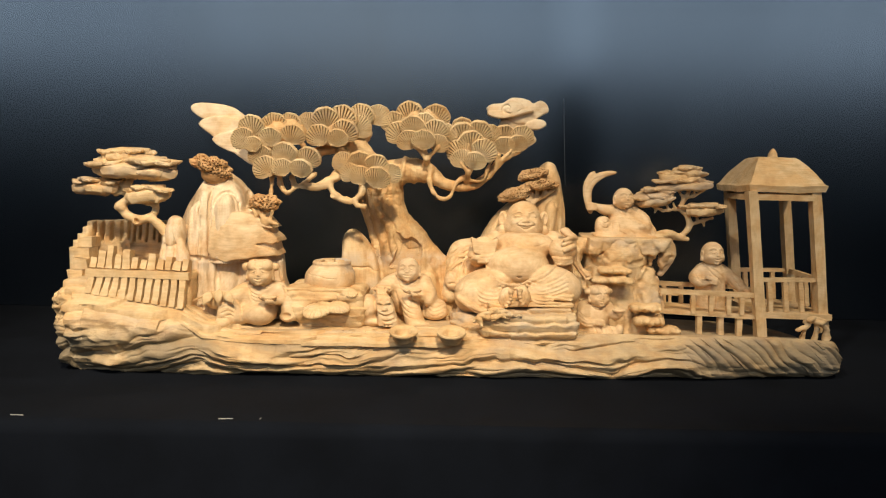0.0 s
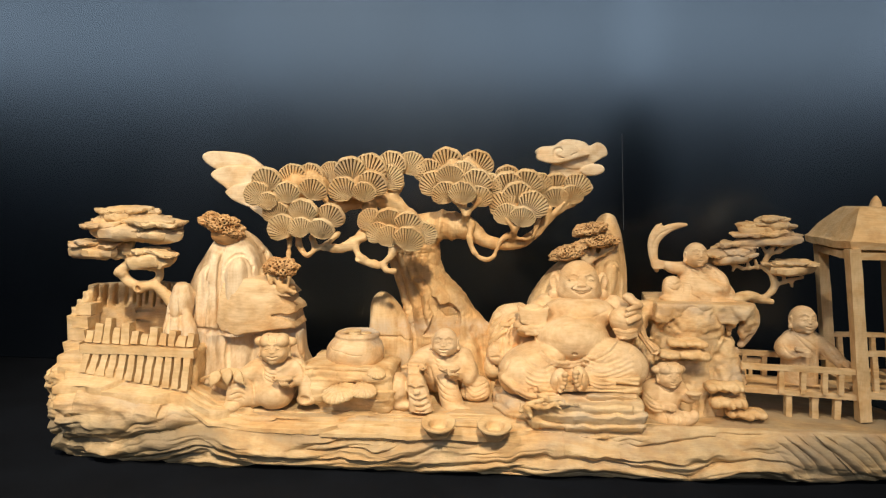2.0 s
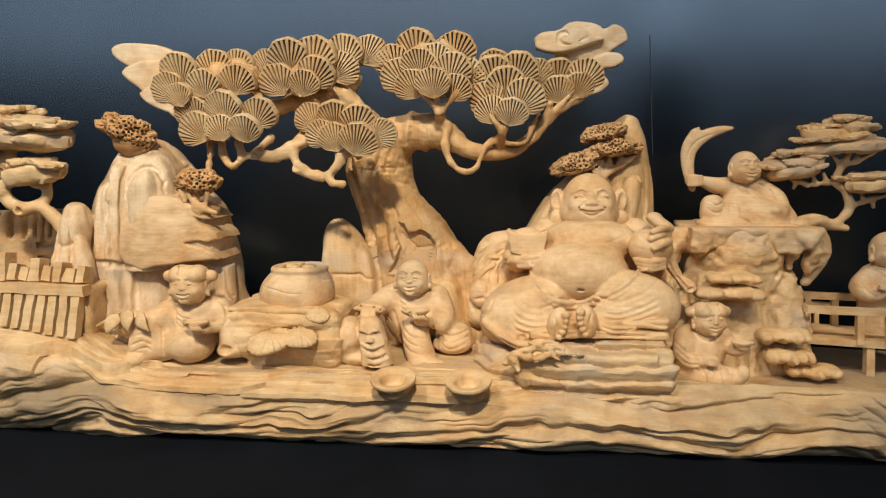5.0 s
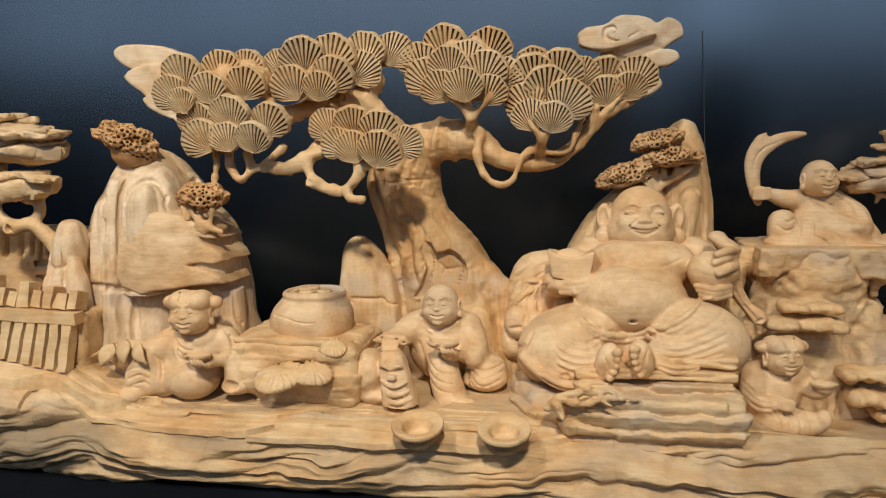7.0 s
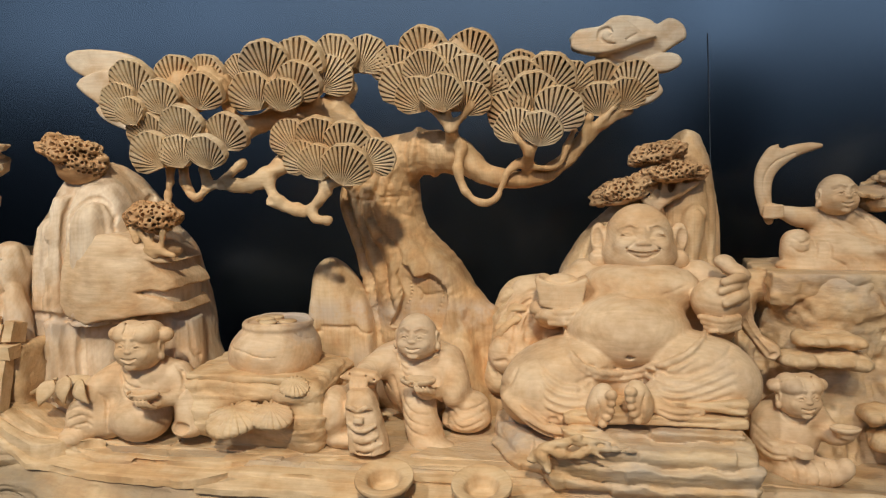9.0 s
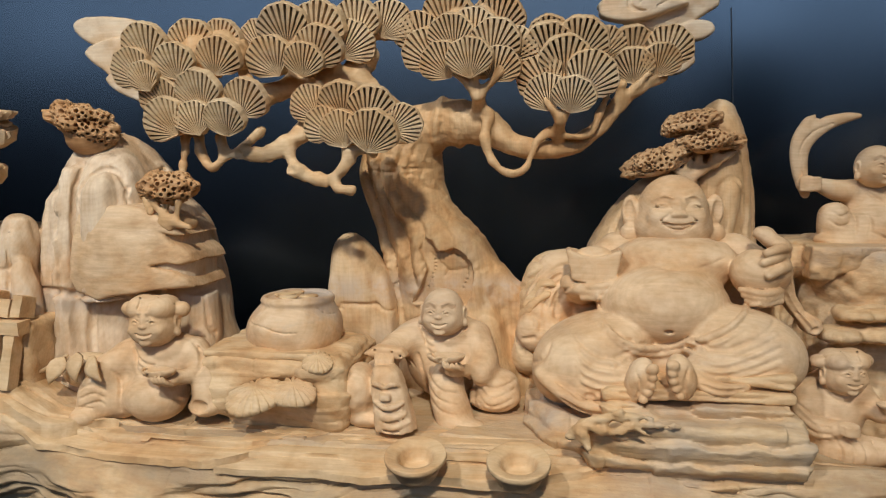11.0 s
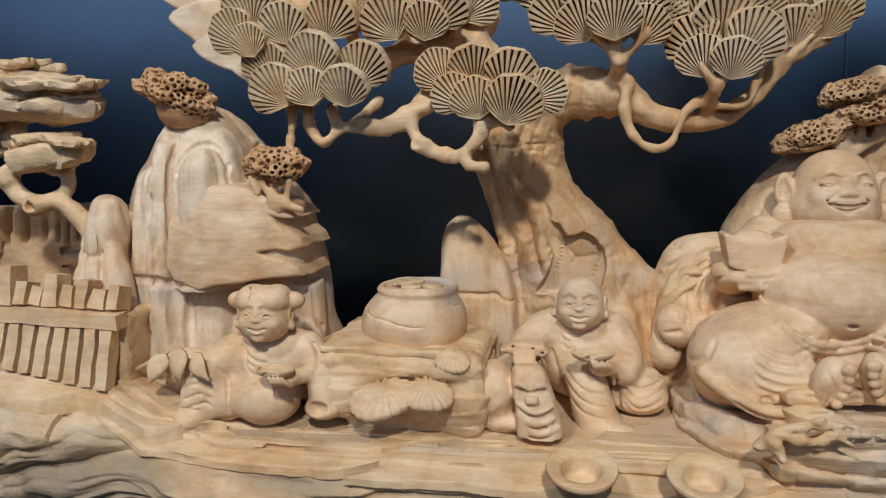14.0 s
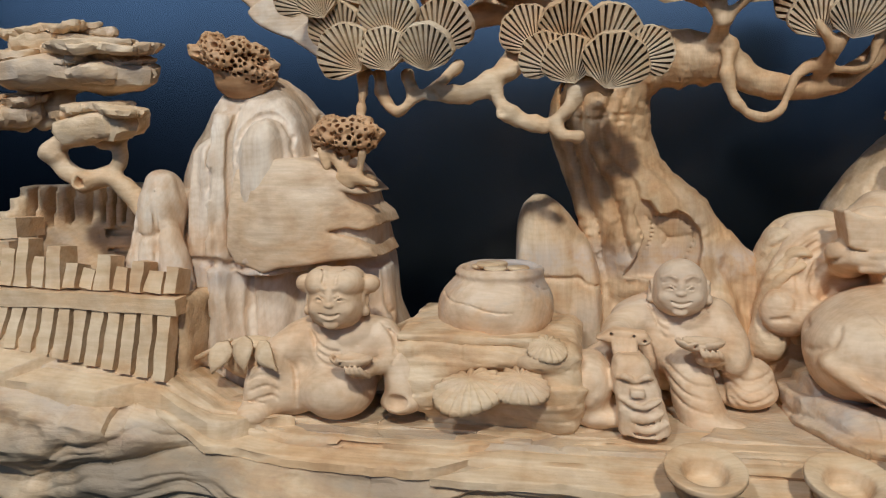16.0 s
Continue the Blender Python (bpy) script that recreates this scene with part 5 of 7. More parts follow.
# solid wood behind the needle fans
for lo, hi, balls in (
    ((-0.42, 1.26, 0.36), (-0.24, 1.40, 0.49), (((-0.345, 1.312, 0.428), (0.040, 0.026, 0.024)), ((-0.295, 1.320, 0.438), (0.030, 0.024, 0.020)), ((-0.300, 1.290, 0.378), (0.034, 0.020, 0.016)))),
    ((-0.29, 1.26, 0.34), (-0.08, 1.41, 0.50), (((-0.212, 1.336, 0.444), (0.036, 0.024, 0.024)), ((-0.150, 1.376, 0.466), (0.034, 0.016, 0.012)), ((-0.145, 1.292, 0.370), (0.030, 0.018, 0.014)))),
    ((-0.13, 1.32, 0.38), (0.04, 1.44, 0.52), (((-0.048, 1.384, 0.462), (0.040, 0.026, 0.026)), ((-0.040, 1.362, 0.428), (0.032, 0.022, 0.018)))),
    ((-0.01, 1.32, 0.36), (0.19, 1.44, 0.50), (((0.058, 1.380, 0.440), (0.040, 0.022, 0.026)), ((0.050, 1.354, 0.402), (0.028, 0.018, 0.018)), ((0.130, 1.396, 0.432), (0.028, 0.016, 0.014))))):
    clay = Clay(lo, hi, 0.0030)
    for c, r in balls:
        clay.ball(c, r, 0.02)
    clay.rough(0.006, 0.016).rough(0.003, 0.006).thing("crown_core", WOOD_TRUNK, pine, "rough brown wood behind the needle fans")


def smooth(lo, hi, v):
    k = min(1.0, max(0.0, (v - lo) / (hi - lo)))
    return k * k * (3 - 2 * k)


def fan_mesh(ribs, seed, full=67):
    """A needle fan one unit in radius: pole at the origin, fan upwards in z, face towards -y, with sawn radial slits inside a whole rim."""
    rnd = random.Random(seed)
    inside = (0.0, 0.196, 0.212, 0.5, 0.788, 0.804)
    phi = [(n + f) for n in range(ribs) for f in inside] + [float(ribs)]
    grow = [0.0, 0.08, 0.16, 0.22, 0.30, 0.42, 0.56, 0.70, 0.82, 0.92, 0.945, 0.965, 0.985, 1.0]
    verts, quads, nr, na = [], [], len(grow), len(phi)
    start = [0.09 + 0.15 * rnd.random() for _ in range(ribs + 1)]
    end = [0.948 + 0.035 * rnd.random() for _ in range(ribs + 1)]
    for side in (0, 1):
        for p in phi:
            a = radians(-full + 2 * full * p / ribs)
            reach = 2.0 * math.cos(a * 0.86) ** 0.70 * (1 - 0.22 * smooth(0.80, 1.0, abs(2 * p / ribs - 1))) * (1 + 0.012 * math.sin(p * 2.1 + seed) + 0.012 * (math.sin(math.pi * (p % 1)) - 0.5))
            f = p - math.floor(p)
            n = int(round(p))
            for g in grow:
                r = reach * g
                dome = -0.15 * math.sin(math.pi * min(1, 0.12 + 0.80 * g)) - 0.16 * g + (0.03 if g == 1.0 else 0.0)
                back = dome * 0.55 + 0.88 - 0.56 * g
                y = dome if side == 0 else back
                if side == 0 and (f < 0.200 or f > 0.800) and 0 < n < ribs and start[n] < g < end[n]:
                    y = max(back - 0.02, dome + 0.10)
                verts.append((r * math.sin(a), y, r * math.cos(a)))
    o = na * nr
    for i in range(na - 1):
        for r in range(nr - 1):
            quads.append((i * nr + r, (i + 1) * nr + r, (i + 1) * nr + r + 1, i * nr + r + 1))
            quads.append((o + i * nr + r, o + i * nr + r + 1, o + (i + 1) * nr + r + 1, o + (i + 1) * nr + r))
        quads.append((i * nr + nr - 1, (i + 1) * nr + nr - 1, o + (i + 1) * nr + nr - 1, o + i * nr + nr - 1))
    for i in (0, na - 1):
        for r in range(nr - 1):
            q = (i * nr + r, i * nr + r + 1, o + i * nr + r + 1, o + i * nr + r)
            quads.append(q if i == 0 else q[::-1])
    mesh = arrays_mesh("needle_fan", verts, quads)
    mesh.set_sharp_from_angle(angle=radians(38))
    return mesh


FAN_WOOD = wood("needle_fan_wood", (0.70, 0.53, 0.31), (0.58, 0.405, 0.21), grey=0.45, relief=0.25)
FANS = [fan_mesh(14 + n % 4, n) for n in range(5)]
for m in FANS:
    m.materials.append(FAN_WOOD)
LEFT = [(-0.359, 1.275, 0.445, 0.0225, -5), (-0.322, 1.290, 0.450, 0.0230, 5), (-0.294, 1.310, 0.453, 0.0215, 20), (-0.376, 1.270, 0.422, 0.0220, -35), (-0.322, 1.262, 0.424, 0.0200, -5), (-0.282, 1.270, 0.430, 0.0215, 20), (-0.352, 1.257, 0.410, 0.0165, -15)]
LEFT_LOW = [(-0.343, 1.265, 0.393, 0.0215, -25), (-0.292, 1.256, 0.396, 0.0225, 0), (-0.250, 1.262, 0.388, 0.0215, 28), (-0.330, 1.250, 0.368, 0.0225, -42), (-0.298, 1.243, 0.368, 0.0185, -15), (-0.260, 1.243, 0.368, 0.0200, 5)]
MIDDLE = [(-0.266, 1.325, 0.458, 0.0200, -15), (-0.229, 1.310, 0.464, 0.0245, -5), (-0.197, 1.325, 0.467, 0.0265, 15), (-0.164, 1.350, 0.474, 0.0245, 5), (-0.130, 1.350, 0.474, 0.0230, 32), (-0.166, 1.335, 0.450, 0.0235, 40), (-0.188, 1.300, 0.441, 0.0235, 28), (-0.238, 1.292, 0.430, 0.0230, -25), (-0.202, 1.285, 0.426, 0.0190, 8)]
MIDDLE_LOW = [(-0.189, 1.268, 0.381, 0.0200, -28), (-0.157, 1.265, 0.384, 0.0215, 0), (-0.126, 1.262, 0.377, 0.0215, 18), (-0.176, 1.258, 0.361, 0.0185, -42), (-0.096, 1.262, 0.361, 0.0180, 62), (-0.155, 1.252, 0.356, 0.0200, -12), (-0.122, 1.250, 0.353, 0.0230, 20)]
RIGHT = [(-0.104, 1.360, 0.463, 0.0230, -20), (-0.069, 1.370, 0.482, 0.0260, 0), (-0.017, 1.370, 0.477, 0.0260, 15), (-0.040, 1.345, 0.460, 0.0230, 5), (-0.063, 1.335, 0.455, 0.0225, -8), (-0.016, 1.335, 0.446, 0.0235, 18), (-0.092, 1.345, 0.442, 0.0240, -32), (0.004, 1.345, 0.440, 0.0215, 35), (-0.071, 1.320, 0.426, 0.0215, -28), (-0.040, 1.312, 0.426, 0.0220, 0), (-0.012, 1.318, 0.420, 0.0200, 22)]
FAR_RIGHT = [(0.034, 1.370, 0.458, 0.0200, 0), (0.034, 1.345, 0.443, 0.0250, -10), (0.068, 1.350, 0.446, 0.0255, 15), (0.091, 1.360, 0.442, 0.0215, 25), (0.050, 1.330, 0.427, 0.0235, 0), (0.027, 1.322, 0.408, 0.0230, -32), (0.076, 1.322, 0.408, 0.0250, 30), (0.033, 1.312, 0.391, 0.0205, -12), (0.060, 1.312, 0.388, 0.0200, 12), (0.117, 1.372, 0.444, 0.0220, 0), (0.155, 1.370, 0.440, 0.0225, 20), (0.118, 1.357, 0.421, 0.0205, -5), (0.144, 1.360, 0.425, 0.0190, 14)]
rnd = random.Random(12)
for n, (x, y, z, r, tilt) in enumerate(LEFT + LEFT_LOW + MIDDLE + MIDDLE_LOW + RIGHT + FAR_RIGHT):
    fan = new("needle_fan", FANS[n % 5])
    fan.parent = pine
    t = radians(tilt)
    pole = np.array((x - 0.91 * r * math.sin(t), y + 0.012 + 0.006 * (n % 2), z - 0.91 * r * math.cos(t)))
    yaw = rnd.uniform(-9, 9) + tilt * 0.32
    fan.matrix_basis = Matrix.Translation(pole - ORIGIN[pine.name]) @ pose(0, 0, 0, rnd.uniform(8, 26), tilt, yaw) @ Matrix.Diagonal((r * 0.88, r * 0.90, r * 0.91, 1))


def rounded(rows, step=5):
    """A closed flowing outline through the given x, z."""
    p = np.array(rows, float)
    out = []
    for n in range(len(p)):
        a, b, c, d = (p[(n + k) % len(p)] for k in (-1, 0, 1, 2))
        for t in np.arange(step) / step:
            out.append(0.5 * (2 * b + (c - a) * t + (2 * a - 5 * b + 4 * c - d) * t**2 + (3 * b - a - 3 * c + d) * t**3))
    return out


def cloud(lo, hi, layers, label, curl=None):
    """A flat carved cloud: thin layers with drawn lobes, one before the other, and a cut spiral."""
    clay = Clay(lo, hi, 0.0015)
    for rows, y0, y1 in layers:
        clay.outline(rounded(rows), y0, y1, k=0.0012, soft=0.0022)
    if curl:
        cx, cz = curl
        clay.line([(cx + 0.034, cz + 0.001), (cx + 0.018, cz - 0.006), (cx + 0.004, cz - 0.009), (cx - 0.006, cz - 0.004), (cx - 0.006, cz + 0.005), (cx + 0.002, cz + 0.008), (cx + 0.007, cz + 0.003), (cx + 0.003, cz - 0.001)], 0.0028, 0.0010)
    clay.rough(0.0010, 0.02)
    return clay.thing("cloud", WOOD_WHITE, pine, label)


cloud((-0.53, 1.33, 0.34), (-0.33, 1.41, 0.52),
      [([(-0.503, 0.487), (-0.488, 0.4935), (-0.460, 0.492), (-0.427, 0.488), (-0.396, 0.469), (-0.392, 0.450), (-0.430, 0.450), (-0.478, 0.461), (-0.500, 0.475)], 1.366, 1.384),
       ([(-0.474, 0.462), (-0.484, 0.456), (-0.485, 0.449), (-0.465, 0.432), (-0.452, 0.424), (-0.400, 0.420), (-0.390, 0.450), (-0.430, 0.468)], 1.360, 1.376),
       ([(-0.454, 0.427), (-0.457, 0.417), (-0.434, 0.401), (-0.402, 0.393), (-0.370, 0.400), (-0.370, 0.428), (-0.410, 0.440)], 1.354, 1.372),
       ([(-0.412, 0.400), (-0.404, 0.387), (-0.375, 0.372), (-0.348, 0.376), (-0.345, 0.402), (-0.380, 0.412)], 1.348, 1.366)],
      "pale smooth carved cloud at the crown's edge")
cloud((0.075, 1.43, 0.40), (0.235, 1.49, 0.54),
      [([(0.088, 0.499), (0.098, 0.511), (0.120, 0.513), (0.137, 0.523), (0.160, 0.525), (0.177, 0.519), (0.186, 0.513), (0.200, 0.519), (0.214, 0.511), (0.218, 0.497), (0.208, 0.490), (0.193, 0.480), (0.186, 0.474), (0.161, 0.469), (0.141, 0.474), (0.120, 0.486)], 1.462, 1.480),
       ([(0.088, 0.495), (0.096, 0.508), (0.120, 0.511), (0.136, 0.519), (0.152, 0.515), (0.168, 0.502), (0.184, 0.497), (0.166, 0.491), (0.142, 0.483), (0.116, 0.480), (0.092, 0.485)], 1.447, 1.470),
       ([(0.168, 0.468), (0.189, 0.480), (0.209, 0.478), (0.214, 0.467), (0.199, 0.458), (0.178, 0.459)], 1.456, 1.474),
       ([(0.120, 0.482), (0.158, 0.484), (0.180, 0.470), (0.180, 0.450), (0.150, 0.440), (0.118, 0.450)], 1.466, 1.482),
       ([(0.140, 0.445), (0.168, 0.448), (0.187, 0.446), (0.193, 0.434), (0.176, 0.422), (0.155, 0.419), (0.135, 0.428)], 1.450, 1.466)],
      "pale smooth carved cloud with a spiral curl", (0.128, 0.499))

# ---- figures: soft plain wooden shapes ----


def head(c, r, turn=0.0, lobes=1.0, hair=False, laugh=False):
    """A fine lump for a round wooden head: ears, cheeks, brow, nose and a shallow smile."""
    clay = Clay([v - 1.75 * r for v in c], [v + 1.75 * r for v in c], r / 30)
    s, co = math.sin(radians(turn)), math.cos(radians(turn))

    def at(u, v, w):
        return (c[0] + r * (u * co + v * s), c[1] + r * (u * s - v * co), c[2] + r * w)

    def line(rows, thick, soft, carve=False):
        clay.tube([(*at(*p[:3]), r * thick * (p[3] if len(p) > 3 else 1)) for p in rows], r * soft, carve)

    flat = (0, 0, turn)
    clay.ball(c, (r * 0.92, r * 0.94, r * 1.0), 0.004, flat)
    clay.ball(at(0, 0.14, -0.40), (r * 0.88, r * 0.80, r * 0.58), r * 0.25, flat)
    if laugh:
        clay.ball(at(0, 0.12, -0.42), (r * 0.99, r * 0.84, r * 0.58), r * 0.20, flat)
    for u in (-1, 1):
        clay.ball(at(0.44 * u, 0.66, -0.25 + 0.16 * laugh), (r * 0.30, r * 0.25, r * 0.26), r * 0.10, flat)
        if laugh:
            # narrow smiling eye under a high arched brow, and the fold beside the mouth
            clay.ball(at(0.40 * u, 0.89, 0.24), (r * 0.21, r * 0.09, r * 0.09), r * 0.07, flat, True)
            clay.ball(at(0.38 * u, 0.78, 0.225), (r * 0.19, r * 0.085, r * 0.075), r * 0.02, flat)
            line([(0.18 * u, 0.89, 0.165, 0.5), (0.29 * u, 0.885, 0.215), (0.42 * u, 0.84, 0.215), (0.60 * u, 0.70, 0.13, 0.5)], 0.024, 0.015, True)
            line([(0.17 * u, 0.88, 0.41, 0.4), (0.36 * u, 0.81, 0.47), (0.62 * u, 0.64, 0.34, 0.4)], 0.028, 0.08)
            line([(0.21 * u, 0.94, 0.02, 0.5), (0.40 * u, 0.90, -0.13), (0.58 * u, 0.76, -0.28), (0.60 * u, 0.70, -0.44, 0.5)], 0.024, 0.05, True)
        else:
            clay.ball(at(0.36 * u, 0.90, 0.10), (r * 0.20, r * 0.10, r * 0.085), r * 0.05, flat, True)
            clay.ball(at(0.36 * u, 0.79, 0.085), (r * 0.13, r * 0.075, r * 0.065), r * 0.01, flat)
            line([(0.18 * u, 0.90, 0.06, 0.6), (0.36 * u, 0.875, 0.165), (0.55 * u, 0.74, 0.06, 0.6)], 0.030, 0.02)
            line([(0.20 * u, 0.90, 0.03, 0.6), (0.37 * u, 0.87, 0.005), (0.54 * u, 0.75, 0.03, 0.6)], 0.026, 0.02)
            clay.ball(at(0.37 * u, 0.88, 0.085), (r * 0.030, r * 0.05, r * 0.030), r * 0.01, flat, True)
            line([(0.16 * u, 0.90, 0.26, 0.4), (0.36 * u, 0.84, 0.33), (0.58 * u, 0.68, 0.25, 0.4)], 0.022, 0.03, True)
        if not laugh:
            line([(0.16 * u, 0.88, 0.44, 0.6), (0.38 * u, 0.78, 0.52), (0.60 * u, 0.62, 0.40, 0.5)], 0.022, 0.14)
        clay.ball(at(0.93 * u, 0.02, -0.06), (r * 0.13, r * 0.20, r * 0.34), r * 0.05, flat)
        clay.ball(at(1.02 * u, 0.10, -0.04), (r * 0.06, r * 0.12, r * 0.20), r * 0.03, flat, True)
        clay.ball(at(0.98 * u, 0.10, -0.30 - 0.22 * lobes), (r * 0.13, r * 0.15, r * (0.10 + 0.12 * lobes)), r * 0.08, flat)
    if laugh:
        for u in (-1, 1):
            clay.ball(at(1.08 * u, 0.0, 0.04), (r * 0.24, r * 0.16, r * 0.44), r * 0.05, flat).ball(at(1.14 * u, 0.13, 0.08), (r * 0.13, r * 0.09, r * 0.27), r * 0.03, flat, True)
            clay.ball(at(1.12 * u, 0.08, -0.56), (r * 0.25, r * 0.20, r * 0.26), r * 0.06, flat)
    up = 0.09 * laugh
    clay.ball(at(0, 0.88, 0.06 + up), (r * 0.09, r * 0.12, r * 0.22), r * 0.08, flat)
    clay.ball(at(0, 0.96, -0.08 + up), (r * 0.15, r * 0.09, r * 0.08), r * 0.06, flat)
    if laugh:
        for u in (-1, 1):
            clay.ball(at(0.13 * u, 0.94, -0.02), (r * 0.08, r * 0.08, r * 0.06), r * 0.03, flat)
        # open crescent mouth with a row of teeth
        line([(-0.52, 0.77, -0.15, 0.4), (-0.34, 0.89, -0.25), (-0.16, 0.96, -0.31, 1.2), (0, 0.98, -0.325, 1.3), (0.16, 0.96, -0.31, 1.2), (0.34, 0.89, -0.25), (0.52, 0.77, -0.15, 0.4)], 0.060, 0.02, True)
        line([(-0.34, 0.87, -0.29, 0.5), (0, 0.96, -0.41, 1.2), (0.34, 0.87, -0.29, 0.5)], 0.062, 0.02, True)
        line([(-0.34, 0.82, -0.255, 0.6), (-0.16, 0.89, -0.31), (0, 0.91, -0.325), (0.16, 0.89, -0.31), (0.34, 0.82, -0.255, 0.6)], 0.040, 0.01)
        line([(-0.36, 0.86, -0.36, 0.5), (-0.18, 0.92, -0.47), (0, 0.94, -0.505, 1.1), (0.18, 0.92, -0.47), (0.36, 0.86, -0.36, 0.5)], 0.042, 0.03)
        line([(-0.56, 0.66, -0.62, 0.5), (-0.25, 0.84, -0.79), (0, 0.88, -0.83), (0.25, 0.84, -0.79), (0.56, 0.66, -0.62, 0.5)], 0.022, 0.05, True)
    else:
        line([(-0.34, 0.86, -0.34, 0.6), (-0.17, 0.95, -0.42), (0, 0.97, -0.445, 1.2), (0.17, 0.95, -0.42), (0.34, 0.86, -0.34, 0.6)], 0.050, 0.03, True)
        line([(-0.22, 0.90, -0.50, 0.7), (0, 0.95, -0.545), (0.22, 0.90, -0.50, 0.7)], 0.045, 0.04)
    clay.ball(at(0, 0.80, -0.76 + 0.06 * laugh), (r * 0.24, r * 0.12, r * 0.13), r * 0.10, flat)
    if laugh:
        clay.ball(at(0, 0.30, -0.78), (r * 0.72, r * 0.56, r * 0.42), r * 0.12, flat)
    if hair:
        for u in (-1, 1):
            clay.ball(at(1.02 * u, -0.15, 0.42), (r * 0.40, r * 0.36, r * 0.32), r * 0.10)
            clay.ball(at(0.42 * u, 0.02, 0.50), (r * 0.58, r * 0.86, r * 0.52), r * 0.05, flat)
        line([(0, 0.86, 0.62), (0, 0.55, 1.0), (0, 0.0, 1.12)], 0.06, 0.06, True)
        for u in (-1, 1):
            for n in range(4):
                line([(0.22 * u + 0.17 * u * n, 0.80 - 0.14 * n, 0.62 - 0.08 * n, 0.5), (0.26 * u + 0.20 * u * n, 0.50 - 0.10 * n, 0.92 - 0.09 * n), (0.55 * u + 0.16 * u * n, 0.1, 0.90 - 0.08 * n, 0.5)], 0.035, 0.03, True)
    return clay


def laughing_figure():
    clay = Clay((-0.015, 1.185, 0.09), (0.325, 1.445, 0.29), 0.0014)
    # seat and crossed legs under cloth
    clay.ball((0.145, 1.34, 0.140), (0.098, 0.062, 0.040), 0.01)
    clay.ball((0.083, 1.300, 0.152), (0.054, 0.048, 0.030), 0.016, (0, -14, -12))
    clay.ball((0.065, 1.282, 0.138), (0.038, 0.040, 0.030), 0.016)
    clay.ball((0.208, 1.300, 0.160), (0.054, 0.048, 0.031), 0.016, (0, 12, 12))
    clay.ball((0.228, 1.288, 0.148), (0.032, 0.038, 0.028), 0.016)
    clay.tube([(0.052, 1.268, 0.130, 0.026), (0.085, 1.252, 0.128, 0.021), (0.108, 1.248, 0.128, 0.016)], 0.020)
    clay.tube([(0.232, 1.272, 0.144, 0.024), (0.195, 1.256, 0.140, 0.020), (0.168, 1.250, 0.140, 0.016)], 0.020)
    # back, belly, chest
    clay.ball((0.080, 1.376, 0.184), (0.034, 0.030, 0.034), 0.012).ball((0.232, 1.380, 0.186), (0.032, 0.030, 0.036), 0.012)
    clay.ball((0.160, 1.378, 0.205), (0.064, 0.046, 0.050), 0.012)
    clay.ball((0.145, 1.320, 0.186), (0.062, 0.057, 0.040), 0.003)
    clay.ball((0.134, 1.350, 0.224), (0.034, 0.032, 0.020), 0.010).ball((0.186, 1.352, 0.225), (0.034, 0.032, 0.020), 0.010)
    clay.ball((0.160, 1.344, 0.222), (0.052, 0.034, 0.024), 0.016)
    clay.ball((0.144, 1.269, 0.172), (0.0040, 0.003, 0.0024), 0.002, carve=True)
    # wide sleeves
    clay.tube([(0.106, 1.380, 0.230, 0.021), (0.082, 1.366, 0.210, 0.020), (0.070, 1.338, 0.197, 0.016)], 0.006)
    clay.tube([(0.222, 1.380, 0.230, 0.021), (0.244, 1.364, 0.214, 0.020), (0.246, 1.335, 0.205, 0.015)], 0.006)
    # the sleeve that hangs behind the ingot in flat curling folds
    clay.ball((0.052, 1.366, 0.206), (0.030, 0.016, 0.024), 0.010, (0, 20, 0)).ball((0.036, 1.352, 0.180), (0.024, 0.014, 0.034), 0.010, (0, 14, 0)).ball((0.026, 1.338, 0.152), (0.022, 0.014, 0.022), 0.010)
    for rows in ([(0.066, 0.222), (0.044, 0.216), (0.026, 0.200), (0.018, 0.176)], [(0.062, 0.210), (0.044, 0.200), (0.034, 0.184), (0.032, 0.160)], [(0.056, 0.196), (0.046, 0.182), (0.044, 0.164)], [(0.020, 0.172), (0.030, 0.164), (0.026, 0.150), (0.012, 0.146)], [(0.040, 0.158), (0.032, 0.146), (0.020, 0.138)]):
        clay.line(rows, 0.0026, 0.003)
    # the sleeve that falls beside the sack, ending in a flared hem
    clay.outline([(0.247, 0.204), (0.258, 0.188), (0.270, 0.173), (0.2785, 0.1605), (0.287, 0.1575), (0.2945, 0.165), (0.2915, 0.1735), (0.276, 0.182), (0.268, 0.197), (0.264, 0.215), (0.256, 0.236), (0.246, 0.232)], 1.322, 1.352, k=0.006, soft=0.004)
    for rows, r in (([(0.257, 0.226), (0.262, 0.202), (0.272, 0.184), (0.286, 0.170)], 0.0026), ([(0.252, 0.208), (0.264, 0.186), (0.280, 0.166)], 0.0020)):
        clay.line(rows, r, 0.002)
    clay.ball((0.284, 1.318, 0.1640), (0.0070, 0.008, 0.0035), 0.001, (0, -35, 0), True)
    # knotted drapery before the chest
    clay.tube([(0.205, 1.345, 0.240, 0.004), (0.207, 1.335, 0.225, 0.005), (0.203, 1.330, 0.212, 0.004)], 0.004)
    # hands
    clay.ball((0.076, 1.322, 0.200), (0.024, 0.018, 0.010), 0.006, (0, 6, 0)).ball((0.062, 1.326, 0.204), (0.014, 0.014, 0.012), 0.006)
    for n in range(3):
        clay.tube([(0.070, 1.309, 0.2040 - 0.0052 * n, 0.0034), (0.086, 1.303, 0.2055 - 0.0052 * n, 0.0035), (0.101 - 0.003 * n, 1.308, 0.2090 - 0.0052 * n, 0.0030)], 0.0008)
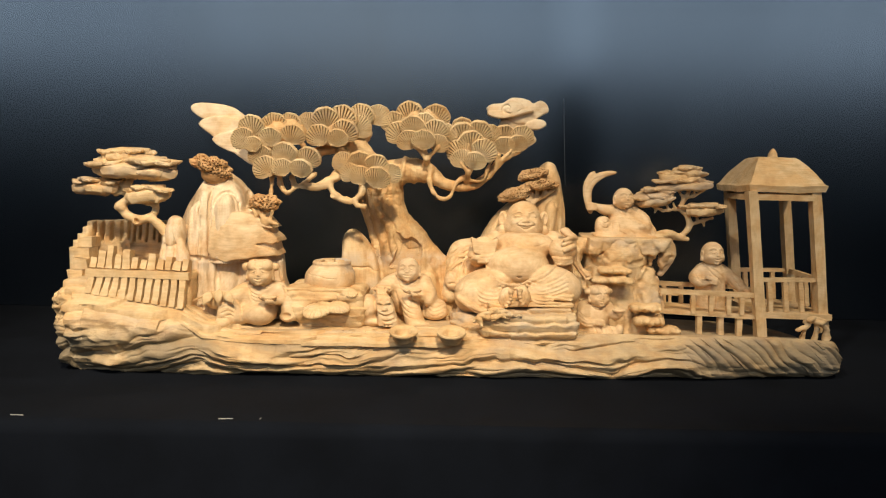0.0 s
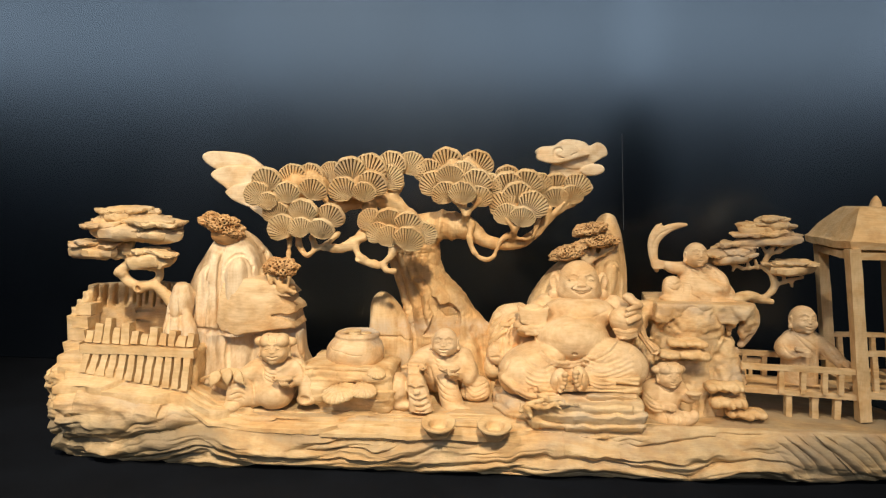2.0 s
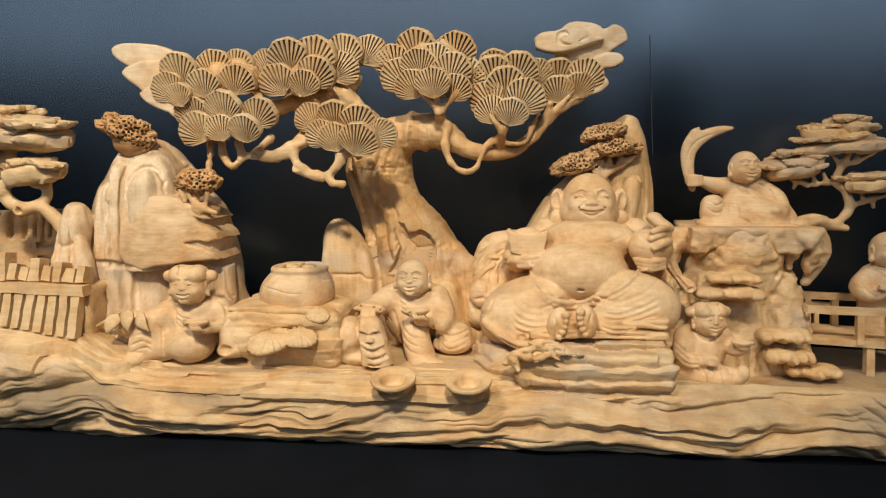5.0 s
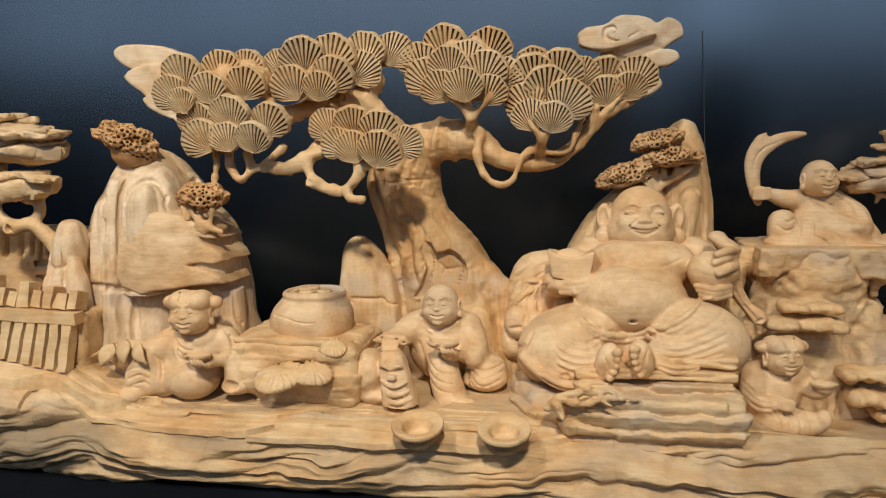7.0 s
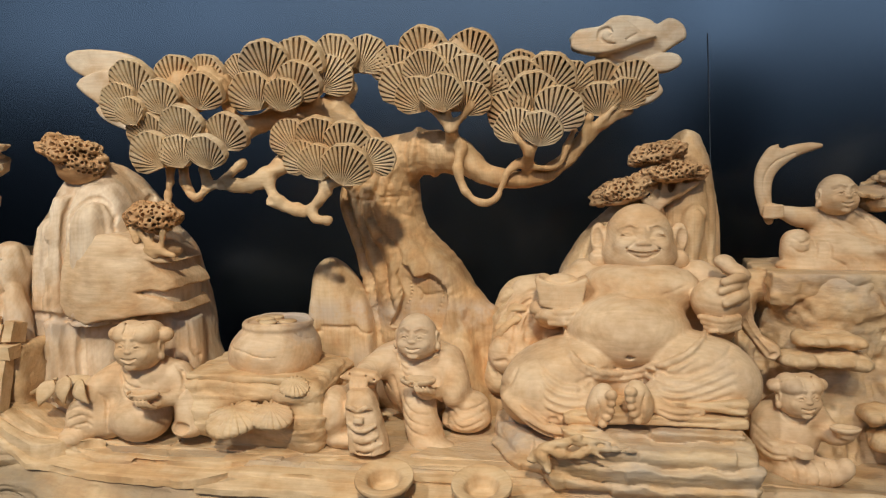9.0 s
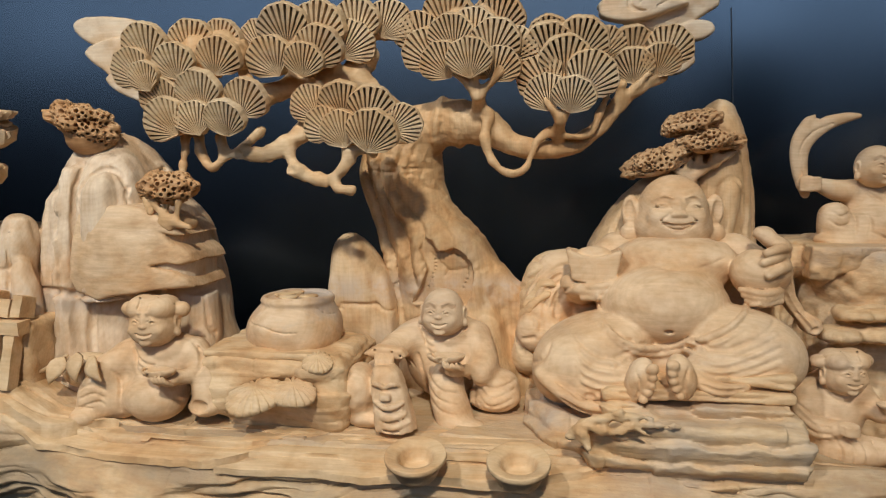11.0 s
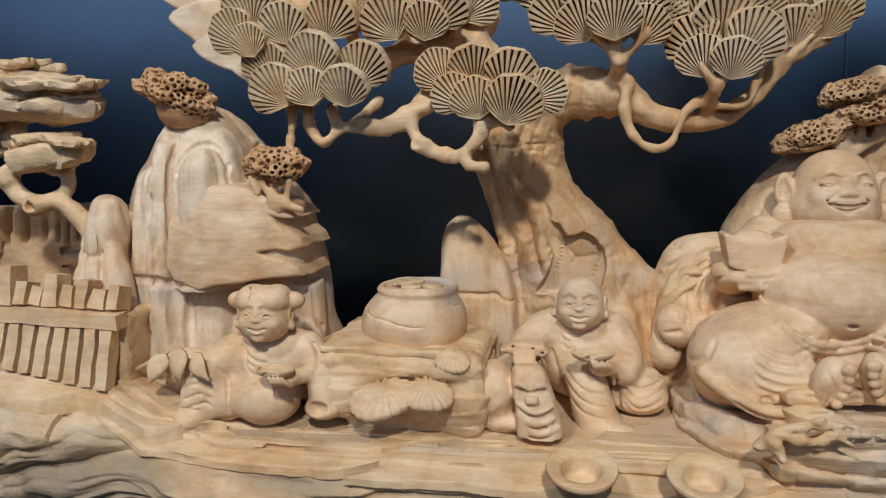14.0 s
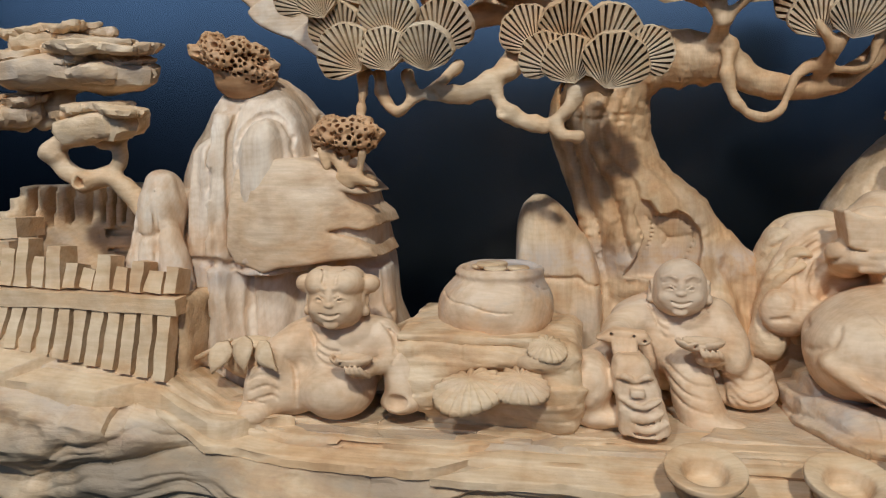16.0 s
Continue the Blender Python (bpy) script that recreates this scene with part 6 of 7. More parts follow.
    # boat-shaped ingot in one hand
    for n in range(15):
        t = (n - 7) / 7
        x, top, low = 0.080 + 0.0235 * t, 0.2330 + 0.007 * t * t, 0.2080 + 0.003 * abs(t) ** 3
        clay.block((x * 0.5 + 0.5 * (0.080 + 0.019 * t), 1.320, (top + low) / 2), (0.0025, 0.013, (top - low) / 2), 0.001, 0.001, (0, t * 12, 0))
    clay.ball((0.080, 1.322, 0.236), (0.016, 0.010, 0.006), 0.003)
    # round sack, with fingers below and over it
    clay.ball((0.228, 1.316, 0.219), (0.023, 0.021, 0.0225), 0.002)
    clay.tube([(0.246, 1.326, 0.206, 0.011), (0.250, 1.316, 0.220, 0.010), (0.247, 1.312, 0.234, 0.008)], 0.005)
    for n in range(3):
        clay.tube([(0.248, 1.308, 0.204 - 0.0046 * n, 0.0034), (0.230, 1.294 + 0.001 * n, 0.2035 - 0.0050 * n, 0.0036), (0.211 + 0.003 * n, 1.300, 0.2060 - 0.0050 * n, 0.0030)], 0.0008)
    clay.tube([(0.252, 1.310, 0.226, 0.0056), (0.243, 1.298, 0.225, 0.0050), (0.233, 1.294, 0.220, 0.0042)], 0.0015)
    for n in range(2):
        clay.tube([(0.254, 1.318, 0.240 - 0.004 * n, 0.0050), (0.246 - 0.004 * n, 1.302, 0.2440 - 0.0085 * n, 0.0044), (0.231 - 0.002 * n, 1.297, 0.2400 - 0.0090 * n, 0.0038)], 0.001)
    clay.ball((0.250, 1.336, 0.245), (0.016, 0.012, 0.008), 0.004, (0, 25, 0)).ball((0.240, 1.340, 0.254), (0.010, 0.010, 0.007), 0.004)
    # hems of the open robe, laid round the belly
    clay.line([(0.083, 0.197), (0.088, 0.178), (0.106, 0.163), (0.128, 0.155), (0.147, 0.155), (0.165, 0.164), (0.188, 0.176), (0.206, 0.187), (0.226, 0.194)], 0.0040, 0.001, False, 0.0016)
    clay.line([(0.082, 0.178), (0.106, 0.158), (0.130, 0.149), (0.150, 0.150), (0.172, 0.160), (0.203, 0.178)], 0.0030, 0.001, False, 0.0012)
    clay.line([(0.084, 0.193), (0.0905, 0.178), (0.108, 0.166), (0.129, 0.1585), (0.147, 0.1590), (0.164, 0.1675), (0.187, 0.1795)], 0.0016, 0.001)
    # long folds that swing over the knees and run together at the shins
    for n in range(5):
        d = 0.0085 * n
        clay.line([(0.060 + 0.1 * d, 0.170 - 1.0 * d), (0.068, 0.162 - 0.98 * d), (0.080, 0.155 - 0.90 * d), (0.096, 0.152 - 0.80 * d), (0.108, 0.155 - 0.80 * d)], 0.0021, 0.0030)
        clay.line([(0.236 - 0.2 * d, 0.182 - 1.0 * d), (0.206 - 0.1 * d, 0.168 - 0.85 * d), (0.182, 0.161 - 0.75 * d), (0.160, 0.166 - 0.75 * d)], 0.0022, 0.0030)
    # feet, soles towards the viewer
    for x, z, lean in ((0.1150, 0.1390, 15), (0.1485, 0.1430, -14)):
        clay.ball((x, 1.228, z), (0.0118, 0.013, 0.0200), 0.0012, (0, lean, 0))
        s, c = math.sin(radians(lean)), math.cos(radians(lean))
        for n in range(5):
            side = 1 if lean > 0 else -1
            u, w = side * (0.0054 + 0.0026 * math.sin(n * 0.8)), 0.0140 - 0.0066 * n
            clay.ball((x + u * c + w * s, 1.2165, z - u * s + w * c), (0.0056 if n == 0 else 0.0044, 0.0046, 0.0052 if n == 0 else 0.0036), 0.0006)
        clay.line([(x - side * 0.004, z + 0.010), (x - side * 0.001, z - 0.002), (x - side * 0.003, z - 0.014)], 0.0016, 0.001)
    # robe ends lying before the seat as thin cloth
    clay.tube([(0.030, 1.252, 0.134, 0.005), (0.046, 1.238, 0.124, 0.006), (0.068, 1.228, 0.1145, 0.0065), (0.092, 1.224, 0.1140, 0.006), (0.107, 1.228, 0.121, 0.005)], 0.005)
    clay.line([(0.046, 0.130), (0.066, 0.1215), (0.090, 0.1205), (0.104, 0.127)], 0.0026, 0.0014).line([(0.050, 0.118), (0.068, 0.1105), (0.094, 0.1100)], 0.0024, 0.0012)
    clay.ball((0.050, 1.228, 0.1270), (0.0080, 0.006, 0.0045), 0.001, (0, 12, 0), True)
    clay.tube([(0.158, 1.240, 0.146, 0.005), (0.168, 1.232, 0.135, 0.006), (0.186, 1.230, 0.1325, 0.0058), (0.202, 1.236, 0.1335, 0.0042)], 0.003)
    clay.line([(0.164, 0.137), (0.180, 0.1325), (0.200, 0.1335)], 0.0020, 0.0012)
    # fold of flesh over the belly, and sleeve folds
    clay.line([(0.116, 0.233), (0.138, 0.2255), (0.160, 0.2225), (0.182, 0.2255), (0.204, 0.233)], 0.0010, 0.002)
    for rows in ([(0.056, 0.214), (0.040, 0.204), (0.030, 0.188)], [(0.060, 0.206), (0.046, 0.192), (0.040, 0.176)], [(0.020, 0.196), (0.016, 0.178), (0.022, 0.160)]):
        clay.line(rows, 0.0022, 0.002)
    clay.rough(0.0004, 0.010)
    return clay.thing("laughing_figure", WOOD_SMOOTH, None, "large seated laughing wooden figure with a bare round belly", "statue", finer=[head((0.161, 1.378, 0.272), 0.0385, 2, 1.5, laugh=True)])


laughing_figure()


def small_bowl(clay, c, w):
    """A little shallow boat-shaped bowl held in a hand."""
    clay.ball(c, (w, w * 0.58, w * 0.48), 0.001)
    clay.block((c[0], c[1], c[2] + w), (w * 1.3, w, w * 0.94), 0.0005, 0.0005, carve=True)
    clay.ball((c[0], c[1], c[2] + 0.10 * w), (w * 0.80, w * 0.42, w * 0.26), 0.001, carve=True)


def palm(clay, c, w):
    """Four short fingers curled up under a bowl's rim."""
    for k in range(4):
        x = c[0] + w * (0.10 + 0.22 * k)
        clay.tube([(x + 0.12 * w, c[1] - 0.20 * w, c[2] - 0.74 * w, 0.0020), (x, c[1] - 0.56 * w, c[2] - 0.50 * w, 0.0020), (x - 0.16 * w, c[1] - 0.62 * w, c[2] - 0.26 * w, 0.0016)], 0.0007)


def fingers(clay, a, b, n, r, drop):
    """Fingers side by side from a to b, each one lower by drop."""
    for k in range(n):
        d = -drop * k
        clay.tube([(a[0], a[1], a[2] + d, r), ((a[0] + b[0]) / 2, min(a[1], b[1]) - r, (a[2] + b[2]) / 2 + d, r * 1.05), (b[0], b[1], b[2] + d, r * 0.85)], r * 0.3)


def bun_child():
    clay = Clay((-0.425, 1.185, 0.070), (-0.255, 1.285, 0.170), 0.0012)
    clay.ball((-0.333, 1.243, 0.124), (0.036, 0.027, 0.034), 0.008).ball((-0.333, 1.226, 0.103), (0.031, 0.025, 0.023), 0.006)
    clay.tube([(-0.366, 1.242, 0.138, 0.015), (-0.335, 1.244, 0.148, 0.017), (-0.300, 1.242, 0.142, 0.015)], 0.010)
    # raised knee with the sleeve over it, and a shoe
    clay.tube([(-0.362, 1.238, 0.142, 0.012), (-0.380, 1.228, 0.130, 0.0145), (-0.390, 1.220, 0.110, 0.016), (-0.393, 1.216, 0.092, 0.015)], 0.010)
    clay.ball((-0.372, 1.232, 0.100), (0.020, 0.022, 0.022), 0.010).ball((-0.395, 1.206, 0.087), (0.0135, 0.013, 0.0095), 0.003)
    # hanging sleeve with an open end
    clay.tube([(-0.300, 1.242, 0.144, 0.013), (-0.284, 1.230, 0.128, 0.013), (-0.279, 1.224, 0.108, 0.0135)], 0.008)
    clay.ball((-0.279, 1.222, 0.098), (0.0165, 0.014, 0.010), 0.004).ball((-0.281, 1.210, 0.101), (0.010, 0.006, 0.006), 0.001, carve=True)
    clay.tube([(-0.286, 1.224, 0.128, 0.0075), (-0.302, 1.208, 0.128, 0.0065)], 0.004).ball((-0.304, 1.204, 0.127), (0.009, 0.007, 0.0055), 0.003)
    small_bowl(clay, (-0.311, 1.198, 0.1385), 0.0170)
    palm(clay, (-0.311, 1.198, 0.1385), 0.0170)
    for n in range(3):
        clay.line([(-0.356 + 0.003 * n, 0.153 - 0.003 * n), (-0.346, 0.141 - 0.005 * n), (-0.330, 0.136 - 0.0055 * n), (-0.314, 0.141 - 0.004 * n)], 0.0014, 0.0015)
    for n in range(4):
        clay.line([(-0.298 + 0.004 * n, 0.157 - 0.003 * n), (-0.290 + 0.003 * n, 0.150 - 0.004 * n), (-0.284, 0.142 - 0.004 * n)], 0.0013, 0.0012)
        clay.line([(-0.402 + 0.003 * n, 0.120 - 0.007 * n), (-0.390 + 0.003 * n, 0.126 - 0.008 * n), (-0.376, 0.120 - 0.007 * n)], 0.0012, 0.0018)
    clay.line([(-0.372, 0.130), (-0.362, 0.112), (-0.362, 0.092)], 0.0022, 0.002).line([(-0.304, 0.125), (-0.300, 0.108), (-0.303, 0.090)], 0.0020, 0.002)
    clay.line([(-0.402, 0.096), (-0.394, 0.0975), (-0.384, 0.096)], 0.0014, 0.001)
    clay.rough(0.0004, 0.008)
    return clay.thing("child_figure", WOOD_SMOOTH, None, "seated wooden child with hair buns holding a bowl", "statue", "child figures", finer=[head((-0.331, 1.228, 0.1775), 0.0238, 4, 0.6, True)])


def kneeling_child():
    clay = Clay((-0.165, 1.225, 0.065), (0.025, 1.365, 0.175), 0.0013)
    clay.ball((-0.068, 1.322, 0.128), (0.040, 0.030, 0.044), 0.008)
    clay.tube([(-0.104, 1.318, 0.146, 0.015), (-0.068, 1.322, 0.158, 0.015), (-0.036, 1.318, 0.148, 0.015)], 0.012)
    # the arm that reaches out to the lid, in a wide sleeve
    clay.tube([(-0.096, 1.312, 0.150, 0.015), (-0.112, 1.296, 0.142, 0.0145), (-0.116, 1.274, 0.142, 0.010), (-0.113, 1.256, 0.146, 0.006)], 0.008)
    clay.ball((-0.126, 1.286, 0.106), (0.022, 0.026, 0.026), 0.010)
    # bent knee under the robe, and the foot
    clay.tube([(-0.066, 1.306, 0.118, 0.020), (-0.060, 1.280, 0.112, 0.017), (-0.055, 1.272, 0.095, 0.018), (-0.050, 1.268, 0.082, 0.018)], 0.010)
    clay.ball((-0.036, 1.258, 0.079), (0.020, 0.011, 0.007), 0.004, (0, 10, 0))
    # the other sleeve, forearm and bowl
    clay.tube([(-0.036, 1.316, 0.150, 0.0145), (-0.026, 1.302, 0.132, 0.015), (-0.028, 1.286, 0.122, 0.012)], 0.008)
    clay.tube([(-0.030, 1.288, 0.124, 0.007), (-0.044, 1.270, 0.1275, 0.0055)], 0.004).ball((-0.049, 1.262, 0.131), (0.010, 0.008, 0.0070), 0.003)
    small_bowl(clay, (-0.056, 1.258, 0.1455), 0.0180)
    palm(clay, (-0.056, 1.258, 0.1455), 0.0180)
    # low drum and mat beside the knee
    clay.ball((-0.014, 1.298, 0.094), (0.025, 0.024, 0.013), 0.010).ball((-0.012, 1.306, 0.108), (0.020, 0.018, 0.012), 0.014)
    for n in range(3):
        clay.line([(-0.094 + 0.004 * n, 0.164 - 0.003 * n), (-0.078, 0.150 - 0.006 * n), (-0.060, 0.153 - 0.005 * n), (-0.044, 0.161 - 0.004 * n)], 0.0013, 0.0016)
        clay.line([(-0.078, 0.122 - 0.008 * n), (-0.064, 0.112 - 0.009 * n), (-0.046, 0.108 - 0.009 * n)], 0.0012, 0.0018)
        clay.line([(-0.124 + 0.006 * n, 0.140), (-0.114 + 0.006 * n, 0.130), (-0.106 + 0.006 * n, 0.120)], 0.0013, 0.0016)
    for n in range(4):
        clay.line([(-0.034 + 0.002 * n, 0.116 - 0.007 * n), (-0.016, 0.107 - 0.0075 * n), (0.006 - 0.001 * n, 0.112 - 0.007 * n)], 0.0013, 0.0020)
    clay.line([(-0.090, 0.135), (-0.084, 0.112), (-0.080, 0.085)], 0.0026, 0.002).line([(-0.036, 0.122), (-0.034, 0.105), (-0.030, 0.088)], 0.0022, 0.002)
    clay.rough(0.0004, 0.008)
    return clay.thing("child_figure", WOOD_SMOOTH, None, "kneeling wooden child holding an open bowl by the trunk", "statue", "child figures", finer=[head((-0.066, 1.304, 0.1775), 0.0230, -4, 0.6)])


def corner_child():
    clay = Clay((0.245, 1.255, 0.035), (0.365, 1.360, 0.135), 0.0013)
    clay.ball((0.300, 1.318, 0.092), (0.029, 0.026, 0.036), 0.006)
    clay.tube([(0.278, 1.316, 0.108, 0.012), (0.300, 1.318, 0.116, 0.013), (0.322, 1.316, 0.108, 0.012)], 0.010)
    clay.tube([(0.276, 1.312, 0.106, 0.011), (0.273, 1.300, 0.088, 0.012), (0.284, 1.290, 0.080, 0.010), (0.298, 1.282, 0.086, 0.006)], 0.006)
    clay.tube([(0.322, 1.314, 0.106, 0.011), (0.334, 1.300, 0.096, 0.010), (0.342, 1.288, 0.100, 0.006)], 0.006)
    clay.ball((0.302, 1.280, 0.087), (0.009, 0.006, 0.005), 0.002).ball((0.340, 1.286, 0.102), (0.008, 0.006, 0.005), 0.002)
    small_bowl(clay, (0.338, 1.284, 0.109), 0.0140)
    clay.tube([(0.282, 1.310, 0.064, 0.017), (0.300, 1.294, 0.062, 0.017), (0.324, 1.290, 0.062, 0.014), (0.338, 1.290, 0.064, 0.010)], 0.006)
    clay.ball((0.340, 1.284, 0.070), (0.008, 0.008, 0.010), 0.003)
    fingers(clay, (0.294, 1.279, 0.089), (0.308, 1.276, 0.088), 3, 0.0022, 0.0032)
    for n in range(4):
        clay.line([(0.264, 0.102 - 0.007 * n), (0.274, 0.094 - 0.007 * n), (0.286, 0.092 - 0.006 * n)], 0.0013, 0.0016)
        clay.line([(0.290 + 0.010 * n, 0.078), (0.296 + 0.010 * n, 0.066), (0.296 + 0.010 * n, 0.052)], 0.0011, 0.0016)
    clay.line([(0.284, 0.118), (0.294, 0.108), (0.306, 0.106), (0.318, 0.115)], 0.0014, 0.0016)
    clay.rough(0.0004, 0.008)
    return clay.thing("child_figure", WOOD_SMOOTH, None, "seated wooden child with hair buns at the rock's foot", "statue", "child figures", finer=[head((0.303, 1.304, 0.1320), 0.0205, 12, 0.6, True)])


bun_child()
kneeling_child()
corner_child()


def seated_figure():
    clay = Clay((0.275, 1.385, 0.212), (0.465, 1.515, 0.325), 0.0013)
    clay.block((0.382, 1.448, 0.229), (0.062, 0.044, 0.013), 0.006, 0.006).ball((0.382, 1.455, 0.246), (0.052, 0.034, 0.020), 0.010).ball((0.384, 1.460, 0.272), (0.032, 0.026, 0.034), 0.012)
    clay.ball((0.386, 1.434, 0.252), (0.046, 0.028, 0.024), 0.010)
    # one raised knee, the other leg folded flat
    clay.tube([(0.352, 1.446, 0.244, 0.018), (0.336, 1.432, 0.264, 0.016), (0.332, 1.426, 0.256, 0.015), (0.330, 1.424, 0.242, 0.012)], 0.006)
    clay.tube([(0.424, 1.448, 0.248, 0.020), (0.400, 1.428, 0.246, 0.016), (0.366, 1.420, 0.244, 0.013), (0.342, 1.418, 0.242, 0.010)], 0.008)
    clay.ball((0.322, 1.416, 0.242), (0.012, 0.008, 0.006), 0.003).ball((0.345, 1.414, 0.241), (0.012, 0.007, 0.006), 0.003)
    # lifted arm and hand
    clay.tube([(0.366, 1.456, 0.292, 0.012), (0.344, 1.450, 0.292, 0.0115), (0.326, 1.444, 0.297, 0.008), (0.316, 1.442, 0.299, 0.006)], 0.006)
    clay.ball((0.311, 1.444, 0.299), (0.0115, 0.009, 0.0095), 0.003)
    fingers(clay, (0.303, 1.436, 0.304), (0.320, 1.434, 0.305), 4, 0.0024, 0.0036)
    # the arm that rests on the folded leg
    clay.tube([(0.404, 1.458, 0.290, 0.013), (0.424, 1.448, 0.272, 0.014), (0.426, 1.430, 0.258, 0.010), (0.416, 1.416, 0.258, 0.007)], 0.006)
    clay.ball((0.411, 1.412, 0.260), (0.009, 0.006, 0.006), 0.003)
    clay.tube([(0.428, 1.452, 0.262, 0.014), (0.440, 1.444, 0.246, 0.012), (0.444, 1.440, 0.236, 0.008)], 0.006)
    for rows in ([(0.362, 0.300), (0.378, 0.284), (0.400, 0.270), (0.416, 0.266)], [(0.366, 0.303), (0.384, 0.290), (0.406, 0.278)], [(0.398, 0.300), (0.412, 0.288), (0.418, 0.274)],
                 [(0.350, 0.278), (0.352, 0.262), (0.348, 0.248)], [(0.362, 0.270), (0.364, 0.258), (0.360, 0.247)], [(0.364, 0.250), (0.376, 0.244), (0.380, 0.238)], [(0.384, 0.254), (0.394, 0.247), (0.396, 0.238)],
                 [(0.326, 0.272), (0.336, 0.266), (0.346, 0.270)], [(0.324, 0.262), (0.334, 0.256), (0.344, 0.258)], [(0.432, 0.266), (0.437, 0.252), (0.438, 0.238)]):
        clay.line(rows, 0.0015, 0.0018)
    clay.rough(0.0004, 0.009)
    return clay.thing("robed_figure", WOOD_SMOOTH, None, "bald seated wooden figure in a robe lifting a curved leaf", "statue", "robed figures", finer=[head((0.379, 1.446, 0.3175), 0.0222, 14, 0.8)])


def standing_figure():
    clay = Clay((0.505, 1.385, 0.075), (0.655, 1.500, 0.200), 0.0014)
    clay.tube([(0.574, 1.448, 0.080, 0.032), (0.574, 1.448, 0.125, 0.031), (0.573, 1.448, 0.158, 0.028), (0.572, 1.448, 0.172, 0.020)], 0.008)
    clay.tube([(0.552, 1.446, 0.170, 0.012), (0.538, 1.438, 0.152, 0.014), (0.544, 1.424, 0.143, 0.010), (0.560, 1.414, 0.147, 0.006)], 0.006)
    clay.tube([(0.594, 1.446, 0.170, 0.012), (0.614, 1.438, 0.152, 0.014), (0.628, 1.426, 0.138, 0.012), (0.634, 1.418, 0.128, 0.009)], 0.006)
    clay.ball((0.565, 1.412, 0.149), (0.011, 0.006, 0.006), 0.003).ball((0.636, 1.412, 0.133), (0.010, 0.007, 0.006), 0.003)
    clay.block((0.560, 1.408, 0.1555), (0.013, 0.004, 0.0035), 0.001, 0.001, (0, 8, 0))
    fingers(clay, (0.560, 1.408, 0.1515), (0.574, 1.406, 0.150), 3, 0.0023, 0.0034)
    fingers(clay, (0.630, 1.406, 0.136), (0.642, 1.405, 0.132), 3, 0.0023, 0.0034)
    for rows in ([(0.556, 0.176), (0.568, 0.162), (0.586, 0.146), (0.596, 0.128)], [(0.560, 0.178), (0.576, 0.168), (0.592, 0.156)], [(0.590, 0.150), (0.588, 0.120), (0.592, 0.088)], [(0.566, 0.140), (0.562, 0.115), (0.562, 0.088)],
                 [(0.578, 0.138), (0.576, 0.112), (0.578, 0.086)], [(0.612, 0.160), (0.618, 0.146), (0.624, 0.136)], [(0.604, 0.152), (0.610, 0.140), (0.620, 0.128)], [(0.534, 0.160), (0.540, 0.148), (0.550, 0.142)]):
        clay.line(rows, 0.0016, 0.0018)
    clay.rough(0.0004, 0.009)
    return clay.thing("robed_figure", WOOD_SMOOTH, None, "bald standing wooden figure in a robe behind the railing", "statue", "robed figures", finer=[head((0.572, 1.442, 0.2040), 0.0250, 10, 0.8)])


seated_figure()
standing_figure()

# curved leaf blade in the lifted hand
clay = Clay((0.28, 1.43, 0.27), (0.39, 1.48, 0.39), 0.0012)
rows = spline([(0.313, 0.285, 0.0045), (0.306, 0.310, 0.0075), (0.304, 0.335, 0.0092), (0.311, 0.353, 0.0105), (0.328, 0.363, 0.0070), (0.348, 0.3695, 0.0045), (0.364, 0.3715, 0.0008)], 5)
for p, q in zip(rows[:-1], rows[1:]):
    clay.ball(((p[0] + q[0]) / 2, 1.452, (p[1] + q[1]) / 2), (max(p[2], 0.002), 0.0042, max(p[2], 0.002)), 0.004)
clay.tube([(0.308, 1.452, 0.356, 0.007), (0.311, 1.452, 0.366, 0.005), (0.318, 1.452, 0.3725, 0.0015)], 0.003)
clay.line([(0.310, 0.295), (0.303, 0.330), (0.312, 0.352), (0.335, 0.364)], 0.0008, 0.001)
clay.rod((0.334, 1.452, 0.386), (0.3215, 1.452, 0.3665), 0.0055, 0.0018, 0.001, True)
clay.thing("palm_leaf", WOOD_SMOOTH, None, "smooth curved carved palm leaf held upright", "carved leaf")

# small drum carved as a broad grinning mask, with a bolster behind it
clay = Clay((-0.165, 1.195, 0.07), (-0.065, 1.285, 0.150), 0.0011)
clay.hull([(0.084, -0.097, 1.228, 0.019, 0.016), (0.100, -0.100, 1.230, 0.0175, 0.017), (0.118, -0.104, 1.233, 0.0160, 0.015), (0.134, -0.108, 1.237, 0.0130, 0.012), (0.140, -0.109, 1.238, 0.008, 0.008)], 2.6, 0.004)
clay.ball((-0.137, 1.250, 0.112), (0.018, 0.026, 0.025), 0.006).ball((-0.130, 1.255, 0.088), (0.024, 0.026, 0.012), 0.006)
for u in (-1, 1):
    clay.tube([(-0.1055 + 0.0015 * u, 1.2195, 0.1240, 0.0020), (-0.1055 + 0.0070 * u, 1.2190, 0.1275, 0.0026), (-0.1055 + 0.0125 * u, 1.2240, 0.1250, 0.0016)], 0.0012)
    clay.tube([(-0.1055 + 0.0025 * u, 1.2180, 0.1205, 0.0010), (-0.1055 + 0.0070 * u, 1.2165, 0.1222, 0.0016), (-0.1055 + 0.0115 * u, 1.2210, 0.1210, 0.0010)], 0.0006, True)
clay.block((-0.1040, 1.2165, 0.1165), (0.0052, 0.0035, 0.0030), 0.0015, 0.0015)
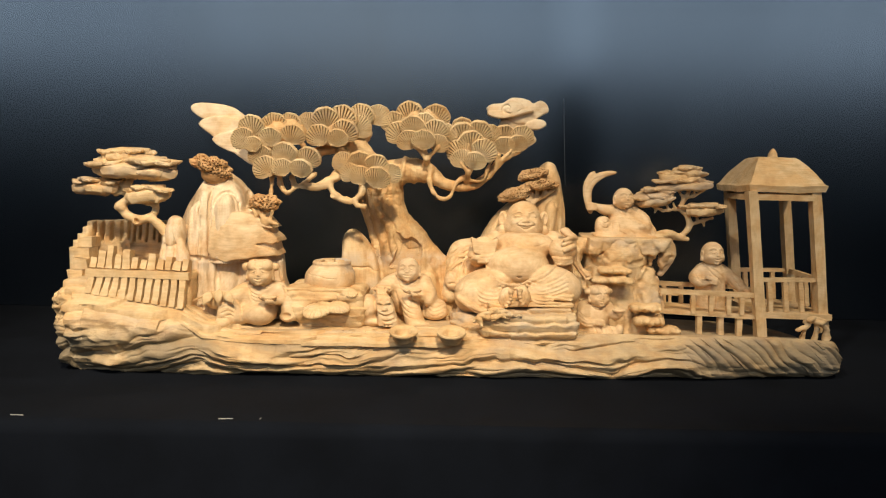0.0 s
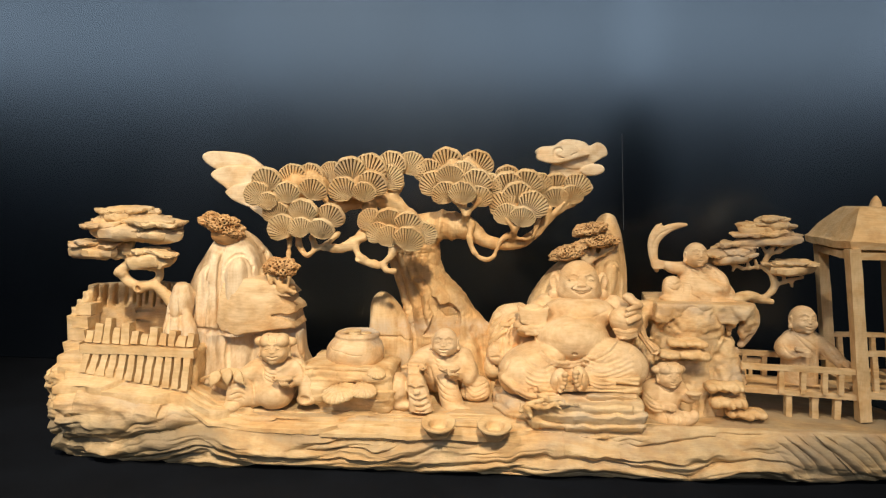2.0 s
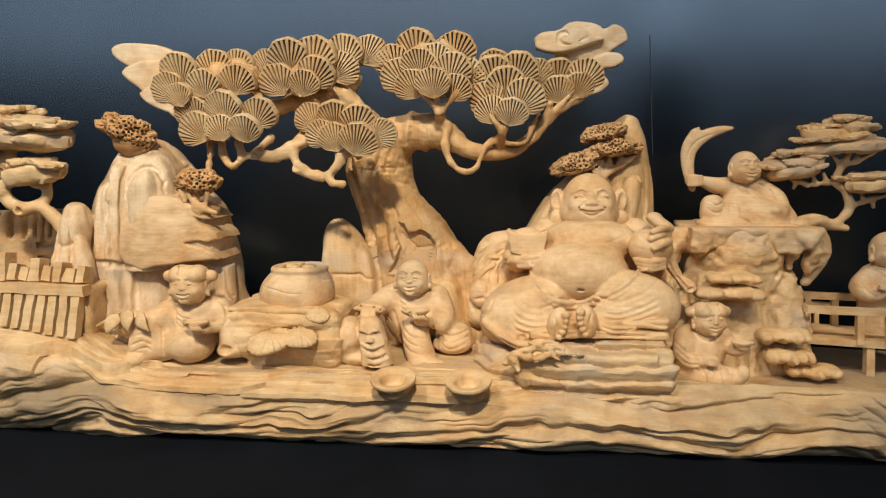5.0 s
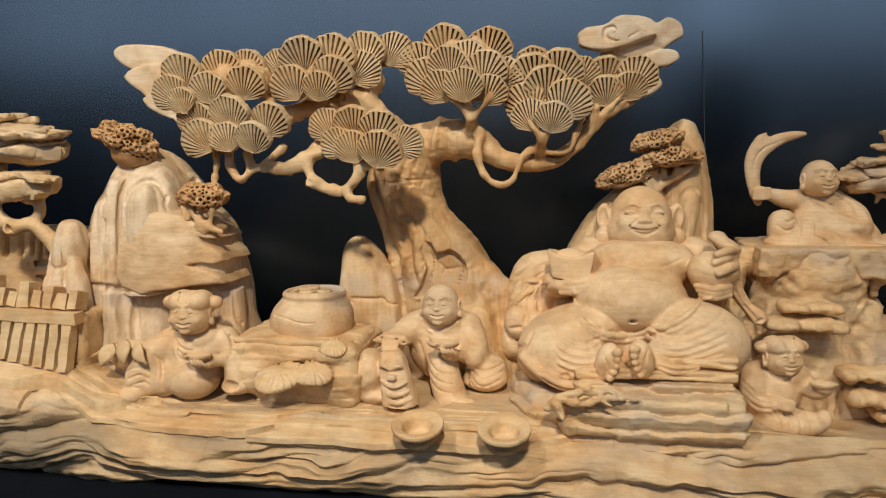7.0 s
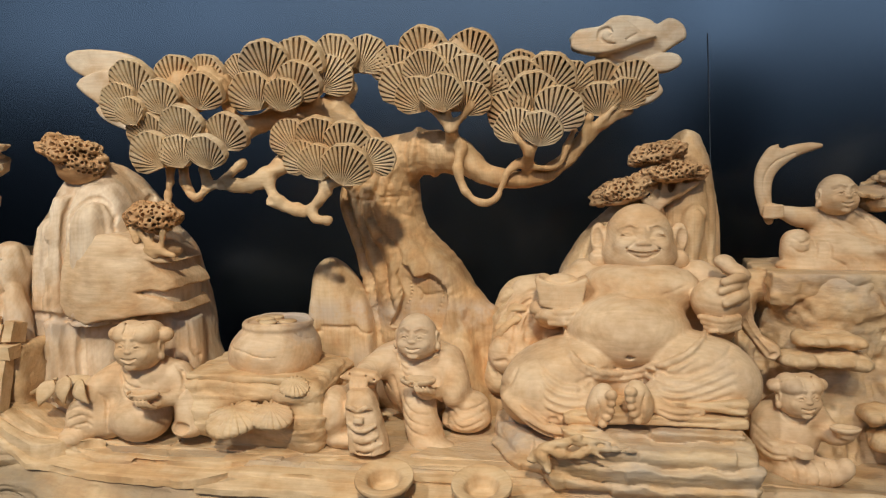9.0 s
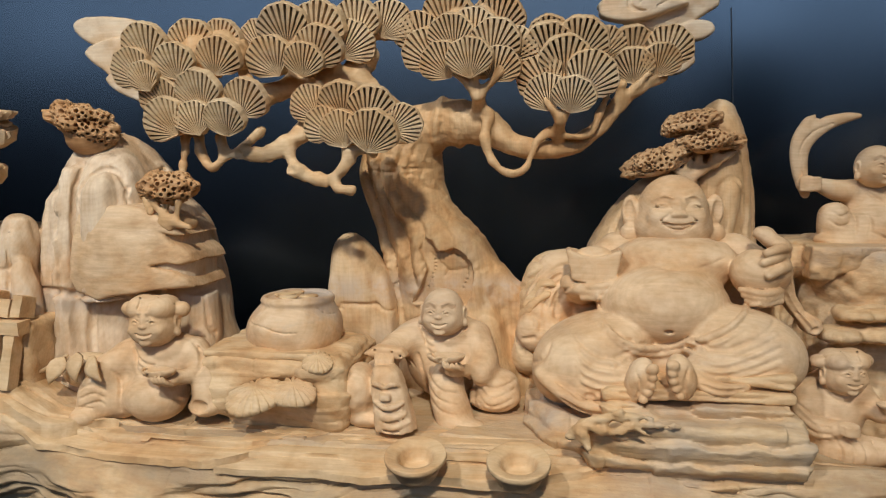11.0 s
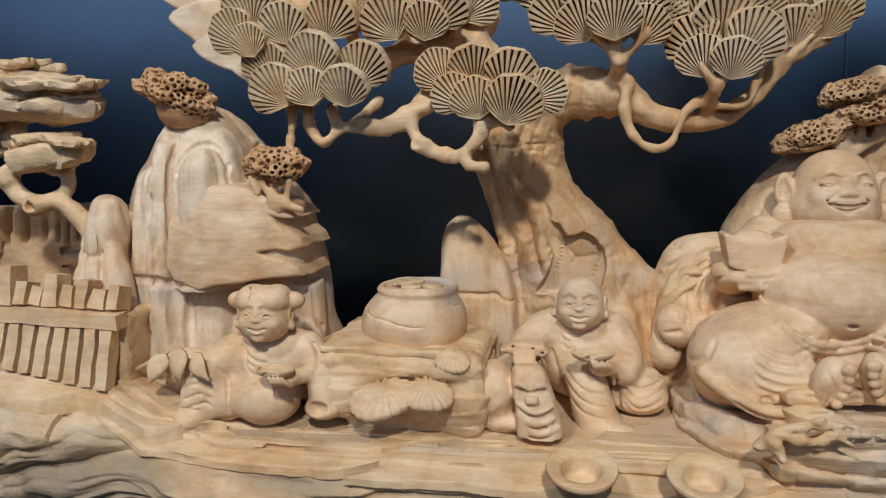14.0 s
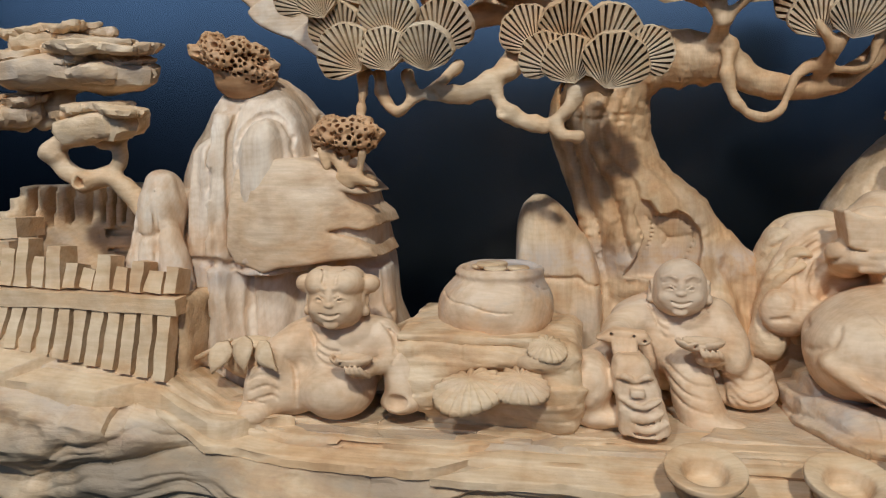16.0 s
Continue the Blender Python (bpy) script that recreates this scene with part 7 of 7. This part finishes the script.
for z, x, w in ((0.1085, -0.1020, 0.0135), (0.0990, -0.1000, 0.0140), (0.0915, -0.0980, 0.0150)):
    clay.tube([(x - w, 1.2200, z + 0.0030, 0.0020), (x, 1.2120, z - 0.0010, 0.0024), (x + w, 1.2180, z + 0.0030, 0.0020)], 0.0010)
    clay.tube([(x - w * 0.8, 1.2180, z - 0.0020, 0.0012), (x, 1.2115, z - 0.0050, 0.0018), (x + w * 0.8, 1.2165, z - 0.0020, 0.0012)], 0.0008, True)
vessel = clay.rough(0.0007, 0.006).thing("carved_drum", WOOD_SMOOTH, None, "small carved drum shaped as a grinning mask by the child", "carved drum")
clay = Clay((-0.142, 1.225, 0.118), (-0.080, 1.285, 0.168), 0.0011)
clay.outline([(-0.134, 0.1460), (-0.128, 0.1500), (-0.120, 0.1545), (-0.108, 0.1535), (-0.096, 0.1520), (-0.0915, 0.1455), (-0.096, 0.1415), (-0.110, 0.1420), (-0.122, 0.1425)], 1.246, 1.262, k=0.002, soft=0.0025)
for x, z in ((-0.1215, 0.1505), (-0.1050, 0.1495), (-0.0970, 0.1460)):
    clay.rod((x, 1.240, z), (x, 1.252, z), 0.0013, 0.0013, 0.0004, True)
for n in range(4):
    clay.tube([(-0.1190 + 0.0046 * n, 1.2470, 0.1460, 0.0026), (-0.1185 + 0.0046 * n, 1.2420, 0.1400, 0.0026), (-0.1165 + 0.0040 * n, 1.2430, 0.1335, 0.0021)], 0.0008)
clay.thing("lid", WOOD_SMOOTH, vessel, "flat lid with three drilled eyelets")

# sprig of leaves at the mountain's foot
clay = Clay((-0.475, 1.18, 0.105), (-0.37, 1.27, 0.165), 0.0014)
clay.tube([(-0.452, 1.222, 0.124, 0.0022), (-0.436, 1.218, 0.132, 0.0022), (-0.416, 1.214, 0.143, 0.002)], 0.003)
clay.ball((-0.404, 1.232, 0.124), (0.030, 0.018, 0.018), 0.006)
sprig = clay.thing("leaf_sprig", WOOD, None, "sprig of three pointed carved leaves", "carved plant")
for x, z, tilt in ((-0.416, 0.143, 24), (-0.402, 0.148, -8), (-0.390, 0.144, -42)):
    verts, quads, ridge = [], [], 9
    for side, back in ((0, 0.0), (1, 0.0022)):
        for n in range(ridge):
            k = n / (ridge - 1)
            half = 0.0095 * math.sin(math.pi * k**0.70) * (1 - 0.40 * k) + 0.0003
            for u, lift in ((-1, 0.0), (-0.5, 0.0004), (0, 0.0014), (0.5, 0.0004), (1, 0.0)):
                px, pz = u * half, -0.027 * k
                t = radians(tilt)
                verts.append((x + px * math.cos(t) + pz * math.sin(t), 1.210 - 0.010 * math.sin(2.2 * k) - lift + back, z - px * math.sin(t) + pz * math.cos(t)))
    for n in range(ridge - 1):
        for u in range(4):
            i = n * 5 + u
            quads += [(i, i + 1, i + 6, i + 5), (45 + i, 50 + i, 51 + i, 46 + i)]
        quads += [(n * 5, n * 5 + 5, 50 + n * 5, 45 + n * 5), (n * 5 + 4, 49 + n * 5, 54 + n * 5, n * 5 + 9)]
    link_mesh("leaf", arrays_mesh("leaf", verts, quads, True), WOOD, sprig)

# ---- seat rocks of the laughing figure ----
clay = Clay((0.015, 1.16, 0.06), (0.265, 1.43, 0.155), 0.0018)
clay.block((0.158, 1.309, 0.074), (0.088, 0.112, 0.013), 0.004, 0.004).block((0.158, 1.305, 0.090), (0.086, 0.114, 0.020), 0.006, 0.004).block((0.162, 1.312, 0.112), (0.078, 0.100, 0.012), 0.005, 0.003)
clay.ball((0.072, 1.262, 0.080), (0.046, 0.052, 0.020), 0.012, (0, 8, 0)).ball((0.044, 1.300, 0.086), (0.034, 0.046, 0.022), 0.014)
strata(clay, 0.0165, 0.0085, 8.0).rough(0.0014, 0.02, (0.4, 1, 1.2)).rough(0.0007, 0.006)
seat = clay.thing("layered_rock", WOOD_CRAG, None, "layered carved rock seat with broken thin strata", "carved rock")
for c, half, t in (((0.160, 1.312, 0.1265), (0.078, 0.088, 0.0060), 2), ((0.200, 1.312, 0.138), (0.044, 0.078, 0.0055), -3)):
    clay = Clay([v - h - 0.012 for v, h in zip(c, half)], [v + h + 0.012 for v, h in zip(c, half)], 0.0016)
    clay.block(c, half, 0.003, 0.003, (0, 0, t))
    strata(clay, 0.010, 0.003, 2.0 + t).rough(0.0015, 0.02, (0.5, 1, 1.5)).thing("seat_plate", WOOD, seat)
clay = Clay((0.04, 1.16, 0.085), (0.155, 1.22, 0.140), 0.0011)
clay.tube([(0.058, 1.186, 0.104, 0.0042), (0.065, 1.183, 0.1115, 0.0050), (0.076, 1.184, 0.1165, 0.0042), (0.091, 1.185, 0.1200, 0.0038), (0.108, 1.186, 0.1220, 0.0034), (0.120, 1.187, 0.1190, 0.0022)], 0.002)
clay.tube([(0.066, 1.182, 0.108, 0.0048), (0.070, 1.180, 0.0990, 0.0040), (0.069, 1.182, 0.0945, 0.0020)], 0.003).tube([(0.074, 1.182, 0.112, 0.0036), (0.087, 1.181, 0.1100, 0.0034), (0.105, 1.183, 0.1145, 0.0030), (0.122, 1.186, 0.1150, 0.0026), (0.141, 1.190, 0.1135, 0.0014)], 0.002)
clay.rod((0.105, 1.183, 0.114), (0.118, 1.180, 0.1085), 0.0026, 0.0012, 0.002).rod((0.088, 1.184, 0.119), (0.096, 1.182, 0.1265), 0.0026, 0.0012, 0.002)
clay.rough(0.0016, 0.006).rough(0.0008, 0.003).thing("gnarled_root", WOOD_CRAG, None, "short gnarled grey root lying before the steps", "carved root")

# back rocks
clay = Clay((0.05, 1.36, 0.08), (0.29, 1.50, 0.41), 0.0024)
clay.tube([(0.218, 1.437, 0.10, 0.044), (0.218, 1.437, 0.24, 0.040), (0.216, 1.437, 0.30, 0.037), (0.216, 1.438, 0.345, 0.029), (0.217, 1.44, 0.372, 0.019)], 0.008)
clay.tube([(0.128, 1.43, 0.10, 0.056), (0.126, 1.43, 0.20, 0.052), (0.134, 1.43, 0.25, 0.040), (0.152, 1.43, 0.288, 0.024), (0.168, 1.43, 0.304, 0.014)], 0.012)
clay.block((0.17, 1.44, 0.15), (0.08, 0.04, 0.09), 0.02, 0.02)
clay.tube([(0.205, 1.402, 0.14, 0.014), (0.212, 1.400, 0.24, 0.014), (0.222, 1.400, 0.296, 0.013)], 0.003)
clay.rough(0.0018, 0.035, (1.5, 1, 0.4)).rough(0.0009, 0.010, (1.2, 1, 0.2)).rough(0.0005, 0.005)
for rows in ([(0.236, 0.21), (0.240, 0.29), (0.232, 0.345)], [(0.247, 0.20), (0.250, 0.27), (0.246, 0.34)], [(0.203, 0.25), (0.212, 0.292), (0.224, 0.306), (0.234, 0.288), (0.236, 0.25)], [(0.096, 0.20), (0.104, 0.25), (0.124, 0.28)]):
    clay.line(rows, 0.0022, 0.003)
clay.thing("tall_rock", WOOD_UP, None, "tall carved rock slab behind the laughing figure", "carved rock")
for n, (c, half, tilt) in enumerate((((0.146, 1.392, 0.322), (0.035, 0.022, 0.0155), -16), ((0.180, 1.396, 0.362), (0.031, 0.022, 0.0130), -14), ((0.198, 1.388, 0.343), (0.034, 0.022, 0.0125), -4))):
    cushion = sponge(c, half, 30 + n, "flat brown moss cushion with drilled holes", (0, tilt, 0), 0.0018)
clay = Clay((0.15, 1.37, 0.285), (0.24, 1.43, 0.36), 0.0018)
for a, b in (((0.178, 0.305), (0.205, 0.322)), ((0.205, 0.322), (0.222, 0.333)), ((0.180, 0.308), (0.176, 0.350)), ((0.190, 0.314), (0.188, 0.335)), ((0.178, 0.305), (0.165, 0.318)), ((0.206, 0.322), (0.204, 0.336))):
    clay.rod((a[0], 1.396, a[1]), (b[0], 1.396, b[1]), 0.0045, 0.0038, 0.005)
clay.rod((0.18, 1.396, 0.304), (0.19, 1.42, 0.295), 0.006, 0.008).rough(0.001, 0.007).thing("stem", WOOD, cushion, "pale forked stem")

# wave-like rock between tree and figure
clay = Clay((-0.01, 1.31, 0.08), (0.11, 1.44, 0.26), 0.0022)
clay.tube([(0.030, 1.385, 0.10, 0.035), (0.030, 1.38, 0.17, 0.030), (0.038, 1.375, 0.205, 0.024), (0.060, 1.375, 0.215, 0.018)], 0.012)
clay.tube([(0.014, 1.352, 0.12, 0.016), (0.020, 1.350, 0.165, 0.014), (0.034, 1.350, 0.195, 0.012)], 0.006)
for n in range(6):
    clay.line([(0.002 + 0.004 * n, 0.205 - 0.016 * n), (0.016 + 0.003 * n, 0.219 - 0.015 * n), (0.034 + 0.002 * n, 0.222 - 0.013 * n), (0.050, 0.212 - 0.012 * n), (0.066, 0.214 - 0.010 * n)], 0.0042, 0.0035)
clay.line([(0.012, 0.128), (0.006, 0.142), (0.014, 0.154), (0.028, 0.152), (0.032, 0.140), (0.022, 0.134)], 0.0036, 0.003)
clay.rough(0.002, 0.02).thing("wave_rock", WOOD, None, "curling wave-shaped carved rock beside the trunk", "carved rock")


def pedestal():
    clay = Clay((0.225, 1.30, 0.04), (0.50, 1.54, 0.26), 0.0022)
    clay.tube([(0.345, 1.43, 0.05, 0.085), (0.355, 1.43, 0.13, 0.066), (0.365, 1.43, 0.20, 0.066)], 0.02)
    clay.tube([(0.418, 1.405, 0.05, 0.040), (0.422, 1.405, 0.12, 0.033), (0.420, 1.41, 0.165, 0.022)], 0.004)
    clay.tube([(0.300, 1.42, 0.222, 0.020), (0.272, 1.41, 0.200, 0.022), (0.262, 1.40, 0.13, 0.030), (0.27, 1.39, 0.07, 0.03)], 0.02)
    clay.rough(0.0065, 0.024, (1, 1, 0.7)).rough(0.0030, 0.010).rough(0.0012, 0.005)
    for rows in ([(0.300, 0.16), (0.296, 0.12), (0.290, 0.08)], [(0.394, 0.17), (0.392, 0.12), (0.394, 0.07)], [(0.446, 0.16), (0.452, 0.11), (0.454, 0.07)], [(0.400, 0.160), (0.412, 0.182), (0.432, 0.178), (0.442, 0.158)], [(0.274, 0.21), (0.270, 0.17), (0.266, 0.12)]):
        clay.line(rows, 0.0035, 0.003)
    clay.block((0.375, 1.43, 0.2655), (0.14, 0.12, 0.030), 0.001, 0.001, carve=True)
    ob = clay.thing("rock_pedestal", WOOD_CRAG, None, "craggy carved rock pedestal with a flat overhanging ledge", "carved rock")
    clay = Clay((0.275, 1.34, 0.15), (0.50, 1.53, 0.26), 0.0019)
    clay.block((0.378, 1.440, 0.228), (0.084, 0.070, 0.024), 0.004, 0.006)
    # tongues of rock that hang from the ledge, with hollows between
    for x, low, r in ((0.312, 0.200, 0.013), (0.338, 0.194, 0.013), (0.372, 0.190, 0.014), (0.404, 0.198, 0.012), (0.428, 0.186, 0.013), (0.450, 0.184, 0.014)):
        clay.tube([(x, 1.378, 0.232, r), (x - 0.002, 1.382, 0.214, r * 0.95), (x - 0.003, 1.390, low, r * 0.5)], 0.004)
    for x, z, r in ((0.325, 0.204, 0.009), (0.355, 0.203, 0.010), (0.390, 0.205, 0.010), (0.417, 0.202, 0.008), (0.440, 0.206, 0.007)):
        clay.ball((x, 1.366, z), (r, 0.022, r * 0.9), 0.004, carve=True)
    clay.tube([(0.452, 1.40, 0.232, 0.018), (0.468, 1.40, 0.215, 0.014), (0.462, 1.40, 0.188, 0.010), (0.452, 1.40, 0.165, 0.006)], 0.006)
    clay.rough(0.0050, 0.022, (1, 1, 0.7)).rough(0.0024, 0.009).rough(0.0010, 0.005)
    clay.block((0.375, 1.43, 0.2540), (0.14, 0.10, 0.015), 0.001, 0.001, carve=True)
    clay.thing("ledge", WOOD_CRAG, ob, "flat ledge with hanging tongues of rock")
    return ob


pedestal()
for n, (x, y, z, w, t) in enumerate(((0.342, 1.350, 0.176, 0.060, 0.007), (0.336, 1.340, 0.158, 0.080, 0.008), (0.408, 1.350, 0.102, 0.060, 0.009), (0.415, 1.345, 0.076, 0.056, 0.010), (0.445, 1.345, 0.058, 0.060, 0.008))):
    clay = Clay((x - 0.06, y - 0.045, z - 0.02), (x + 0.06, y + 0.045, z + 0.025), 0.0017)
    for k in range(5):
        clay.ball((x + w * 0.2 * (k - 2), y - 0.004 * math.sin(k * 2 + n), z + 0.001 * math.sin(k * 3)), (w * 0.16, 0.022, t), 0.005)
    clay.rough(0.002, 0.008).thing("cloud_fungus", WOOD, None, "lumpy shelf-shaped carved fungus on the rock", "carved fungus", "shelf fungi")

# ---- railed walk and pavilion ----
LEAN_X = -0.125


def leaned(x, y, z):
    return (x + LEAN_X * (z - 0.05), y, z)


def pavilion():
    ob = None
    fl, fr, bl, br = (0.655, 1.380), (0.789, 1.392), (0.677, 1.540), (0.803, 1.545)
    bm = bmesh.new()
    c = (0.692, 1.462, 0.344)
    levels = [(0.076, 0.083, -0.008), (0.079, 0.086, 0.005), (0.074, 0.081, 0.009), (0.062, 0.066, 0.032), (0.051, 0.050, 0.048), (0.041, 0.036, 0.061), (0.036, 0.031, 0.064)]
    rings = []
    for hx, hy, dz in levels:
        ring = []
        for side in range(4):
            for k in range(6):
                t = k / 6 * 2 - 1
                u, v = ((t, -1), (1, t), (-t, 1), (-1, -t))[side]
                flick = 0.003 * (abs(t) ** 3) * max(0, 1 - (dz + 0.004) / 0.035)
                p = Vector((c[0] + hx * u, c[1] + hy * v, c[2] + dz + flick))
                ring.append(bm.verts.new(p + Vector(noise.noise_vector(p * 45)) * 0.0022))
        rings.append(ring)
    for r, q in zip(rings[:-1], rings[1:]):
        for n in range(24):
            bm.faces.new((r[n], r[(n + 1) % 24], q[(n + 1) % 24], q[n]))
    bm.faces.new(rings[0][::-1])
    bm.faces.new(rings[-1])
    sharp = [e for e in bm.edges if len(e.link_faces) == 2 and e.calc_face_angle() > 0.7]
    bmesh.ops.bevel(bm, geom=sharp, offset=0.0018, segments=2, affect="EDGES", profile=0.5)
    roof = bm_mesh("roof", bm, True)
    roof.set_sharp_from_angle(angle=radians(24))
    ob = link_mesh("pavilion", roof, WOOD, None, "open carved pavilion with a hipped roof on four posts", "pavilion")
    v, q = lathe(spline([(0.016, 0.0), (0.0105, 0.004), (0.0085, 0.012), (0.0042, 0.020), (0.001, 0.023)], 4), 24, (c[0] + 0.004, c[1], c[2] + 0.061))
    link_mesh("finial", arrays_mesh("finial", v, q), WOOD, ob)
    for (x, y), foot in ((fl, 0.040), (fr, 0.050), (bl, 0.048), (br, 0.048)):
        beam("post", leaned(x, y, foot), leaned(x, y, 0.338), 0.0195, 0.020, WOOD_POST, ob, taper=0.95, uneven=0.0016)
    top = 0.326
    for (a, b) in ((fl, fr), (fl, bl), (bl, br), (fr, br)):
        beam("lintel", leaned(a[0], a[1], top), leaned(b[0], b[1], top), 0.012, 0.018, WOOD, ob)
        z = 0.158 if a is not fl or b is fr else 0.150
        if not (a is fl and b is bl):
            beam("handrail", leaned(a[0], a[1], z), leaned(b[0], b[1], z), 0.008, 0.010, WOOD, ob)
            for n in range(3):
                t = (n + 1) / 4 - 0.06
                p = [a[i] + (b[i] - a[i]) * t for i in (0, 1)]
                beam("baluster", leaned(*p, 0.092), leaned(*p, 0.156), 0.0085, 0.009, WOOD, ob)
    beam("floor_slab", leaned(0.655, 1.462, 0.086), leaned(0.802, 1.462, 0.083), 0.012, 0.175, WOOD, ob)
    return ob


pavilion()


def railed_walk():
    ob = beam("railed_walk", (0.445, 1.425, 0.090), (0.650, 1.425, 0.080), 0.009, 0.095, WOOD, None, bevel=0.002,
              label="carved wooden walkway with two low railings beside the pavilion", category="railing")
    for y, dz in ((1.378, 0.0), (1.470, 0.003)):
        beam("handrail", (0.445, y, 0.132 + dz), (0.644, y, 0.126 + dz), 0.0095, 0.010, WOOD, ob)
        for n, x in enumerate((0.512, 0.549, 0.585, 0.612)):
            if y > 1.4:
                x -= 0.03
            beam("baluster", (x + 0.002, y, 0.086), (x, y, 0.128 + dz), 0.0085, 0.0085, WOOD, ob)
    for x in (0.530, 0.574, 0.612):
        beam("stilt", (x + 0.002, 1.386, 0.040), (x, 1.386, 0.084), 0.0105, 0.011, WOOD, ob)
    for n in range(3):
        beam("back_panel", (0.462 + n * 0.018, 1.476, 0.089), (0.462 + n * 0.018, 1.476, 0.112), 0.006, 0.006, WOOD, ob)
    beam("back_rail", (0.445, 1.476, 0.118), (0.520, 1.476, 0.114), 0.016, 0.008, WOOD, ob)
    return ob


railed_walk()

# small flower-like knot at the log's end
clay = Clay((0.70, 1.29, 0.035), (0.80, 1.40, 0.115), 0.0016)
for n in range(5):
    a = n * 1.256
    clay.ball((0.748 + 0.014 * math.cos(a), 1.345 + 0.008 * math.sin(a), 0.083 + 0.004 * math.sin(a * 2)), (0.011, 0.009, 0.005), 0.003, (0, 25 * math.cos(a), 0))
clay.tube([(0.735, 1.345, 0.075, 0.005), (0.728, 1.345, 0.062, 0.004), (0.726, 1.348, 0.045, 0.005)], 0.004)
clay.tube([(0.750, 1.345, 0.080, 0.005), (0.752, 1.345, 0.062, 0.004), (0.750, 1.348, 0.045, 0.005)], 0.004)
clay.tube([(0.758, 1.347, 0.080, 0.005), (0.772, 1.348, 0.066, 0.006), (0.775, 1.35, 0.045, 0.008)], 0.005)
clay.tube([(0.735, 1.345, 0.072, 0.005), (0.720, 1.340, 0.066, 0.005), (0.708, 1.338, 0.064, 0.003)], 0.004)
clay.rough(0.002, 0.008).thing("flower_knot", WOOD, None, "small knotted carved flower at the end of the log", "carved plant")

# ---- bits on the cloth and the wall ----
PAPER = plain("white_thread", (0.40, 0.39, 0.36))
for a, b in (((-0.322, 0.959, 0.0008), (-0.301, 0.960, 0.0010)), ((-0.262, 0.959, 0.0010), (-0.261, 0.964, 0.0012)), ((-0.625, 0.960, 0.001), (-0.605, 0.959, 0.001))):
    beam("loose_thread", a, b, 0.0012, 0.0008, PAPER, None, bevel=0, uneven=0.0004, label="short white loose thread lying on black cloth", category="thread", group="threads on the cloth")
beam("hanging_thread", (0.314, WALL_Y - 0.002, 0.34), (0.302, WALL_Y - 0.002, 0.56), 0.0011, 0.0008, plain("grey_thread", (0.10, 0.11, 0.12)), None, bevel=0, uneven=0.0006,
     label="thin pale scratch-like thread hanging down the wall", category="thread")
